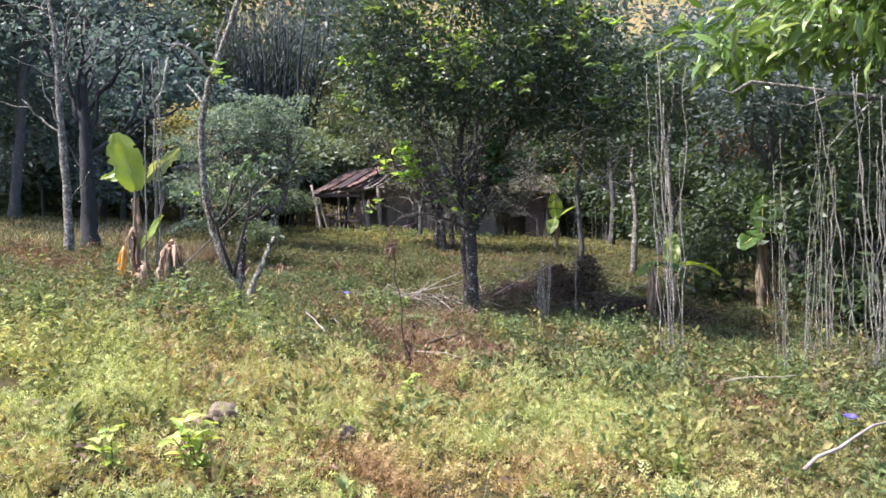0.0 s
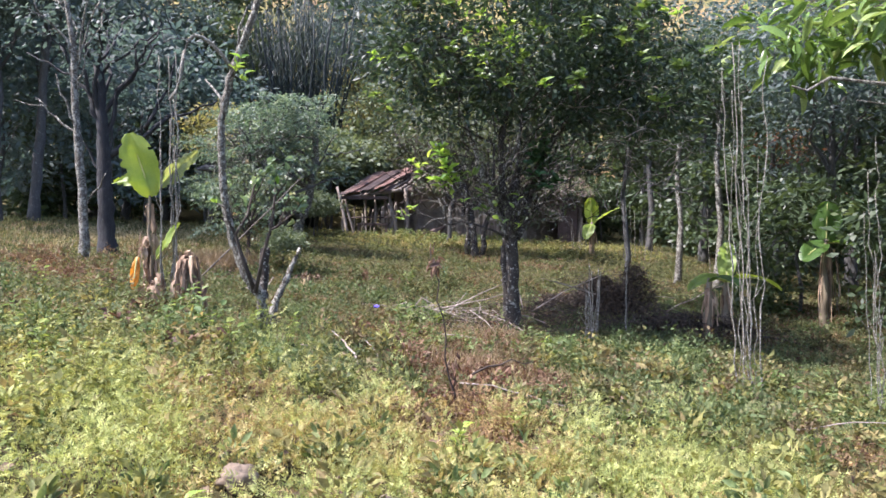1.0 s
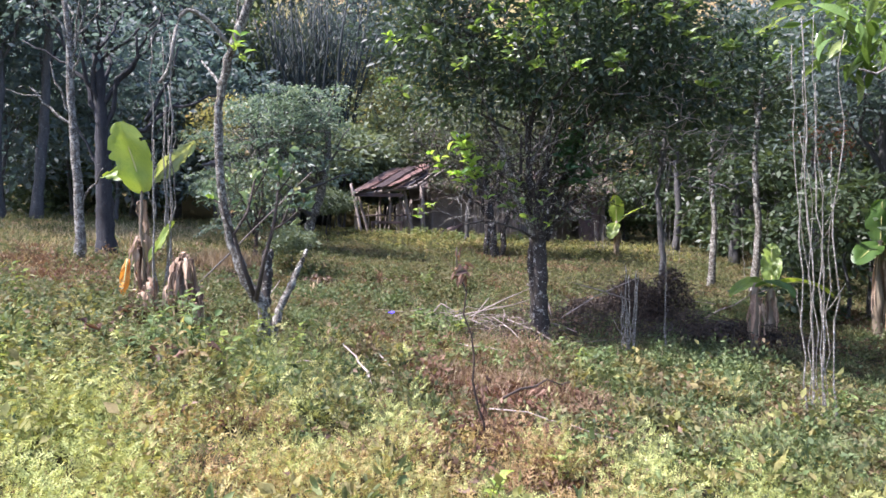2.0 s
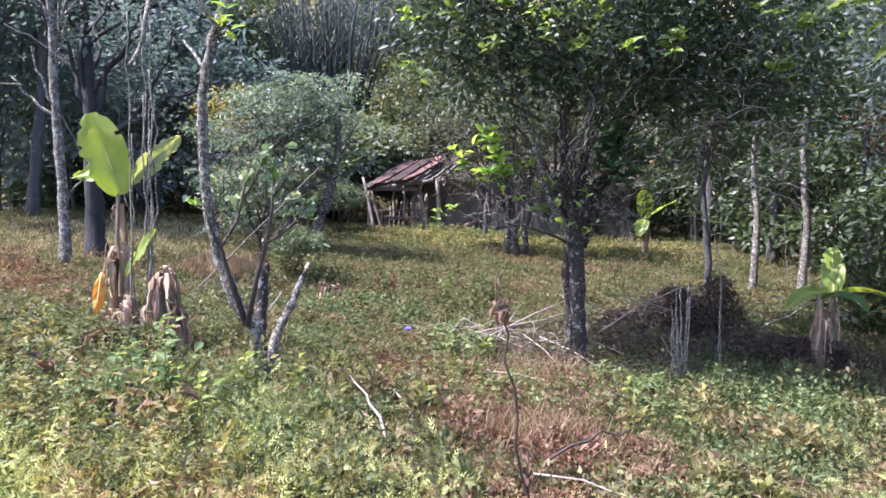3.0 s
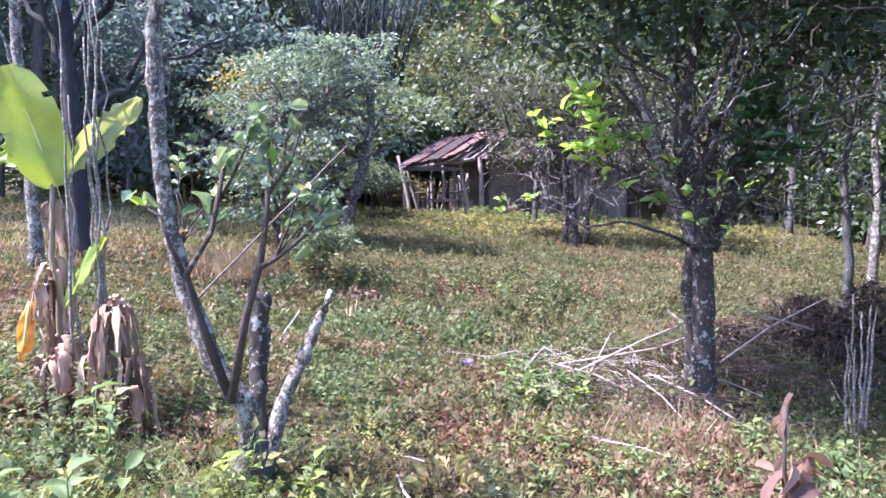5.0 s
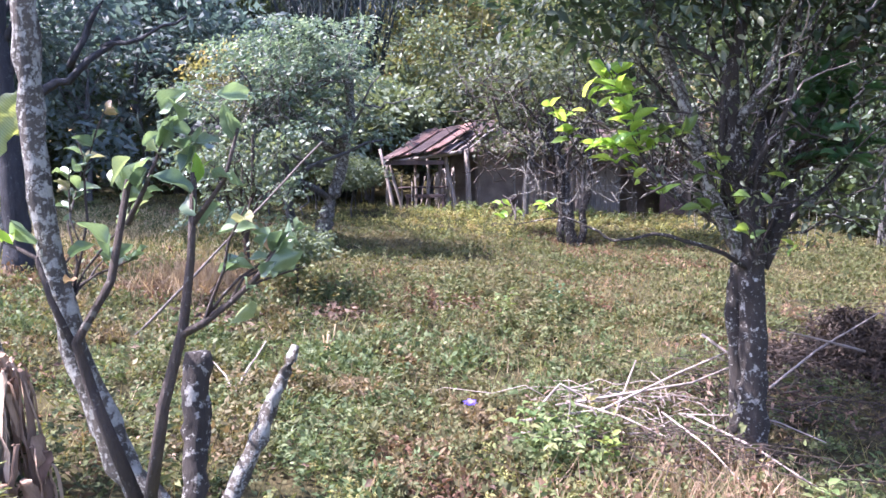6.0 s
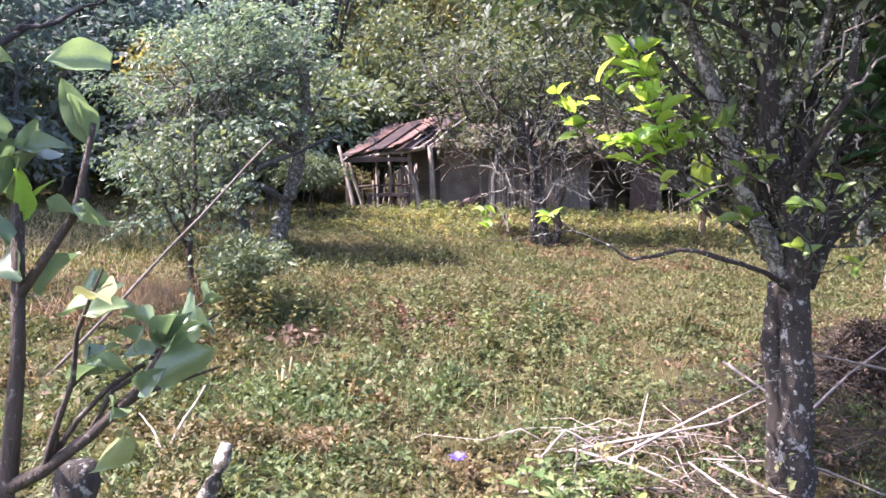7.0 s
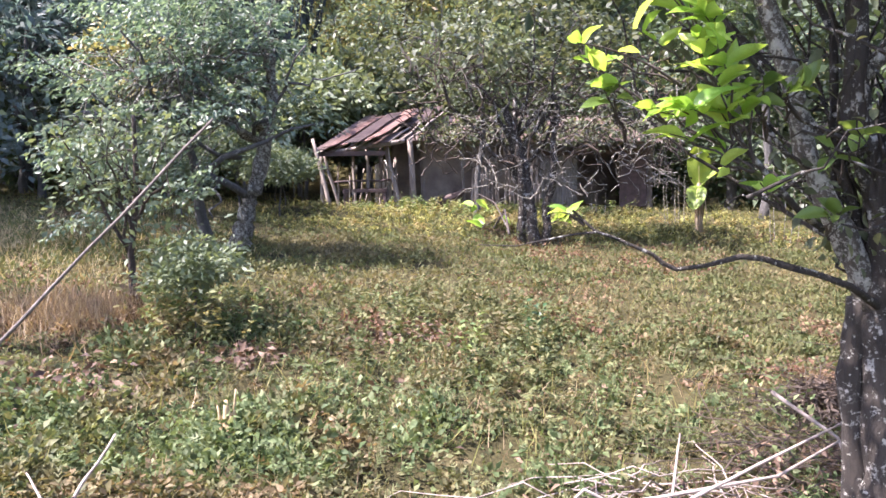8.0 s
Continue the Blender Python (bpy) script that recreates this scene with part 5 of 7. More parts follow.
dark = tree("forked_tree", [(-6.37, 13.5, gz(-6.37, 13.5)), (-6.40, 13.5, 2.0), (-6.42, 13.5, 2.9), (-6.5, 13.5, 4.3)], [0.15, 0.125, 0.11, 0.07],
     [(-6.3, 13.6, 5.0, 1.5, 1.2, 0.8), (-5.2, 13.9, 4.3, 0.8, 0.8, 0.5)], "dark-trunked tree with black forked limbs", "tree", 77, M_bark_black, M_forest_haze,
     n_limbs=7, n_tips=26, per_tip=22, clump=0.2, leaf_len=0.13, start=0.6)
for a, b, r in (((-6.42, 13.5, 2.7), (-5.25, 13.7, 3.5), 0.065), ((-5.75, 13.6, 3.2), (-5.2, 13.6, 4.4), 0.04), ((-6.45, 13.5, 3.3), (-7.2, 13.6, 4.6), 0.05), ((-6.42, 13.5, 2.9), (-5.9, 13.6, 4.6), 0.05),
                ((-5.45, 13.7, 3.4), (-4.5, 13.7, 3.7), 0.03), ((-6.4, 13.5, 2.3), (-6.9, 13.4, 3.3), 0.03), ((-6.1, 13.55, 3.9), (-5.4, 13.5, 5.0), 0.03), ((-6.9, 13.6, 4.1), (-7.8, 13.6, 4.5), 0.025)):
    shape("limb", *tube(bend(a, b, rg, -0.05, 0.05, 7), taper(r, r * 0.4, 8), 7, 0.1, rg), M_bark_black, dark, "dark forked limb")

# ---- banana plants ----


def banana_leaf(base, way, length, width, droop, seed, mat, parent, name="leaf", label="", roll=0.0, torn=0.12, across=None):
    """A broad leaf blade on a stalk: two halves folded at a thick midrib, arching over, its edge torn in places."""
    rg = random.Random(seed)
    d = Vector(way).normalized()
    side = d.cross(Vector((0, 0, 1)))
    if side.length < 0.05:
        side = Vector((1, 0, 0))
    side.normalize()
    if across:
        side = Vector(across)
        side = (side - d * side.dot(d)).normalized()
    side = (Matrix.Rotation(roll, 3, d) @ side).normalized()
    segs, cols = 22, 4
    p, spine, dirs = Vector(base), [], []
    for k in range(segs + 1):
        spine.append(p.copy())
        dirs.append(d.copy())
        d = (d + Vector((0, 0, -droop / segs))).normalized()
        p += d * (length / segs)
    verts, faces, uvs = [], [], []
    for k in range(segs + 1):
        t = k / segs
        prof = (math.sin(math.pi * min(1, (t * 0.92 + 0.05)) ** 1.05)) ** 0.55 if t < 1 else 0.22
        n = side.cross(dirs[k]).normalized()
        for c in range(-cols, cols + 1):
            u = c / cols
            w = width / 2 * prof
            if abs(c) == cols:
                w *= 1 - (rg.uniform(0.2, 1.0) * torn * 1.8 if rg.random() < torn else rg.uniform(0, 0.03))
            lift = 0.25 * w * (1 - (1 - abs(u)) ** 2) + 0.012 * math.sin(9 * t + 3 * u + seed)
            verts.append(spine[k] + side * (u * w) + n * lift)
            uvs.append((u, t * length * 2))
    w = 2 * cols + 1
    for k in range(segs):
        for c in range(2 * cols):
            a = k * w + c
            if c in (0, 2 * cols - 1) and rg.random() < torn * 0.3:
                continue
            faces.append((a, a + 1, a + w + 1, a + w))
    ob = shape(name, verts, faces, mat, parent, label)
    layer = ob.data.uv_layers.new(name="UVMap")
    for lp in ob.data.loops:
        layer.data[lp.index].uv = uvs[lp.vertex_index]
    rib = [q - side.cross(dirs[i]).normalized() * 0.004 for i, q in enumerate(spine)]
    shape("midrib", *tube(rib[::3], taper(0.010, 0.003, len(rib[::3])), 6), M_midrib, ob)
    return ob


def hang(parent, at, n, length, seed, name="dead_leaf", label="", spread=0.08):
    """Dry leaves hanging down in crumpled strips, each a part."""
    rg = random.Random(seed)
    for k in range(n):
        a = rg.uniform(0, 2 * math.pi)
        p = Vector(at) + Vector((math.cos(a), math.sin(a), 0)) * rg.uniform(0, spread) + Vector((0, 0, rg.uniform(-0.15, 0.05)))
        out = Vector((math.cos(a), math.sin(a), 0))
        side = Vector((-math.sin(a), math.cos(a), 0))
        ln, wd, reach = length * rg.uniform(0.4, 1.1), rg.choice((0.006, 0.010, 0.016, 0.026)), rg.uniform(0.03, 0.24)
        verts, faces = [], []
        turn, drift = rg.uniform(0, math.pi), 0.0
        for j in range(11):
            t = j / 10
            drift += rg.uniform(-0.016, 0.016)
            turn += rg.uniform(-0.7, 0.7)
            c = p + out * (ln * reach * t * (1.5 - 0.8 * t) + rg.uniform(-0.006, 0.006)) + side * drift + Vector((0, 0, ln * (0.12 * math.sin(math.pi * min(1, 2.2 * t)) - t * (0.5 + 0.5 * t))))
            sv = side * math.cos(turn) + out * math.sin(turn)
            nv = side * -math.sin(turn) + out * math.cos(turn)
            w = wd * (0.35 + 0.9 * math.sin(math.pi * min(t + 0.12, 1))) * rg.uniform(0.7, 1.25)
            verts += [c - sv * w, c + nv * w * rg.uniform(0.3, 0.9), c + sv * w]
            if j:
                o = 3 * (j - 1)
                faces += [(o, o + 1, o + 4, o + 3), (o + 1, o + 2, o + 5, o + 4)]
        shape(name, verts, faces, M_drymat, parent, label)


def banana_stem(parent, base, top, r0, r1, seed):
    rg = random.Random(seed)
    shape("stem", *tube(bend(base, top, rg, 0, 0.02, 7), taper(r0, r1, 8), 10, 0.05, rg), M_stem, parent)


bx, by = -3.68, 8.95
bz = gz(bx, by)
ban = thing("banana_plant", (bx, by, bz), "young banana plant with torn green leaves and hanging dry ones", "banana plant", "banana plants")
banana_stem(ban, (bx + 0.02, by, bz - 0.1), (-3.70, 9.0, 1.9), 0.026, 0.013, 81)
banana_leaf((-3.68, 9.0, 1.88), (-0.22, -0.12, 0.85), 0.72, 0.40, 0.15, 82, M_banana, ban, torn=0.22, across=(1, 0.2, 0.3))
banana_leaf((-3.64, 9.05, 1.97), (0.60, 0.06, 0.62), 0.62, 0.19, 0.12, 83, M_pale_banana, ban, torn=0.3, across=(0.6, 0.35, -0.6), label="pale leaf seen from its dull underside")
banana_leaf((-3.70, 9.02, 1.98), (-0.85, 0.1, 0.55), 0.46, 0.17, 0.9, 84, M_banana, ban, torn=0.3, across=(0.5, 0.3, 0.7))
banana_leaf((-3.62, 8.95, 1.18), (0.55, -0.05, 0.85), 0.50, 0.16, 0.1, 85, M_banana, ban, roll=0.9, torn=0.25)
banana_leaf((-3.80, 8.9, 1.22), (-0.05, -0.12, -0.6), 0.36, 0.10, 0.3, 86, M_orange, ban, label="orange-yellow withered leaf hanging down", across=(0.9, 0.3, 0.1))
hang(ban, (-3.69, 8.95, 1.45), 22, 0.7, 87, spread=0.09)
hang(ban, (-3.70, 9.0, 1.78), 5, 0.5, 88, spread=0.04)
hang(ban, (-3.62, 8.85, 1.0), 36, 0.55, 188, spread=0.12)
stump = thing("banana_stump", (-3.14, 8.65, gz(-3.14, 8.65)), "dead banana stump wrapped in hanging dry leaves", "banana plant", "banana plants")
banana_stem(stump, (-3.14, 8.65, gz(-3.14, 8.65) - 0.1), (-3.17, 8.67, 1.22), 0.06, 0.045, 89)
hang(stump, (-3.16, 8.66, 1.24), 74, 0.75, 90, spread=0.08)
hang(stump, (-3.12, 8.62, 0.95), 40, 0.5, 190, spread=0.15)


def banana_plant(x, y, height, leaves, seed, label, mat):
    z = gz(x, y)
    rg = random.Random(seed)
    b = thing("banana_plant", (x, y, z), label, "banana plant", "banana plants")
    top = (x + rg.uniform(-0.05, 0.05), y, z + height)
    banana_stem(b, (x, y, z - 0.1), top, 0.08, 0.035, seed)
    for k, (dx, dy, dz, ln, wd, dr) in enumerate(leaves):
        banana_leaf((top[0], top[1], top[2] - 0.06), (dx, dy, dz), ln, wd, dr, seed + k, mat, b, roll=rg.uniform(-0.5, 0.5))
    hang(b, (top[0], top[1], top[2] - 0.15), 14, height * 0.75, seed + 50)
    return b


banana_plant(5.5, 12.9, 1.45, [(-0.05, -0.12, 1.0, 0.66, 0.44, 0.1), (-0.6, -0.4, -0.15, 0.7, 0.34, 0.4), (0.6, -0.2, 0.1, 0.6, 0.26, 0.7)], 300, "banana plant with broad deep green leaves", M_deep_banana)
banana_plant(3.85, 12.6, 0.75, [(-0.7, -0.3, 0.45, 0.8, 0.30, 1.4), (0.7, -0.3, 0.5, 0.85, 0.30, 1.4), (0.1, 0.3, 0.9, 0.7, 0.3, 0.6)], 310, "low banana plant with pale drooping leaves", M_banana)
banana_plant(3.25, 21.5, 0.9, [(-0.1, -0.2, 1.0, 0.75, 0.42, 0.3), (0.8, 0.1, 0.7, 0.9, 0.22, 0.4), (-0.3, -0.5, -0.2, 0.6, 0.36, 1.0)], 320, "small banana plant with a bright upright leaf", M_banana)
banana_plant(3.2, 11.5, 0.85, [(0.2, -0.3, 0.3, 0.6, 0.25, 1.8)], 330, "withered banana plant with a brown drooping stem", M_deep_banana)

# ---- pale canes ----


def cane_clump(x, y, n, tall, seed, label, spread=0.12, lean=0.10, r=0.017, group="clumps of bare canes", tilt=(0, 0)):
    rg = random.Random(seed)
    z = gz(x, y)
    c = thing("cane_clump", (x, y, z), label, "bare shrub", group)
    for k in range(n):
        a = rg.uniform(0, 2 * math.pi)
        b = Vector((x + math.cos(a) * spread * rg.random(), y + math.sin(a) * spread * rg.random(), z - 0.08))
        h = tall * rg.uniform(0.5, 1.0)
        e = b + Vector((math.cos(a) * lean * h * rg.uniform(0.2, 1.2) + tilt[0] * h, math.sin(a) * lean * h * rg.random() + tilt[1] * h, h))
        w = bend(b, e, rg, 0, rg.uniform(0.006, 0.013), 14)
        rr = r * rg.uniform(0.24, 0.58)
        knots = [v * (1.3 if i % 3 == 1 else 0.92) for i, v in enumerate(taper(rr, rr * 0.45, 15))]
        ob = shape("cane", *tube(w, knots, 7, 0.06, rg), M_cane, c)
        if rg.random() < 0.45:
            q = w[rg.randint(4, 7)]
            t = q + Vector((rg.uniform(-0.15, 0.15), rg.uniform(-0.1, 0.1), rg.uniform(0.12, 0.3)))
            shape("side_shoot", *tube(bend(q, t, rg, 0, 0.05, 3), taper(rr * 0.5, rr * 0.25, 4), 5), M_cane, ob)
    return c


cane_clump(2.42, 7.65, 9, 3.4, 101, "clump of tall bare whitish canes", 0.16, 0.07, 0.017, tilt=(-0.03, 0))
cane_clump(1.43, 10.45, 8, 1.25, 102, "short clump of cut whitish canes", 0.08, 0.07, 0.023)
cane_clump(3.64, 7.6, 10, 3.0, 103, "clump of bare whitish canes in the weeds", 0.22, 0.06, 0.014)
cane_clump(4.45, 7.6, 12, 3.3, 104, "clump of leaning bare canes", 0.18, 0.10, 0.017, tilt=(-0.08, 0))
cane_clump(-3.42, 9.0, 8, 3.0, 105, "thin bare canes beside the banana plant", 0.20, 0.02, 0.019)
cane_clump(1.95, 10.9, 3, 2.6, 106, "thin bare canes by the brush heap", 0.06, 0.03, 0.012)
cane_clump(5.0, 9.5, 10, 2.6, 107, "clump of bare greyish canes", 0.2, 0.06, 0.016)
for k, (x, y, n, h) in enumerate(((4.3, 20.5, 5, 1.6), (3.0, 22.0, 7, 1.2), (5.6, 18.0, 5, 2.0), (6.3, 14.0, 5, 2.2), (-3.5, 24.0, 4, 1.2), (1.9, 24.5, 8, 1.1))):
    cane_clump(x, y, n, h, 110 + k, "thin bare stems at the clearing's edge", 0.35, 0.06, 0.016)

# thin trees at the far side of the clearing
for k, (x, y, h, r) in enumerate(((2.40, 13.2, 3.2, 0.055), (4.3, 16.9, 4.0, 0.07), (4.9, 16.2, 4.4, 0.075), (5.3, 23.5, 4.2, 0.10), (6.1, 21.0, 4.6, 0.12))):
    z = gz(x, y)
    tree("thin_tree", [(x, y, z), (x + 0.06, y, z + h * 0.3), (x - 0.05, y, z + h * 0.6), (x + 0.1, y, z + h)], [r, r * 0.85, r * 0.7, r * 0.5],
         [(x, y, z + h * 1.05, 1.1, 1.0, 0.8), (x + 0.6, y, z + h * 0.8, 0.7, 0.7, 0.5)], "thin straight tree with a pale spotted trunk", "tree", 120 + k,
         M_bark_dark if k in (0, 3, 4) else M_bark_grey, M_grove, n_limbs=5, n_tips=70, per_tip=36, clump=0.24, leaf_len=0.13, start=0.6, group="thin trees")

# the broad-leaved tree whose boughs reach in over the canes
bt = tree("broadleaf_tree", [(7.0, 9.8, gz(7.0, 9.8)), (6.9, 9.7, 1.2), (6.6, 9.5, 2.4), (6.2, 9.3, 3.4)], [0.16, 0.14, 0.12, 0.09],
          [(5.6, 9.4, 4.1, 1.7, 1.3, 0.7), (6.6, 9.6, 4.9, 1.8, 1.6, 1.0), (4.6, 11.0, 4.3, 1.0, 0.9, 0.6)], "broad-leaved tree with long glossy light green leaves", "tree", 130, M_bark_grey,
          leaf_mat("broad_crown", [(0.0, (0.08, 0.14, 0.03)), (0.6, (0.14, 0.23, 0.05)), (1.0, (0.33, 0.40, 0.16))], 0.2, 0.24, through_tint=(0.95, 0.95, 0.6)), n_limbs=8, n_tips=125, per_tip=20, clump=0.24, leaf_len=0.36, leaf_width=0.3, form=LEAF9, start=0.5)
rg = random.Random(132)
for p, r in (([(6.3, 9.4, 3.1), (5.6, 9.4, 3.05), (4.91, 9.4, 3.12), (4.4, 9.4, 3.2), (3.85, 9.4, 3.26), (3.6, 9.4, 3.12), (3.43, 9.4, 3.17)], 0.035), ([(4.9, 9.4, 3.12), (4.5, 9.35, 2.95), (4.1, 9.3, 3.0)], 0.016), ([(5.4, 9.4, 3.05), (5.0, 9.3, 2.7), (4.75, 9.3, 2.4)], 0.018)):
    shape("limb", *gnarled(p, taper(r, r * 0.3, len(p)), 4, 7, 0.1), M_bark_grey, bt, "bare crooked grey limb")
tree("rusty_tree", [(6.4, 17.0, gz(6.4, 17.0)), (6.4, 17.0, 1.5), (6.3, 17.0, 2.6), (6.3, 17.0, 3.4)], [0.08, 0.07, 0.06, 0.04],
     [(6.5, 16.9, 3.3, 0.6, 0.5, 0.4), (7.6, 16.9, 2.0, 0.6, 0.6, 0.5)], "withered tree with rusty brown leaves", "tree", 131, M_bark_dark, M_rust_leaf, n_limbs=4, n_tips=20, per_tip=30, clump=0.16, leaf_len=0.12)

# bamboo clump in the wood, its stem and leaf colours darkened for shade
rng = random.Random(140)
bam = thing("bamboo_clump", (-6.8, 31.0, gz(-6.8, 31.0)), "clump of tall fanned-out bamboo stems, darkened for shade", "bamboo")
tips = []
for k in range(64):
    a, q = rng.uniform(0, 2 * math.pi), rng.random()
    b = Vector((-6.8 + 0.5 * q * math.cos(a), 31.0 + 0.5 * q * math.sin(a), gz(-6.8, 31.0) - 0.1))
    e = b + Vector((math.cos(a) * 2.2 * q, math.sin(a) * 1.6 * q, rng.uniform(6.5, 9.5)))
    w = bend(b, e, rng, 0, 0.01, 7)
    shape("culm", *tube(w, taper(0.075, 0.03, 8), 7, 0.05, rng), M_shaded_culm, bam)
    tips += [tuple(w[j]) for j in ((5, 6, 7) if k % 3 else (3, 4, 5, 6, 7))]
rs = np.random.RandomState(141)
pos = np.repeat(np.array(tips), 40, axis=0)
off = rs.normal(size=pos.shape) * np.array([0.30, 0.30, 0.55])
leaf_cloud("foliage", pos + off, np.stack([rs.normal(size=len(pos)) * 0.5, rs.normal(size=len(pos)) * 0.5, -np.ones(len(pos))], axis=1), 0.30 * rs.uniform(0.6, 1.2, len(pos)), 0.14, M_shaded_bamboo, bam, LEAF4, kind="stuff", rs=rs, up=0.2)

# ---- dead wood ----
rng = random.Random(150)


def brush(name, centre, half, n, mat, label, seed, r=0.009, leaves=0, leafmat=None, category="brushwood", lying=0.4):
    """A heap of cut branches: each thick one a part, the fine rest joined."""
    rg, rs = random.Random(seed), np.random.RandomState(seed)
    z = gz(centre[0], centre[1])
    h = thing(name, (centre[0], centre[1], z), label, category)
    fine = []
    for k in range(n):
        x, y = centre[0] + rg.gauss(0, half[0] * 0.5), centre[1] + rg.gauss(0, half[1] * 0.5)
        fall = max(0.05, 1 - ((x - centre[0]) / half[0]) ** 2 * 0.5 - ((y - centre[1]) / half[1]) ** 2 * 0.5)
        a = rg.uniform(0, 2 * math.pi)
        ln = rg.uniform(0.3, 1.0)
        p = Vector((x, y, gz(x, y) + half[2] * fall * rg.random()))
        e = p + Vector((math.cos(a) * ln, math.sin(a) * ln * 0.7, rg.uniform(-lying, lying) * ln * 0.6))
        e.z = max(e.z, gz(e.x, e.y) + 0.02)
        w = bend(p, e, rg, 0.08, 0.06, 5)
        rr = r * rg.uniform(0.4, 1.2)
        g = tube(w, taper(rr, rr * 0.4, 6), 5, 0.1, rg)
        if k < 24:
            shape("branch", *g, mat, h)
        else:
            fine.append(g)
    shape("twigwork", *merge(fine), mat, h, kind="stuff")
    if leaves:
        pos = np.array(centre)[None, :2] + rs.normal(size=(leaves, 2)) * np.array(half[:2]) * 0.5
        fall = np.clip(1 - ((pos[:, 0] - centre[0]) / half[0]) ** 2 * 0.4 - ((pos[:, 1] - centre[1]) / half[1]) ** 2 * 0.4, 0.05, 1)
        zz = ground_z(pos[:, 0], pos[:, 1]) + rs.uniform(0, 1, leaves) * half[2] * fall
        leaf_cloud("dead_foliage", np.column_stack([pos, zz]), rs.normal(size=(leaves, 3)) + np.array([0, 0, -0.6]), rs.uniform(0.04, 0.10, leaves), 0.30, leafmat, h, LEAF5, kind="stuff", rs=rs)
    return h


M_dark_litter = leaf_mat("withered_leaf", [(0.0, (0.026, 0.02, 0.015)), (0.6, (0.058, 0.042, 0.03)), (1.0, (0.125, 0.092, 0.062))], 0.8, 0.12)
brush("brush_heap", (1.95, 12.9), (0.42, 0.4, 0.62), 260, M_brown_twig, "heap of dark withered brushwood", 151, 0.0042, 4500, M_dark_litter)
brush("brush_heap", (2.45, 12.7), (0.32, 0.28, 0.85), 130, M_brown_twig, "heap of dark withered leafy branches", 156, 0.0042, 2400, M_dark_litter)
brush("brush_heap", (1.3, 12.75), (0.4, 0.35, 0.28), 120, M_brown_twig, "lower heap of withered brown brushwood", 155, 0.005, 2000, M_dark_litter)
# dark strip added where the citrus crown's shadow falls
brush("brush_heap", (3.0, 11.7), (1.1, 0.4, 0.28), 200, M_brown_twig, "low strip of dark brush standing in for the citrus's shadow", 152, 0.006, 2600, M_dark_litter)
pile = brush("branch_pile", (-0.15, 11.3), (0.75, 0.4, 0.20), 46, M_twig, "pile of bleached dead branches by the citrus tree", 153, 0.0055, 160, M_litter, lying=0.25)
for p in ([(-1.08, 11.0, 0.30), (-0.5, 11.0, 0.40), (0.0, 11.0, 0.66), (0.38, 11.05, 0.82)], [(-0.95, 11.2, 0.33), (-0.4, 11.1, 0.47), (0.1, 11.05, 0.58), (0.45, 11.2, 0.68)],
          [(-0.75, 11.0, 0.45), (-0.4, 10.85, 0.40), (-0.05, 10.75, 0.26)], [(0.3, 11.6, 0.80), (0.55, 11.4, 0.62), (0.6, 11.3, 0.40)], [(-1.2, 10.8, 0.28), (-0.6, 10.75, 0.33), (-0.2, 10.8, 0.30)],
          [(-0.9, 10.95, 0.2), (-0.93, 10.9, 0.45), (-0.8, 10.9, 0.60), (-0.62, 10.9, 0.50), (-0.5, 10.85, 0.28)], [(1.75, 12.2, 0.55), (1.3, 11.9, 0.70), (0.9, 11.7, 0.82)],
          [(0.75, 11.6, 0.35), (1.25, 11.9, 0.62), (1.9, 12.3, 0.85)], [(-0.55, 10.7, 0.2), (-0.4, 11.0, 0.42), (-0.2, 11.5, 0.62)]):
    shape("branch", *gnarled(p, taper(0.011, 0.005, len(p)), 4, int(1000 * abs(p[0][0])), 0.1), M_twig, pile)
for a, b, r in (((0.02, 10.85, 0.42), (0.62, 10.05, 0.22), 0.009), ((-1.15, 9.9, 0.22), (-0.65, 10.3, 0.25), 0.008), ((-0.15, 10.8, 0.45), (0.22, 10.1, 0.2), 0.007), ((-1.0, 10.75, 0.3), (-0.25, 10.85, 0.36), 0.008), ((0.35, 11.0, 0.40), (0.85, 10.7, 0.30), 0.007), ((-0.75, 10.95, 0.25), (-0.74, 10.95, 0.62), 0.006)):
    shape("branch", *gnarled([a, tuple((p + q) / 2 + 0.02 for p, q in zip(a, b)), b], [r, r * 0.8, r * 0.5], 5, int(100 * r * 900 + 50 * a[0] + 60), 0.1), M_twig, pile)
brush("brush_heap", (0.15, 10.55), (0.7, 0.35, 0.20), 130, M_brown_twig, "scatter of reddish brown twigs round the branch pile", 157, 0.0045, 500, M_litter)
brush("brush_heap", (0.75, 11.75), (0.75, 0.45, 0.30), 150, M_brown_twig, "reddish brown dry brush behind the citrus tree", 158, 0.0045, 500, M_litter)
# the dead brown seedling with drooping leaves
DEAD = leaf_mesh("leaf", LEAF_FINE, 0.34, M_dead_leaf)
SX, SY = -0.28, 6.55
ds = thing("dead_sapling", (SX, SY, gz(SX, SY)), "dead brown sapling with withered hanging leaves", "sapling")
st = shape("stem", *tube(bend((SX, SY, gz(SX, SY) - 0.05), (-0.47, 6.35, 1.46), rng, 0, 0.018, 9), taper(0.0085, 0.004, 10), 6, 0.15, rng), M_brown_twig, ds)
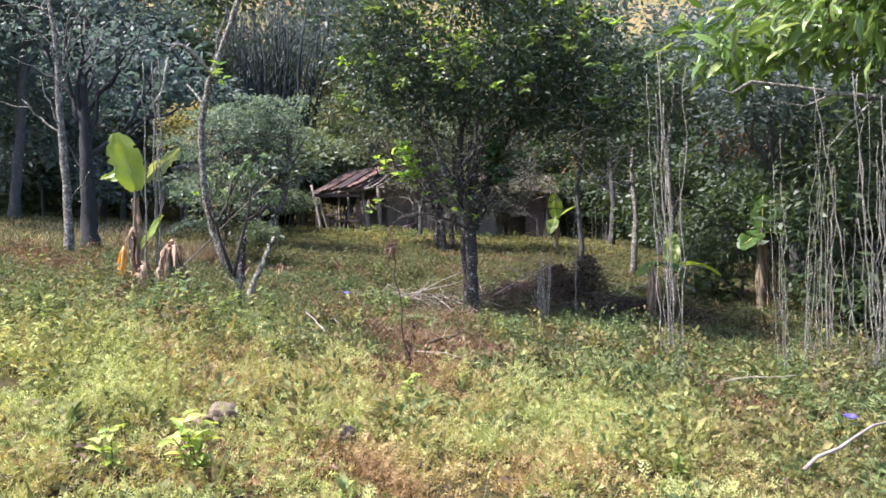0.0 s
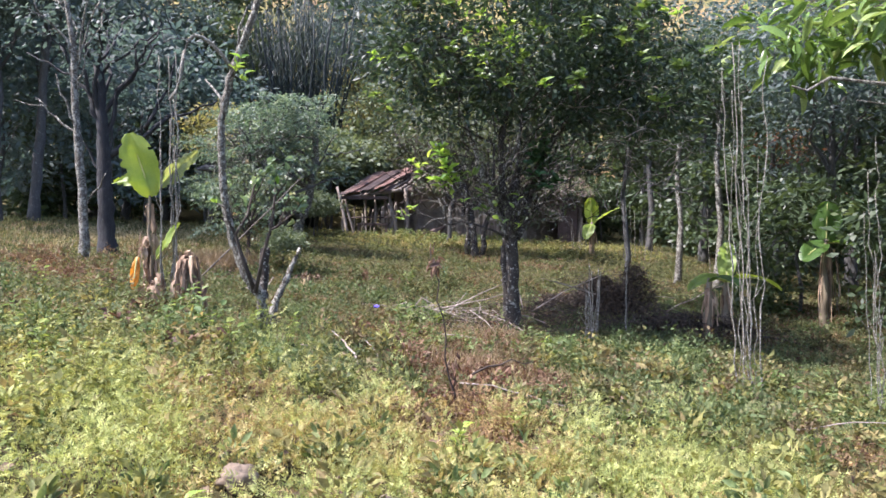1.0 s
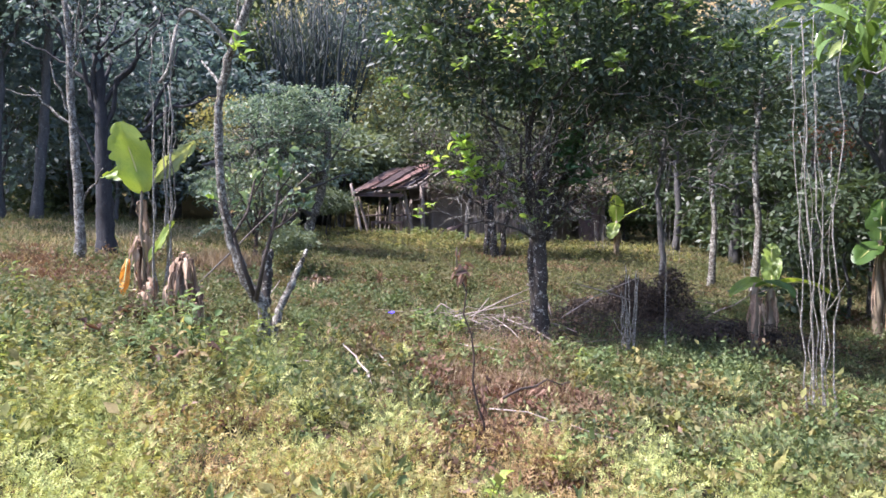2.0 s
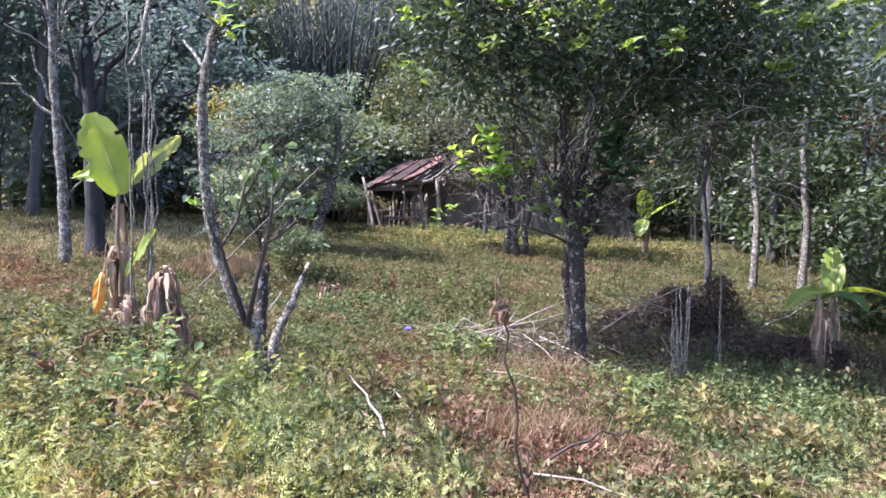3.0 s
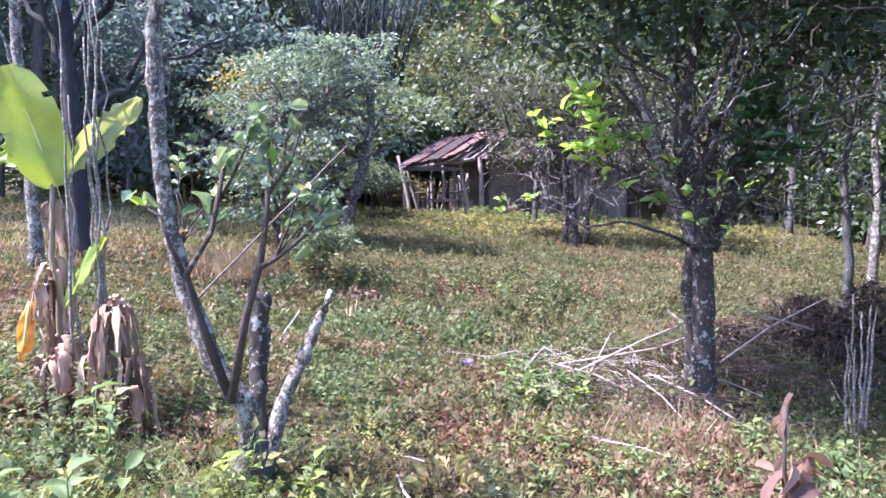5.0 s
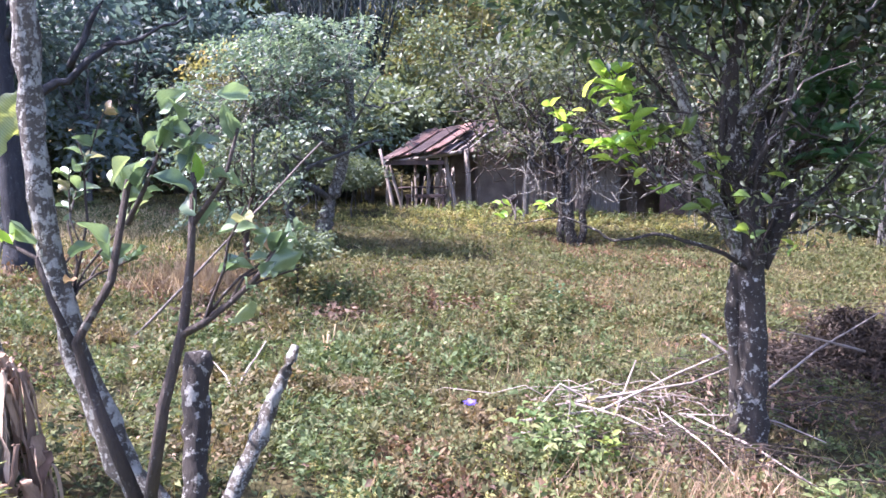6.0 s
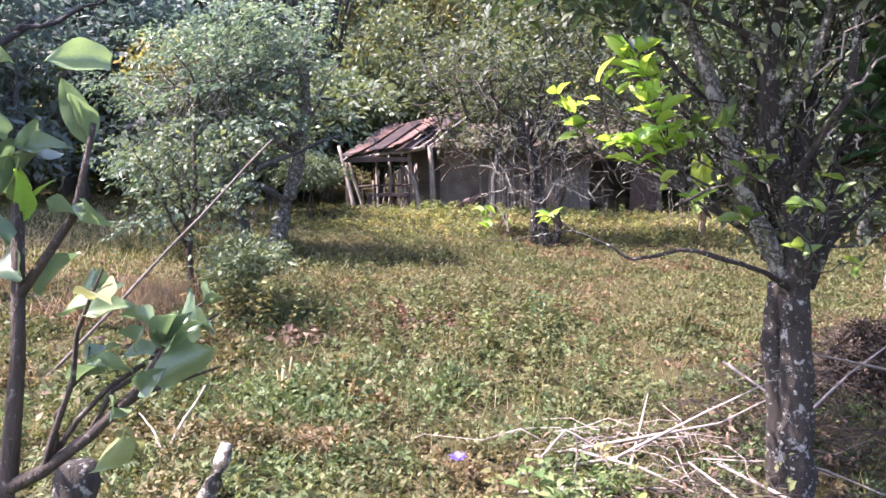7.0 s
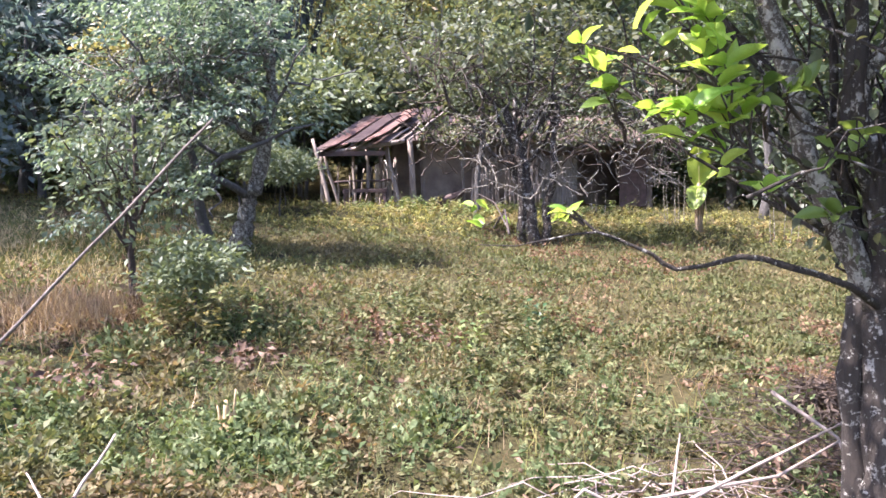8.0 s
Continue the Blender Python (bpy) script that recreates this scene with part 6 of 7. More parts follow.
for k in range(40):
    hi = k < 22
    p = (-0.45 + rng.uniform(-0.03, 0.05), 6.38 + rng.uniform(-0.04, 0.04), rng.uniform(1.26, 1.47)) if hi else (SX - 0.02 + rng.uniform(-0.03, 0.03), SY, rng.uniform(0.35, 0.62))
    put_leaf(DEAD, p, (rng.uniform(-0.5, 0.5), rng.uniform(-0.5, 0.5), rng.uniform(-1, 0.1 if hi else -0.5)), rng.uniform(0.05, 0.10), rng, st, tilt=1.5)
fallen = thing("fallen_branch", (0.0, 7.6, gz(0.0, 7.6)), "fallen twig with withered brown leaves", "branch", "fallen branches")
br = shape("branch_wood", *tube(bend((-0.15, 7.0, 0.36), (0.40, 7.6, 0.36), rng, 0.05, 0.03, 5), taper(0.010, 0.004, 6), 6), M_brown_twig, fallen)
for k in range(13):
    put_leaf(DEAD, (-0.15 + 0.042 * k, 7.02 + 0.046 * k, 0.36), (rng.uniform(-1, 1), rng.uniform(-1, 1), rng.uniform(-0.8, 0.2)), rng.uniform(0.05, 0.10), rng, br, tilt=1.0)
for a, b, r in (((-0.25, 6.9, 0.32), (0.58, 6.6, 0.20), 0.007), ((2.05, 4.2, 0.14), (2.85, 4.65, 0.30), 0.012), ((-1.06, 7.2, 0.30), (-1.55, 8.3, 0.52), 0.012), ((-0.93, 7.7, 0.24), (-1.2, 8.15, 0.46), 0.011),
                ((-2.1, 7.6, 0.42), (-1.6, 7.4, 0.52), 0.010), ((2.2, 6.3, 0.2), (2.9, 6.1, 0.25), 0.006), ((-2.95, 10.6, 0.55), (-2.85, 11.0, 0.85), 0.010), ((-2.95, 10.6, 0.62), (-3.2, 10.9, 0.72), 0.008),
                ((3.0, 12.9, 0.5), (4.4, 13.2, 0.75), 0.012), ((1.9, 13.2, 0.8), (3.1, 12.7, 0.45), 0.011), ((-0.6, 9.6, 0.3), (-0.1, 9.3, 0.3), 0.008), ((-1.7, 9.0, 0.35), (-1.0, 8.7, 0.32), 0.006)):
    ob = thing("fallen_branch", a, "bare fallen branch lying in the weeds", "branch", "fallen branches")
    shape("branch_wood", *tube(bend((a[0], a[1], min(a[2], gz(a[0], a[1]) + 0.1)), b, rng, 0.03, 0.02, 6), taper(r, r * 0.5, 7), 6, 0.1, rng), M_twig, ob)
pole = thing("leaning_pole", (-4.3, 11.3, gz(-4.3, 11.3)), "long dead pole leaning up into the feathery tree", "pole")
shape("pole_wood", *tube(bend((-4.22, 11.66, gz(-4.22, 11.66) - 0.05), (-2.69, 12.13, 2.30), rng, 0.0, 0.006, 9), taper(0.013, 0.008, 10), 7, 0.08, rng), M_post_dark, pole)

WITHERED = leaf_mesh("dead_leaf", fine_leaf(8, 2, 0.9, 0.55, 0.12), 0.30, M_dead_leaf)
for x, y, n, lab in ((-2.57, 6.85, 16, "withered banana leaves lying crumpled in the weeds"), (-3.3, 7.3, 9, "withered dark brown leaves in the weeds"), (-2.0, 7.75, 6, "withered dark brown leaves at the stump's foot"), (-3.55, 8.3, 10, "withered brown leaves in the weeds"), (-3.35, 8.75, 12, "withered banana leaves lying crumpled in the weeds")):
    dl = thing("dead_leaf_tuft", (x, y, gz(x, y)), lab, "dead leaves", "tufts of dead leaves")
    for k in range(n * 2):
        put_leaf(WITHERED, (x + rng.gauss(0, 0.13), y + rng.gauss(0, 0.10), gz(x, y) + rng.uniform(0.03, 0.22)), (rng.uniform(-1, 1), rng.uniform(-1, 1), rng.uniform(-0.7, 0.5)), rng.uniform(0.06, 0.13), rng, dl, "dead_leaf", 2.0)

# ---- stones, flowers and single weeds ----


def rock(x, y, s, seed, label):
    bm = bmesh.new()
    bmesh.ops.create_icosphere(bm, subdivisions=3, radius=s)
    for v in bm.verts:
        n = noise.noise(v.co * (2.2 / s) + Vector((seed, 0, 0))) + 0.5 * noise.noise(v.co * (5 / s) + Vector((0, seed, 0)))
        v.co *= 1 + 0.55 * n
        v.co.z *= 0.8
        v.co += Vector((x, y, gz(x, y) + s * 0.6))
    me = bpy.data.meshes.new("rock")
    bm.to_mesh(me)
    bm.free()
    me.materials.append(M_rock)
    me.polygons.foreach_set("use_smooth", [True] * len(me.polygons))
    tagged(new("rock", me), label, "rock", "rocks")


rock(-1.3, 4.36, 0.085, 3, "grey stone half sunk in the weeds")
rock(-0.57, 4.28, 0.06, 7, "small pale stone in the weeds")
rock(-0.45, 4.34, 0.04, 9, "small pale stone in the weeds")
WEED = leaf_mesh("leaf", LEAF_FINE, 0.5, M_bright_weed)
WEED3 = leaf_mesh("leaf", LEAF_FINE, 0.5, M_dark_leaf)
WEED2 = leaf_mesh("leaf", LEAF_FINE, 0.55, M_weed_leaf)
SEEDLING = leaf_mesh("leaf", LEAF_FINE, 0.46, M_seedling)


def weed(x, y, h, n, size, me, seed, label):
    rg = random.Random(seed)
    z = gz(x, y)
    w = thing("weed_plant", (x, y, z), label, "weed", "single leafy weeds")
    for s in range(max(1, n // 9)):
        e = Vector((x + rg.uniform(-0.35, 0.35) * h, y + rg.uniform(-0.35, 0.35) * h, z + h * rg.uniform(0.7, 1.0)))
        way = bend((x, y, z - 0.03), e, rg, 0, 0.04, 4)
        st = shape("stem", *tube(way, taper(0.006, 0.003, 5), 5), M_weed, w)
        for k in range(9):
            t = 0.25 + 0.75 * k / 8
            i = min(int(t * 4), 3)
            p = way[i].lerp(way[i + 1], t * 4 - i)
            a = k * 2.4 + rg.random()
            put_leaf(me, p, (math.cos(a), math.sin(a), rg.uniform(0.1, 0.8)), size * rg.uniform(0.45, 0.9), rg, st)
    return w


for k, (x, y, h, n, s, me, lab) in enumerate((
        (-1.18, 3.55, 0.30, 36, 0.14, SEEDLING, "bright yellow-green upright seedling in the weeds"), (-1.53, 3.42, 0.22, 27, 0.10, SEEDLING, "bright yellow-green upright seedling in the weeds"), (-0.28, 5.2, 0.26, 27, 0.09, SEEDLING, "bright yellow-green seedling in the weeds"),
        (0.15, 5.9, 0.2, 18, 0.08, WEED, "bright green low weed in the rough grass"), (-2.75, 6.9, 0.45, 36, 0.11, WEED2, "bushy green weed beside the stump"), (-2.2, 6.9, 0.42, 36, 0.10, WEED, "bushy light green weed in the rough grass"),
        (-2.5, 7.3, 0.45, 36, 0.12, WEED2, "bushy green weed beside the stump"), (-2.85, 8.0, 0.5, 27, 0.15, WEED2, "tall broad-leaved weed beside the banana stump"), (-2.15, 7.85, 0.4, 36, 0.11, WEED, "light green weed at the stump's foot"),
        (-1.95, 8.0, 0.35, 27, 0.10, WEED, "light green weed at the stump's foot"), (-1.01, 10.35, 0.35, 36, 0.12, WEED2, "leafy green weed in the rough grass"), (-1.6, 7.6, 0.25, 18, 0.09, WEED2, "leafy green weed in the rough grass"),
        (-1.22, 13.65, 0.4, 27, 0.12, WEED2, "tall leafy weed in the grass"), (-0.65, 14.05, 0.42, 36, 0.09, WEED3, "tall dark green weed in the grass"), (-4.6, 8.4, 0.45, 18, 0.10, WEED, "tall thin weed in the rough grass"),
        (-3.9, 6.6, 0.4, 27, 0.10, WEED2, "leafy green weed in the rough grass"), (-3.2, 6.0, 0.45, 27, 0.09, WEED, "feathery light green weed in the rough grass"), (1.0, 9.7, 0.22, 27, 0.10, WEED2, "leafy green weed under the citrus tree"),
        (0.75, 9.4, 0.2, 27, 0.10, WEED, "leafy green weed under the citrus tree"), (1.8, 9.2, 0.22, 27, 0.10, WEED2, "leafy green weed in the rough grass"), (2.4, 10.0, 0.2, 27, 0.10, WEED2, "leafy green weed in the rough grass"),
        (-0.48, 3.25, 0.18, 27, 0.08, SEEDLING, "bright yellow-green seedling in the weeds"), (1.3, 4.1, 0.18, 18, 0.08, WEED, "bright green low weed in the rough grass"), (-0.5, 10.3, 0.25, 18, 0.10, WEED, "bright green low weed in the rough grass"),
        (0.55, 9.9, 0.25, 18, 0.11, WEED2, "leafy green weed in the rough grass"), (2.9, 8.3, 0.25, 18, 0.09, WEED2, "leafy green weed in the rough grass"))):
    weed(x, y, h, n, s, me, 400 + k, lab)
PETAL = leaf_mesh("petal", LEAF9, 0.8, M_flower)
for x, y, h in ((-1.40, 10.8, 0.16), (2.75, 5.0, 0.22)):
    z = gz(x, y)
    fl = thing("flower", (x, y, z), "violet-blue flower standing in the weeds", "flower", "violet flowers")
    shape("stem", *tube([(x, y, z - 0.02), (x + 0.01, y, z + h * 0.5), (x, y, z + h)], [0.003, 0.003, 0.002], 5), M_weed, fl)
    for k in range(7):
        a = k * 2 * math.pi / 7
        put_leaf(PETAL, (x, y, z + h), (math.cos(a), math.sin(a) - 0.3, 0.75), 0.056, rng, fl, "petal", 0.2)

# a broken dry stalk standing in the weeds
BX, BY = -2.57, 11.7
BZ = gz(BX, BY)
stalk = thing("broken_stalk", (BX, BY, BZ), "short splintered straw-coloured dead stalk", "dead stalk")
for k, (dx, dy, h, r) in enumerate(((0, 0, 0.25, 0.030), (0.035, 0.01, 0.31, 0.012), (-0.03, 0.0, 0.22, 0.014), (0.015, -0.02, 0.18, 0.020))):
    shape("splinter", *gnarled([(BX + dx * 0.4, BY + dy, BZ - 0.05), (BX + dx, BY + dy, BZ + h * 0.5), (BX + dx * 1.6, BY, BZ + h)], [r, r * 0.85, r * 0.3], 3, 160 + k, 0.2), M_straw, stalk)

# ---- ground cover ----


def patch_points(n, y0, y1, rs, power=1.0):
    """Random places over the clearing, which widens away from the walk's start."""
    y = y0 + (y1 - y0) * rs.uniform(0, 1, n) ** power
    half = 1.4 + 0.54 * y
    x = -0.3 + rs.uniform(-1, 1, n) * half
    return x, y


def patchy(x, y, s, seed):
    return 0.5 + 0.25 * (np.sin(s * x + seed) * np.cos(s * 1.3 * y + seed * 2) + np.sin(s * 2.3 * y - s * x + seed * 3) + 0.7 * np.sin(s * 3.1 * x + s * 2.7 * y))


def herbs(name, n, per, y0, y1, size, tall, seed, mat, label, width=0.3):
    rs = np.random.RandomState(seed)
    x, y = patch_points(n, y0, y1, rs)
    keep = rs.uniform(0, 1, n) < (0.35 + 0.9 * patchy(x, y, 1.6, seed)) * (0.45 + 1.0 * patchy(x, y, 5.0, 9))
    keep &= (np.hypot(x - CX, y - CY) > 0.34) & (np.hypot(x + 1.3, y - 4.3) > 0.11) & (np.hypot(x + 0.55, y - 4.22) > 0.11)
    x, y = x[keep], y[keep]
    n = len(x)
    h = tall * rs.uniform(0.3, 1.0, n) * (0.3 + 1.3 * patchy(x, y, 1.3, 4) ** 2) * (0.35 + 2.2 * patchy(x, y, 5.0, 9) ** 2)
    c = np.stack([x, y, ground_z(x, y)], axis=1)
    pos = np.repeat(c, per, axis=0)
    hh = np.repeat(h, per)
    up = rs.uniform(0.1, 1.0, len(pos))
    pos = pos + np.stack([rs.normal(size=len(pos)) * 0.045, rs.normal(size=len(pos)) * 0.045, up * hh], axis=1)
    a = rs.uniform(0, 2 * np.pi, len(pos))
    ways = np.stack([np.cos(a), np.sin(a), rs.uniform(-0.1, 2.2, len(pos))], axis=1)
    return tagged(leaf_cloud(name, pos, ways, size * rs.uniform(0.5, 1.5, len(pos)), width, mat, None, LEAF4, rs=rs, up=0.35), label, "weeds", kind="stuff")


def blades(name, n, y0, y1, size, seed, mat, label, width=0.035):
    rs = np.random.RandomState(seed)
    x, y = patch_points(n, y0, y1, rs)
    keep = rs.uniform(0, 1, n) < 0.3 + 0.8 * patchy(x, y, 0.9, seed)
    keep &= (np.hypot(x - CX, y - CY) > 0.34) & (np.hypot(x + 1.3, y - 4.3) > 0.11) & (np.hypot(x + 0.55, y - 4.22) > 0.11)
    x, y = x[keep], y[keep]
    pos = np.stack([x, y, ground_z(x, y) - 0.01], axis=1)
    ways = np.stack([rs.normal(size=len(x)) * 0.5, rs.normal(size=len(x)) * 0.5, np.ones(len(x))], axis=1)
    return tagged(leaf_cloud(name, pos, ways, size * rs.uniform(0.4, 1.3, len(x)), width, mat, None, BLADE, rs=rs, up=0.1), label, "grass", kind="stuff")


def clumps(name, n, per, span, size, tall, seed, mat, label, width, form=LEAF4, wide=(0.06, 0.2)):
    """Small domed plants standing close together, with gaps between them."""
    rs = np.random.RandomState(seed)
    x, y = patch_points(n, span[0], span[1], rs) if len(span) == 2 else (rs.uniform(span[0], span[1], n), rs.uniform(span[2], span[3], n))
    keep = rs.uniform(0, 1, n) < 0.15 + 1.1 * patchy(x, y, 1.1, seed)
    keep &= (np.hypot(x - CX, y - CY) > 0.34) & (np.hypot(x + 1.3, y - 4.3) > 0.11) & (np.hypot(x + 0.55, y - 4.22) > 0.11)
    x, y = x[keep], y[keep]
    r = rs.uniform(wide[0], wide[1], len(x))
    h = tall * rs.uniform(0.25, 1.0, len(x)) * (0.4 + 1.0 * patchy(x, y, 1.9, seed + 2))
    k = len(x) * per
    x, y, r, h = (np.repeat(v, per) for v in (x, y, r, h))
    a, q = rs.uniform(0, 2 * np.pi, k), np.sqrt(rs.uniform(0, 1, k))
    px, py = x + np.cos(a) * q * r, y + np.sin(a) * q * r
    pos = np.stack([px, py, ground_z(px, py) + h * (1 - 0.8 * q ** 2) * rs.uniform(0.15, 1.0, k)], axis=1)
    ways = np.stack([np.cos(a) * (0.25 + q), np.sin(a) * (0.25 + q), rs.uniform(0.1, 1.2, k)], axis=1) + rs.normal(size=(k, 3)) * 0.25
    return tagged(leaf_cloud(name, pos, ways, size * rs.uniform(0.55, 1.3, k), width, mat, None, form, rs=rs, up=0.45), label, "weeds", kind="stuff")


def lattice(x, y, cell, seed):
    """Smooth random field of a given patch size, 0 to 1."""
    u, v = x / cell + 31.7 * seed, y / cell - 17.3 * seed
    i, j = np.floor(u), np.floor(v)
    f, g = u - i, v - j
    f, g = f * f * (3 - 2 * f), g * g * (3 - 2 * g)

    def corner(p, q):
        h = np.sin(p * 127.1 + q * 311.7 + seed * 74.7) * 43758.5453
        return h - np.floor(h)
    return (corner(i, j) * (1 - f) + corner(i + 1, j) * f) * (1 - g) + (corner(i, j + 1) * (1 - f) + corner(i + 1, j + 1) * f) * g


def patches(x, y, cell, seed):
    return 0.55 * lattice(x, y, cell, seed) + 0.28 * lattice(x, y, cell / 2.2, seed + 5) + 0.17 * lattice(x, y, cell / 4.7, seed + 9)


# where the cover is dry and reddish (+) or lush and green (-): x, y, half sizes, amount
DRY_SPOTS = [(-1.2, 9.6, 0.9, 0.8, 0.35), (0.1, 9.6, 0.8, 0.9, 0.4), (0.0, 7.9, 0.8, 0.6, 0.4), (0.6, 4.0, 0.9, 0.4, 0.22), (-0.5, 4.0, 0.6, 0.4, 0.18), (-1.8, 3.3, 0.6, 0.35, 0.35),
             (2.0, 6.0, 0.9, 0.8, 0.2), (-4.2, 13.6, 0.9, 0.8, 0.5), (-1.8, 14.2, 0.5, 0.4, 0.4), (-6.5, 11.5, 1.6, 1.2, 0.4), (2.2, 16.0, 2.0, 1.6, 0.15), (-0.4, 12.3, 1.4, 0.7, 0.15),
             (2.1, 9.3, 1.0, 0.9, -0.5), (-2.4, 7.0, 0.9, 0.9, -0.4), (-3.6, 5.0, 1.2, 1.0, -0.3), (-2.9, 11.4, 0.9, 0.7, -0.35), (3.4, 7.4, 1.2, 1.6, -0.35), (-1.6, 12.6, 0.8, 0.5, -0.25)]


def dryness(x, y):
    d = patches(x, y, 1.5, 3) + 0.35 * (patches(x, y, 0.5, 8) - 0.5)
    for cx, cy, rx, ry, k in DRY_SPOTS:
        d = d + k * np.exp(-((x - cx) / rx) ** 2 - ((y - cy) / ry) ** 2)
    return d


def carpet(span, n, per, size, tall, seed, kinds, name, form=LEAF4, width=0.45, wide=(0.03, 0.10), steep=0.6, band=None, side=None, beyond=None):
    """Low plants standing in uneven clumps with bare gaps; the dry ones and the green ones are meshes of their own. kinds: (from, to, material, label) by dryness."""
    rs = np.random.RandomState(seed)
    x, y = patch_points(n, span[0], span[1], rs)
    if band:
        y = y + band * (patches(x, y, 1.4, seed) - 0.5)
    clump = patches(x, y, 0.42, 21)
    if side is not None:
        clump = np.where(x + 0.8 * (patches(x, y, 0.9, 4) - 0.5) < side, clump, -1.0)
    if beyond is not None:
        clump = np.where(x + 1.2 * (patches(x, y, 0.9, 4) - 0.5) > beyond, clump, -1.0)
    keep = (clump > 0) & (rs.uniform(0, 1, n) < np.clip((clump - 0.27) * 4.0, 0.22, 1.0))
    keep &= (np.hypot(x - CX, y - CY) > 0.30) & (np.hypot(x + 1.3, y - 4.3) > 0.11) & (np.hypot(x + 0.55, y - 4.22) > 0.11)
    x, y, clump = x[keep], y[keep], clump[keep]
    d = dryness(x, y) + rs.normal(size=len(x)) * 0.09
    high = tall * rs.uniform(0.35, 1.0, len(x)) * np.clip(0.25 + 3.2 * (clump - 0.32), 0.2, 2.0) * np.clip(1.35 - 0.75 * d, 0.35, 1.4)
    r = rs.uniform(wide[0], wide[1], len(x))
    made = []
    for lo, hi, mat, label in kinds:
        m = (d >= lo) & (d < hi)
        if not m.any():
            continue
        px, py, pr, ph = (np.repeat(v[m], per) for v in (x, y, r, high))
        k = len(px)
        a, q = rs.uniform(0, 2 * np.pi, k), np.sqrt(rs.uniform(0, 1, k))
        px, py = px + np.cos(a) * q * pr, py + np.sin(a) * q * pr
        pos = np.stack([px, py, ground_z(px, py) + ph * (1 - 0.6 * q ** 2) * rs.uniform(0.1, 1.0, k)], axis=1)
        ways = np.stack([np.cos(a) * (0.3 + q), np.sin(a) * (0.3 + q), rs.uniform(-0.1, 1.0, k) * steep * 2], axis=1) + rs.normal(size=(k, 3)) * 0.3
        made.append(tagged(leaf_cloud(name, pos, ways, size * rs.uniform(0.5, 1.4, k), width, mat, None, form, rs=rs, up=0.45), label, "weeds", kind="stuff"))
    return made


# sun and shade are in the leaf colours: paled near, darkened on the slope
NEAR = [(-1, 0.74, M_herb_sun, "low yellow-green weeds covering the clearing, paled for full sun"), (0.74, 9, M_straw_sun, "dry straw-brown and reddish weeds, paled for full sun")]
SLOPE = [(-1, 0.50, M_creep, "green creeping weeds on the slope"), (0.50, 0.69, M_herb_shade, "olive weeds on the slope, darkened for tree shade"), (0.69, 9, M_straw_shade, "withered brown weeds on the slope, darkened for tree shade")]
EDGE = [(-1, 0.40, M_weed, "green weeds at the sunny edge of the clearing"), (0.40, 0.66, M_edge, "olive-yellow weeds at the sunny edge of the clearing"), (0.66, 9, M_straw_sun, "dry straw-brown and reddish weeds, paled for full sun")]
GREEN = [(-1, 0.56, M_weed, "green broad-leaved weeds in small clumps")]
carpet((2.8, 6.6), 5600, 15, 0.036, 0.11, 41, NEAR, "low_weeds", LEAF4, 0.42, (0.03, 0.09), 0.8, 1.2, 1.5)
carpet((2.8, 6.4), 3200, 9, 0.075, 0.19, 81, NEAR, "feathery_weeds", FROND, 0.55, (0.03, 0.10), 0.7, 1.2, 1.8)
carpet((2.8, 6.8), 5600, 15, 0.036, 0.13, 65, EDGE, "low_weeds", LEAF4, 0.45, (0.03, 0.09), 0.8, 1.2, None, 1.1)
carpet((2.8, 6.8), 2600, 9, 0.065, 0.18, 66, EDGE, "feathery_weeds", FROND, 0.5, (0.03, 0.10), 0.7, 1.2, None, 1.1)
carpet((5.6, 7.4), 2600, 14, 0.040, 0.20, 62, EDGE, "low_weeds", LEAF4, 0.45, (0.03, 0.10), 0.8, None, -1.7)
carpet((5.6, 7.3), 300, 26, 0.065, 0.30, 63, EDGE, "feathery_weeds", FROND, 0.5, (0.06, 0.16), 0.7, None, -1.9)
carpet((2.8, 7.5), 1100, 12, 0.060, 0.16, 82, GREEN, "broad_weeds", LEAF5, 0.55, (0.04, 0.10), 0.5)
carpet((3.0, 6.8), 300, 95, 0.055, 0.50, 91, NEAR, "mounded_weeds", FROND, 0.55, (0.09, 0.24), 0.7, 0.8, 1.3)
carpet((3.2, 8.4), 150, 60, 0.070, 0.42, 97, [(-1, 0.62, M_edge, "mounds of olive weeds among the pale ones")], "mounded_weeds", LEAF5, 0.5, (0.10, 0.22), 0.7)
carpet((3.2, 8.0), 110, 34, 0.062, 0.40, 98, [(-1, 0.8, M_weed, "taller pale leafy weeds standing out of the cover")], "tall_weeds", LEAF9, 0.40, (0.05, 0.12), 0.9)
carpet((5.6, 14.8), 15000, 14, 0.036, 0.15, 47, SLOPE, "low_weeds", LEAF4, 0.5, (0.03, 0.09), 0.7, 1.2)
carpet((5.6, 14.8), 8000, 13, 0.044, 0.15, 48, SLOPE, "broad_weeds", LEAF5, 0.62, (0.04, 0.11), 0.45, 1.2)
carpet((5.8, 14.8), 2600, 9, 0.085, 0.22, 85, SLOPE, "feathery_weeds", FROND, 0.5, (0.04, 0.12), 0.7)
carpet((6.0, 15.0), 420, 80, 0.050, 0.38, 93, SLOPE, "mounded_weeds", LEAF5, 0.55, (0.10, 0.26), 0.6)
clumps("mounded_weeds", 60, 60, (-3.0, -1.5, 7.2, 8.15), 0.065, 0.5, 94, M_weed, "green weeds grown up round the cut-back tree's foot", 0.5, FROND, (0.08, 0.2))
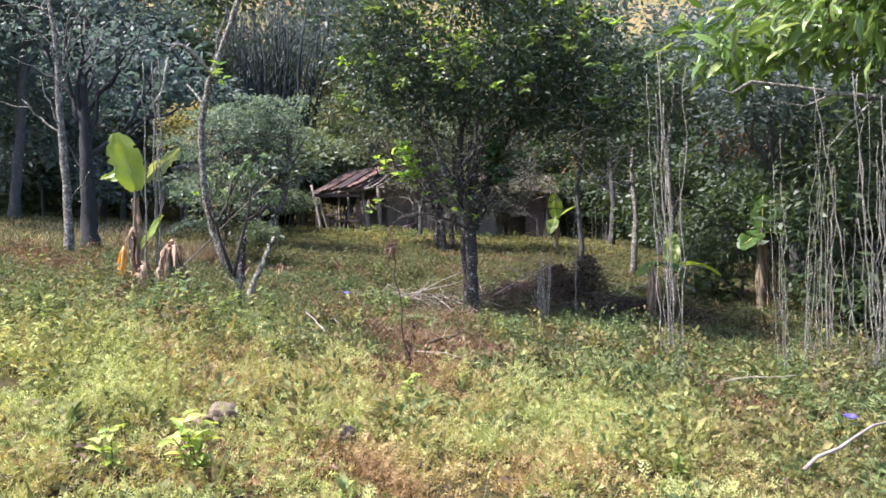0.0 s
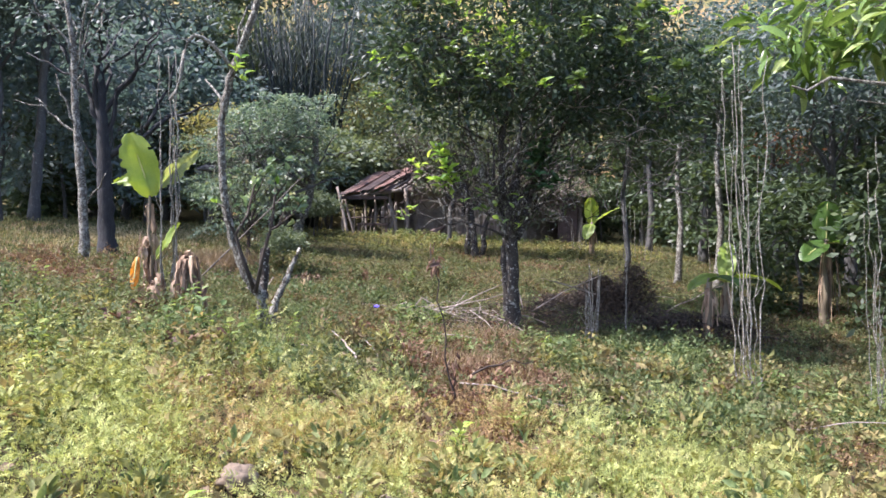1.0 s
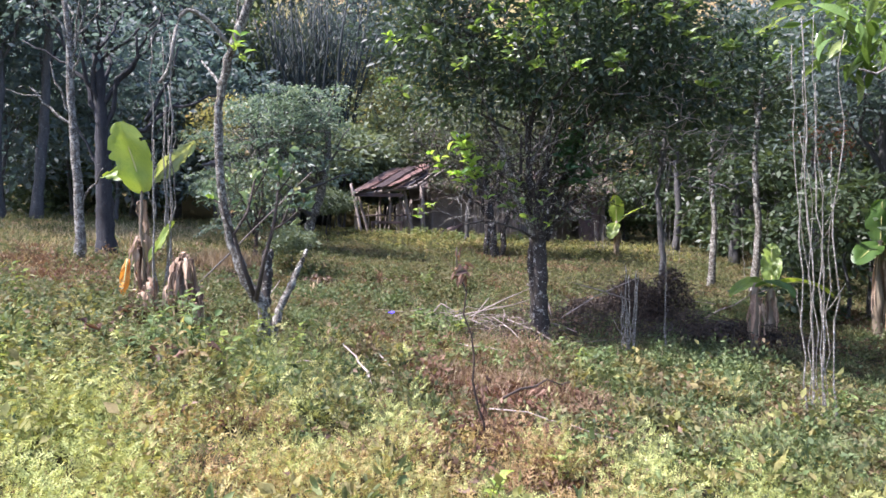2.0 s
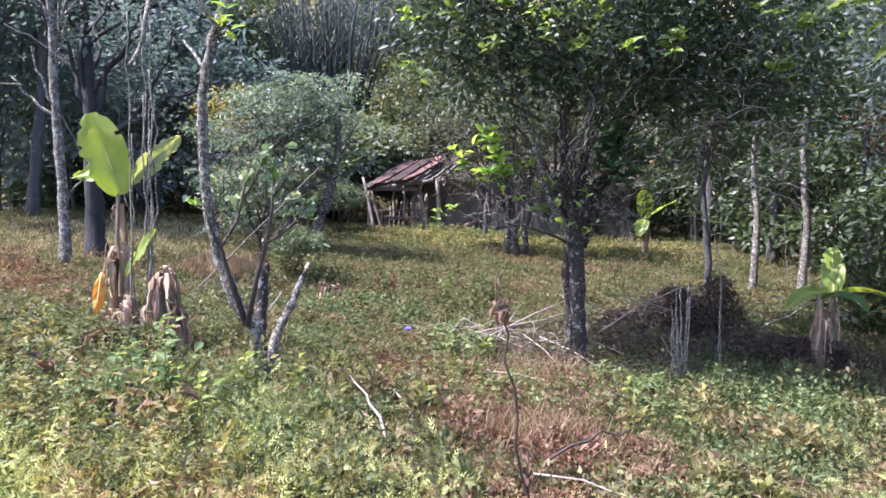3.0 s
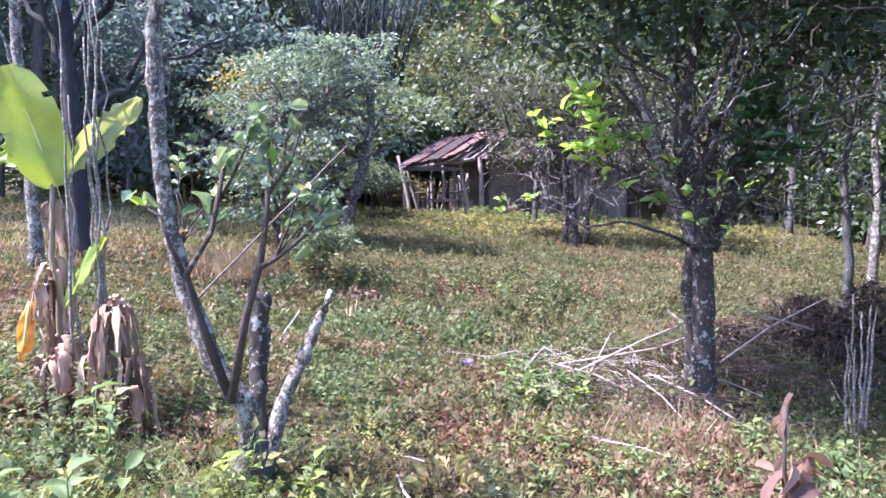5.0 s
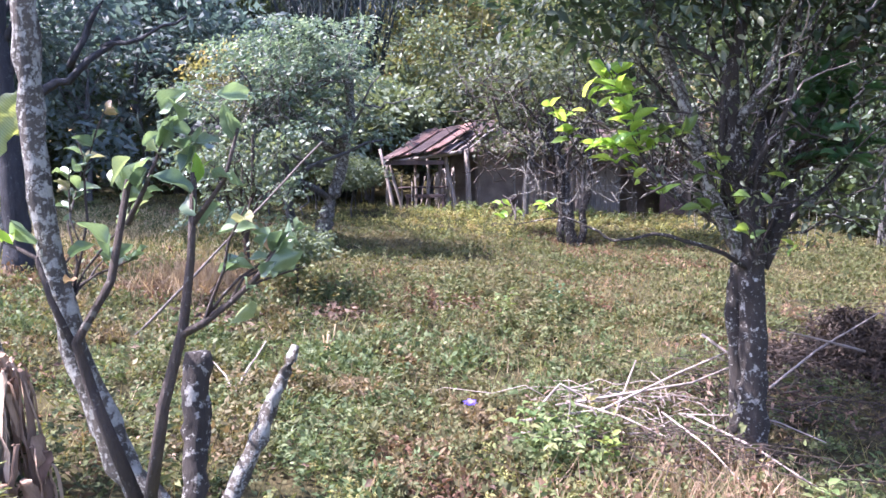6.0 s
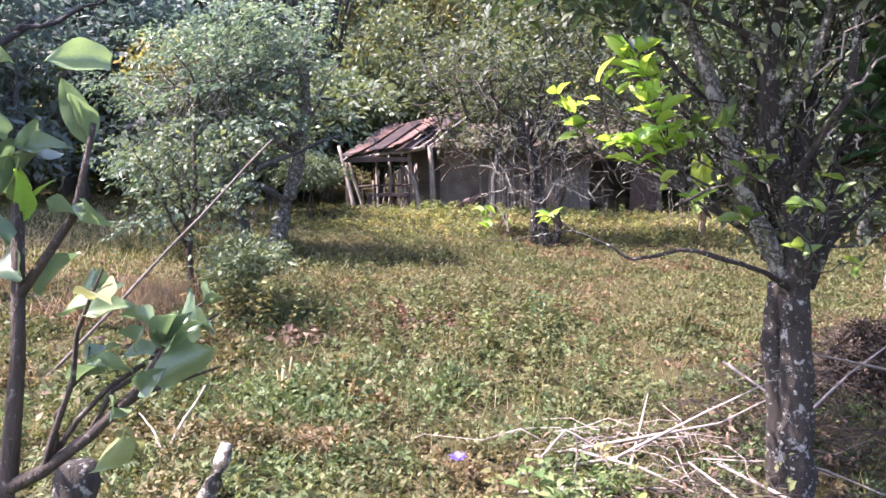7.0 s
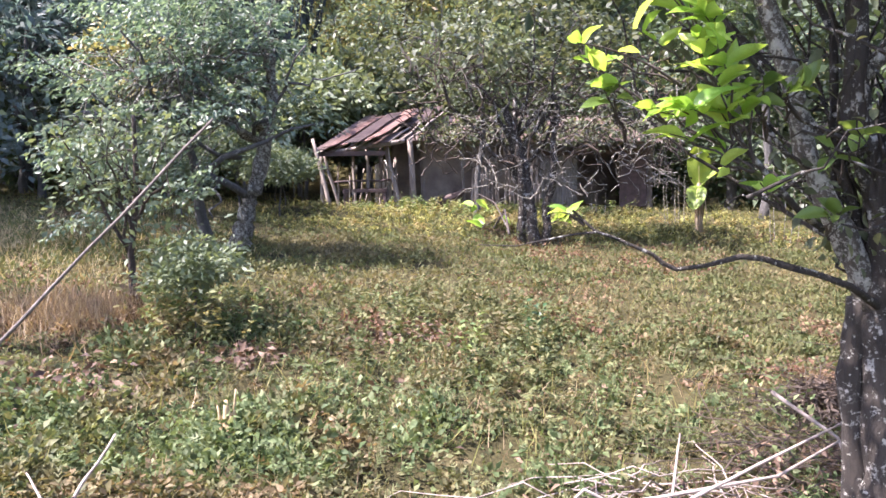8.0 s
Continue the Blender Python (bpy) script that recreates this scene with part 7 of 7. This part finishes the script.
for cx, cy, rx, ry in ((-2.9, 11.3, 0.55, 0.3), (-3.46, 12.66, 0.4, 0.4), (-1.85, 12.0, 0.5, 0.35), (-3.6, 11.7, 0.45, 0.35), (-2.3, 12.1, 0.35, 0.3)):
    clumps("broad_weeds", 60, 30, (cx - rx, cx + rx, cy - ry, cy + ry), 0.052, 0.22, int(900 + 10 * cx + cy), M_creep, "patch of lush light green broad-leaved weeds", 0.6, LEAF5)
herbs("low_weeds", 9000, 10, 14.0, 27, 0.06, 0.17, 42, M_lawn, "low weeds covering the slope before the hut")
carpet((13.6, 22.0), 17000, 9, 0.05, 0.11, 61, [(-1, 0.5, M_lawn, "short green weeds on the upper slope"), (0.5, 0.7, M_herb_shade, "short olive weeds on the upper slope"), (0.7, 9, M_straw_shade, "short withered weeds on the upper slope")], "low_weeds", LEAF4, 0.55, (0.04, 0.14), 0.6, 1.5)
blades("dry_grass", 15000, 2.8, 10, 0.16, 43, M_blade, "thin dry grass among the weeds")
blades("dry_grass", 24000, 10, 28, 0.17, 44, M_blade, "thin dry grass on the slope before the hut", 0.045)


def thicket(name, box_xy, n, per, size, tall, seed, mat, label, width=0.4):
    """Taller weeds that stand together: leaves set along upright stems."""
    rs = np.random.RandomState(seed)
    x0, x1, y0, y1 = box_xy
    x, y = rs.uniform(x0, x1, n), rs.uniform(y0, y1, n)
    edge = np.minimum(np.minimum(x - x0, x1 - x), np.minimum(y - y0, y1 - y)) / (0.25 * min(x1 - x0, y1 - y0))
    keep = rs.uniform(0, 1, n) < np.clip(edge, 0.05, 1) * (0.25 + patchy(x, y, 2.0, seed))
    keep &= (np.hypot(x - CX, y - CY) > 0.34) & (np.hypot(x + 1.3, y - 4.3) > 0.11) & (np.hypot(x + 0.55, y - 4.22) > 0.11)
    x, y = x[keep], y[keep]
    h = tall * rs.uniform(0.45, 1.0, len(x))
    base = np.stack([x, y, ground_z(x, y)], axis=1)
    lean = rs.normal(size=(len(x), 2)) * 0.18
    t = rs.uniform(0.15, 1.0, (len(x), per))
    pos = base[:, None, :] + np.stack([lean[:, None, 0] * t * h[:, None], lean[:, None, 1] * t * h[:, None], t * h[:, None]], axis=2)
    pos = pos.reshape(-1, 3) + rs.normal(size=(len(x) * per, 3)) * 0.012
    a = rs.uniform(0, 2 * np.pi, len(pos))
    ways = np.stack([np.cos(a), np.sin(a), rs.uniform(-0.3, 0.9, len(pos))], axis=1)
    ob = leaf_cloud(name, pos, ways, size * rs.uniform(0.5, 1.3, len(pos)), width, mat, None, LEAF4 if n > 2000 else LEAF5, rs=rs, up=0.6)
    return tagged(ob, label, "weeds", kind="stuff")


def tufts(box_xy, n, size, seed, mat, label):
    """A patch of dry grass thinning out to its edge."""
    rs = np.random.RandomState(seed)
    cx, cy = (box_xy[0] + box_xy[1]) / 2, (box_xy[2] + box_xy[3]) / 2
    x, y = rs.normal(cx, (box_xy[1] - box_xy[0]) / 4, n), rs.normal(cy, (box_xy[3] - box_xy[2]) / 4, n)
    pos = np.stack([x, y, ground_z(x, y) - 0.01], axis=1)
    ways = np.stack([rs.normal(size=n) * 0.6, rs.normal(size=n) * 0.6, np.ones(n)], axis=1)
    return tagged(leaf_cloud("dry_grass", pos, ways, size * rs.uniform(0.4, 1.3, n), 0.03, mat, None, BLADE, rs=rs, up=0.1), label, "grass", kind="stuff")


tufts((-0.9, 1.0, 9.3, 10.7), 1500, 0.22, 71, M_red_grass, "reddish dry grass round the citrus tree's foot")
tufts((-0.9, 0.6, 7.4, 8.6), 700, 0.20, 72, M_red_grass, "reddish dry grass by the dead sapling")
tufts((-5.1, -3.7, 13.0, 14.4), 2200, 0.26, 73, M_red_grass, "reddish dry grass under the trees")
tufts((-10.0, -4.6, 12.5, 20.5), 9500, 0.20, 78, M_sunlit_grass, "pale dry grass under the tall trees, lightened for sun")
tufts((0.6, 3.0, 4.0, 5.4), 260, 0.14, 74, M_red_grass, "reddish dry grass in the foreground weeds")
tufts((-1.4, 0.6, 3.4, 4.6), 260, 0.14, 75, M_red_grass, "reddish dry grass in the foreground weeds")
tufts((-3.6, 1.8, 10.8, 15.6), 1200, 0.17, 76, M_red_grass, "thin reddish dry grass scattered over the slope")
thicket("weed_thicket", (-3.9, -1.5, 4.8, 7.0), 200, 26, 0.045, 0.40, 64, M_edge, "thicket of pale yellow-green weeds by the cut-back tree")
thicket("weed_thicket", (-3.9, -1.5, 5.0, 8.1), 260, 26, 0.045, 0.42, 48, M_weed, "thicket of knee-high green weeds by the cut-back tree")
thicket("weed_thicket", (-5.2, -2.2, 4.2, 6.6), 460, 22, 0.045, 0.38, 49, M_herb_sun, "thicket of feathery weeds paled for full sun")
thicket("weed_thicket", (-4.6, -2.6, 7.8, 9.6), 260, 20, 0.06, 0.45, 50, M_herb_shade, "weeds grown up round the banana plant")
thicket("weed_thicket", (0.2, 3.2, 8.6, 10.4), 420, 18, 0.06, 0.22, 51, M_weed, "low green weeds in the citrus tree's shade")
thicket("weed_thicket", (-1.3, -0.4, 10.0, 10.9), 70, 20, 0.07, 0.3, 52, M_weed, "green weeds beside the dead branches")
thicket("weed_thicket", (-2.6, 0.2, 12.0, 16.0), 520, 20, 0.06, 0.34, 53, M_herb_shade, "taller green weeds on the slope, darkened for tree shade")
thicket("weed_thicket", (-3.4, 2.6, 22.8, 25.0), 420, 18, 0.09, 0.30, 54, M_weed, "sunlit green weeds along the hut's foot")
thicket("weed_thicket", (2.2, 4.6, 5.0, 8.6), 360, 18, 0.06, 0.28, 55, M_weed, "green weeds round the bare canes")
thicket("weed_thicket", (-3.9, -2.9, 13.1, 14.0), 90, 20, 0.07, 0.5, 56, M_weed, "glossy green weeds at the shrub's foot")
rs = np.random.RandomState(45)
x, y = patch_points(2600, 2.8, 15, rs)
pos = np.stack([x, y, ground_z(x, y) + rs.uniform(0.01, 0.08, len(x))], axis=1)
ways = rs.normal(size=pos.shape) * np.array([1, 1, 0.25])
tagged(leaf_cloud("leaf_litter", pos, ways, rs.uniform(0.03, 0.09, len(x)), 0.5, M_litter, None, LEAF5, rs=rs, up=0.5), "brown fallen leaves lying among the weeds", "leaf litter", kind="stuff")
thicket("weed_thicket", (-4.0, -1.4, 9.0, 12.0), 520, 22, 0.042, 0.20, 58, M_creep, "lush green creeping weeds")
thicket("weed_thicket", (-2.3, -0.1, 8.7, 10.5), 520, 16, 0.032, 0.11, 67, M_edge, "short golden-green weeds in the open sun")
thicket("weed_thicket", (-1.2, 0.4, 8.2, 9.8), 200, 18, 0.055, 0.18, 59, M_weed, "lush green creeping weeds before the citrus tree")
# a lighter leaf colour makes up for sun that the trees block here
thicket("weed_thicket", (-5.2, 5.6, 19.6, 25.0), 2400, 14, 0.07, 0.15, 60, M_edge, "yellow-green grass weeds before the hut, lightened to look sunlit")
for k, (cx, cy, r, n) in enumerate(((-1.75, 14.0, 0.32, 130), (-3.7, 12.3, 0.35, 130), (-2.8, 13.0, 0.22, 110), (-1.9, 3.6, 0.2, 40))):
    rs = np.random.RandomState(640 + k)
    xy = rs.normal(size=(n, 2)) * r * 0.6 + np.array([cx, cy])
    pos = np.column_stack([xy, ground_z(xy[:, 0], xy[:, 1]) + rs.uniform(0.02, 0.11, n)])
    tagged(leaf_cloud("leaf_litter", pos, rs.normal(size=(n, 3)) * np.array([1, 1, 0.4]), rs.uniform(0.05, 0.10, n), 0.5, M_litter, None, LEAF5, rs=rs, up=0.5), "drift of brown dead leaves", "leaf litter", kind="stuff")
# thinner cover beyond the clearing's middle
rs = np.random.RandomState(95)
x, y = rs.uniform(-13, 13, 80000), rs.uniform(-7, 16, 80000)
out = (np.abs(x + 0.3) > 1.3 + 0.52 * np.maximum(y, 0)) | (y < 2.9)
x, y = x[out], y[out]
pos = np.stack([x, y, ground_z(x, y) - 0.01], axis=1)
ways = np.stack([rs.normal(size=len(x)) * 0.9, rs.normal(size=len(x)) * 0.9, rs.uniform(0.2, 1.2, len(x))], axis=1)
tagged(leaf_cloud("rough_grass", pos, ways, rs.uniform(0.07, 0.20, len(x)), 0.28, M_edge, None, LEAF4, rs=rs, up=0.1), "rough yellow-green grass round the clearing", "grass", kind="stuff")
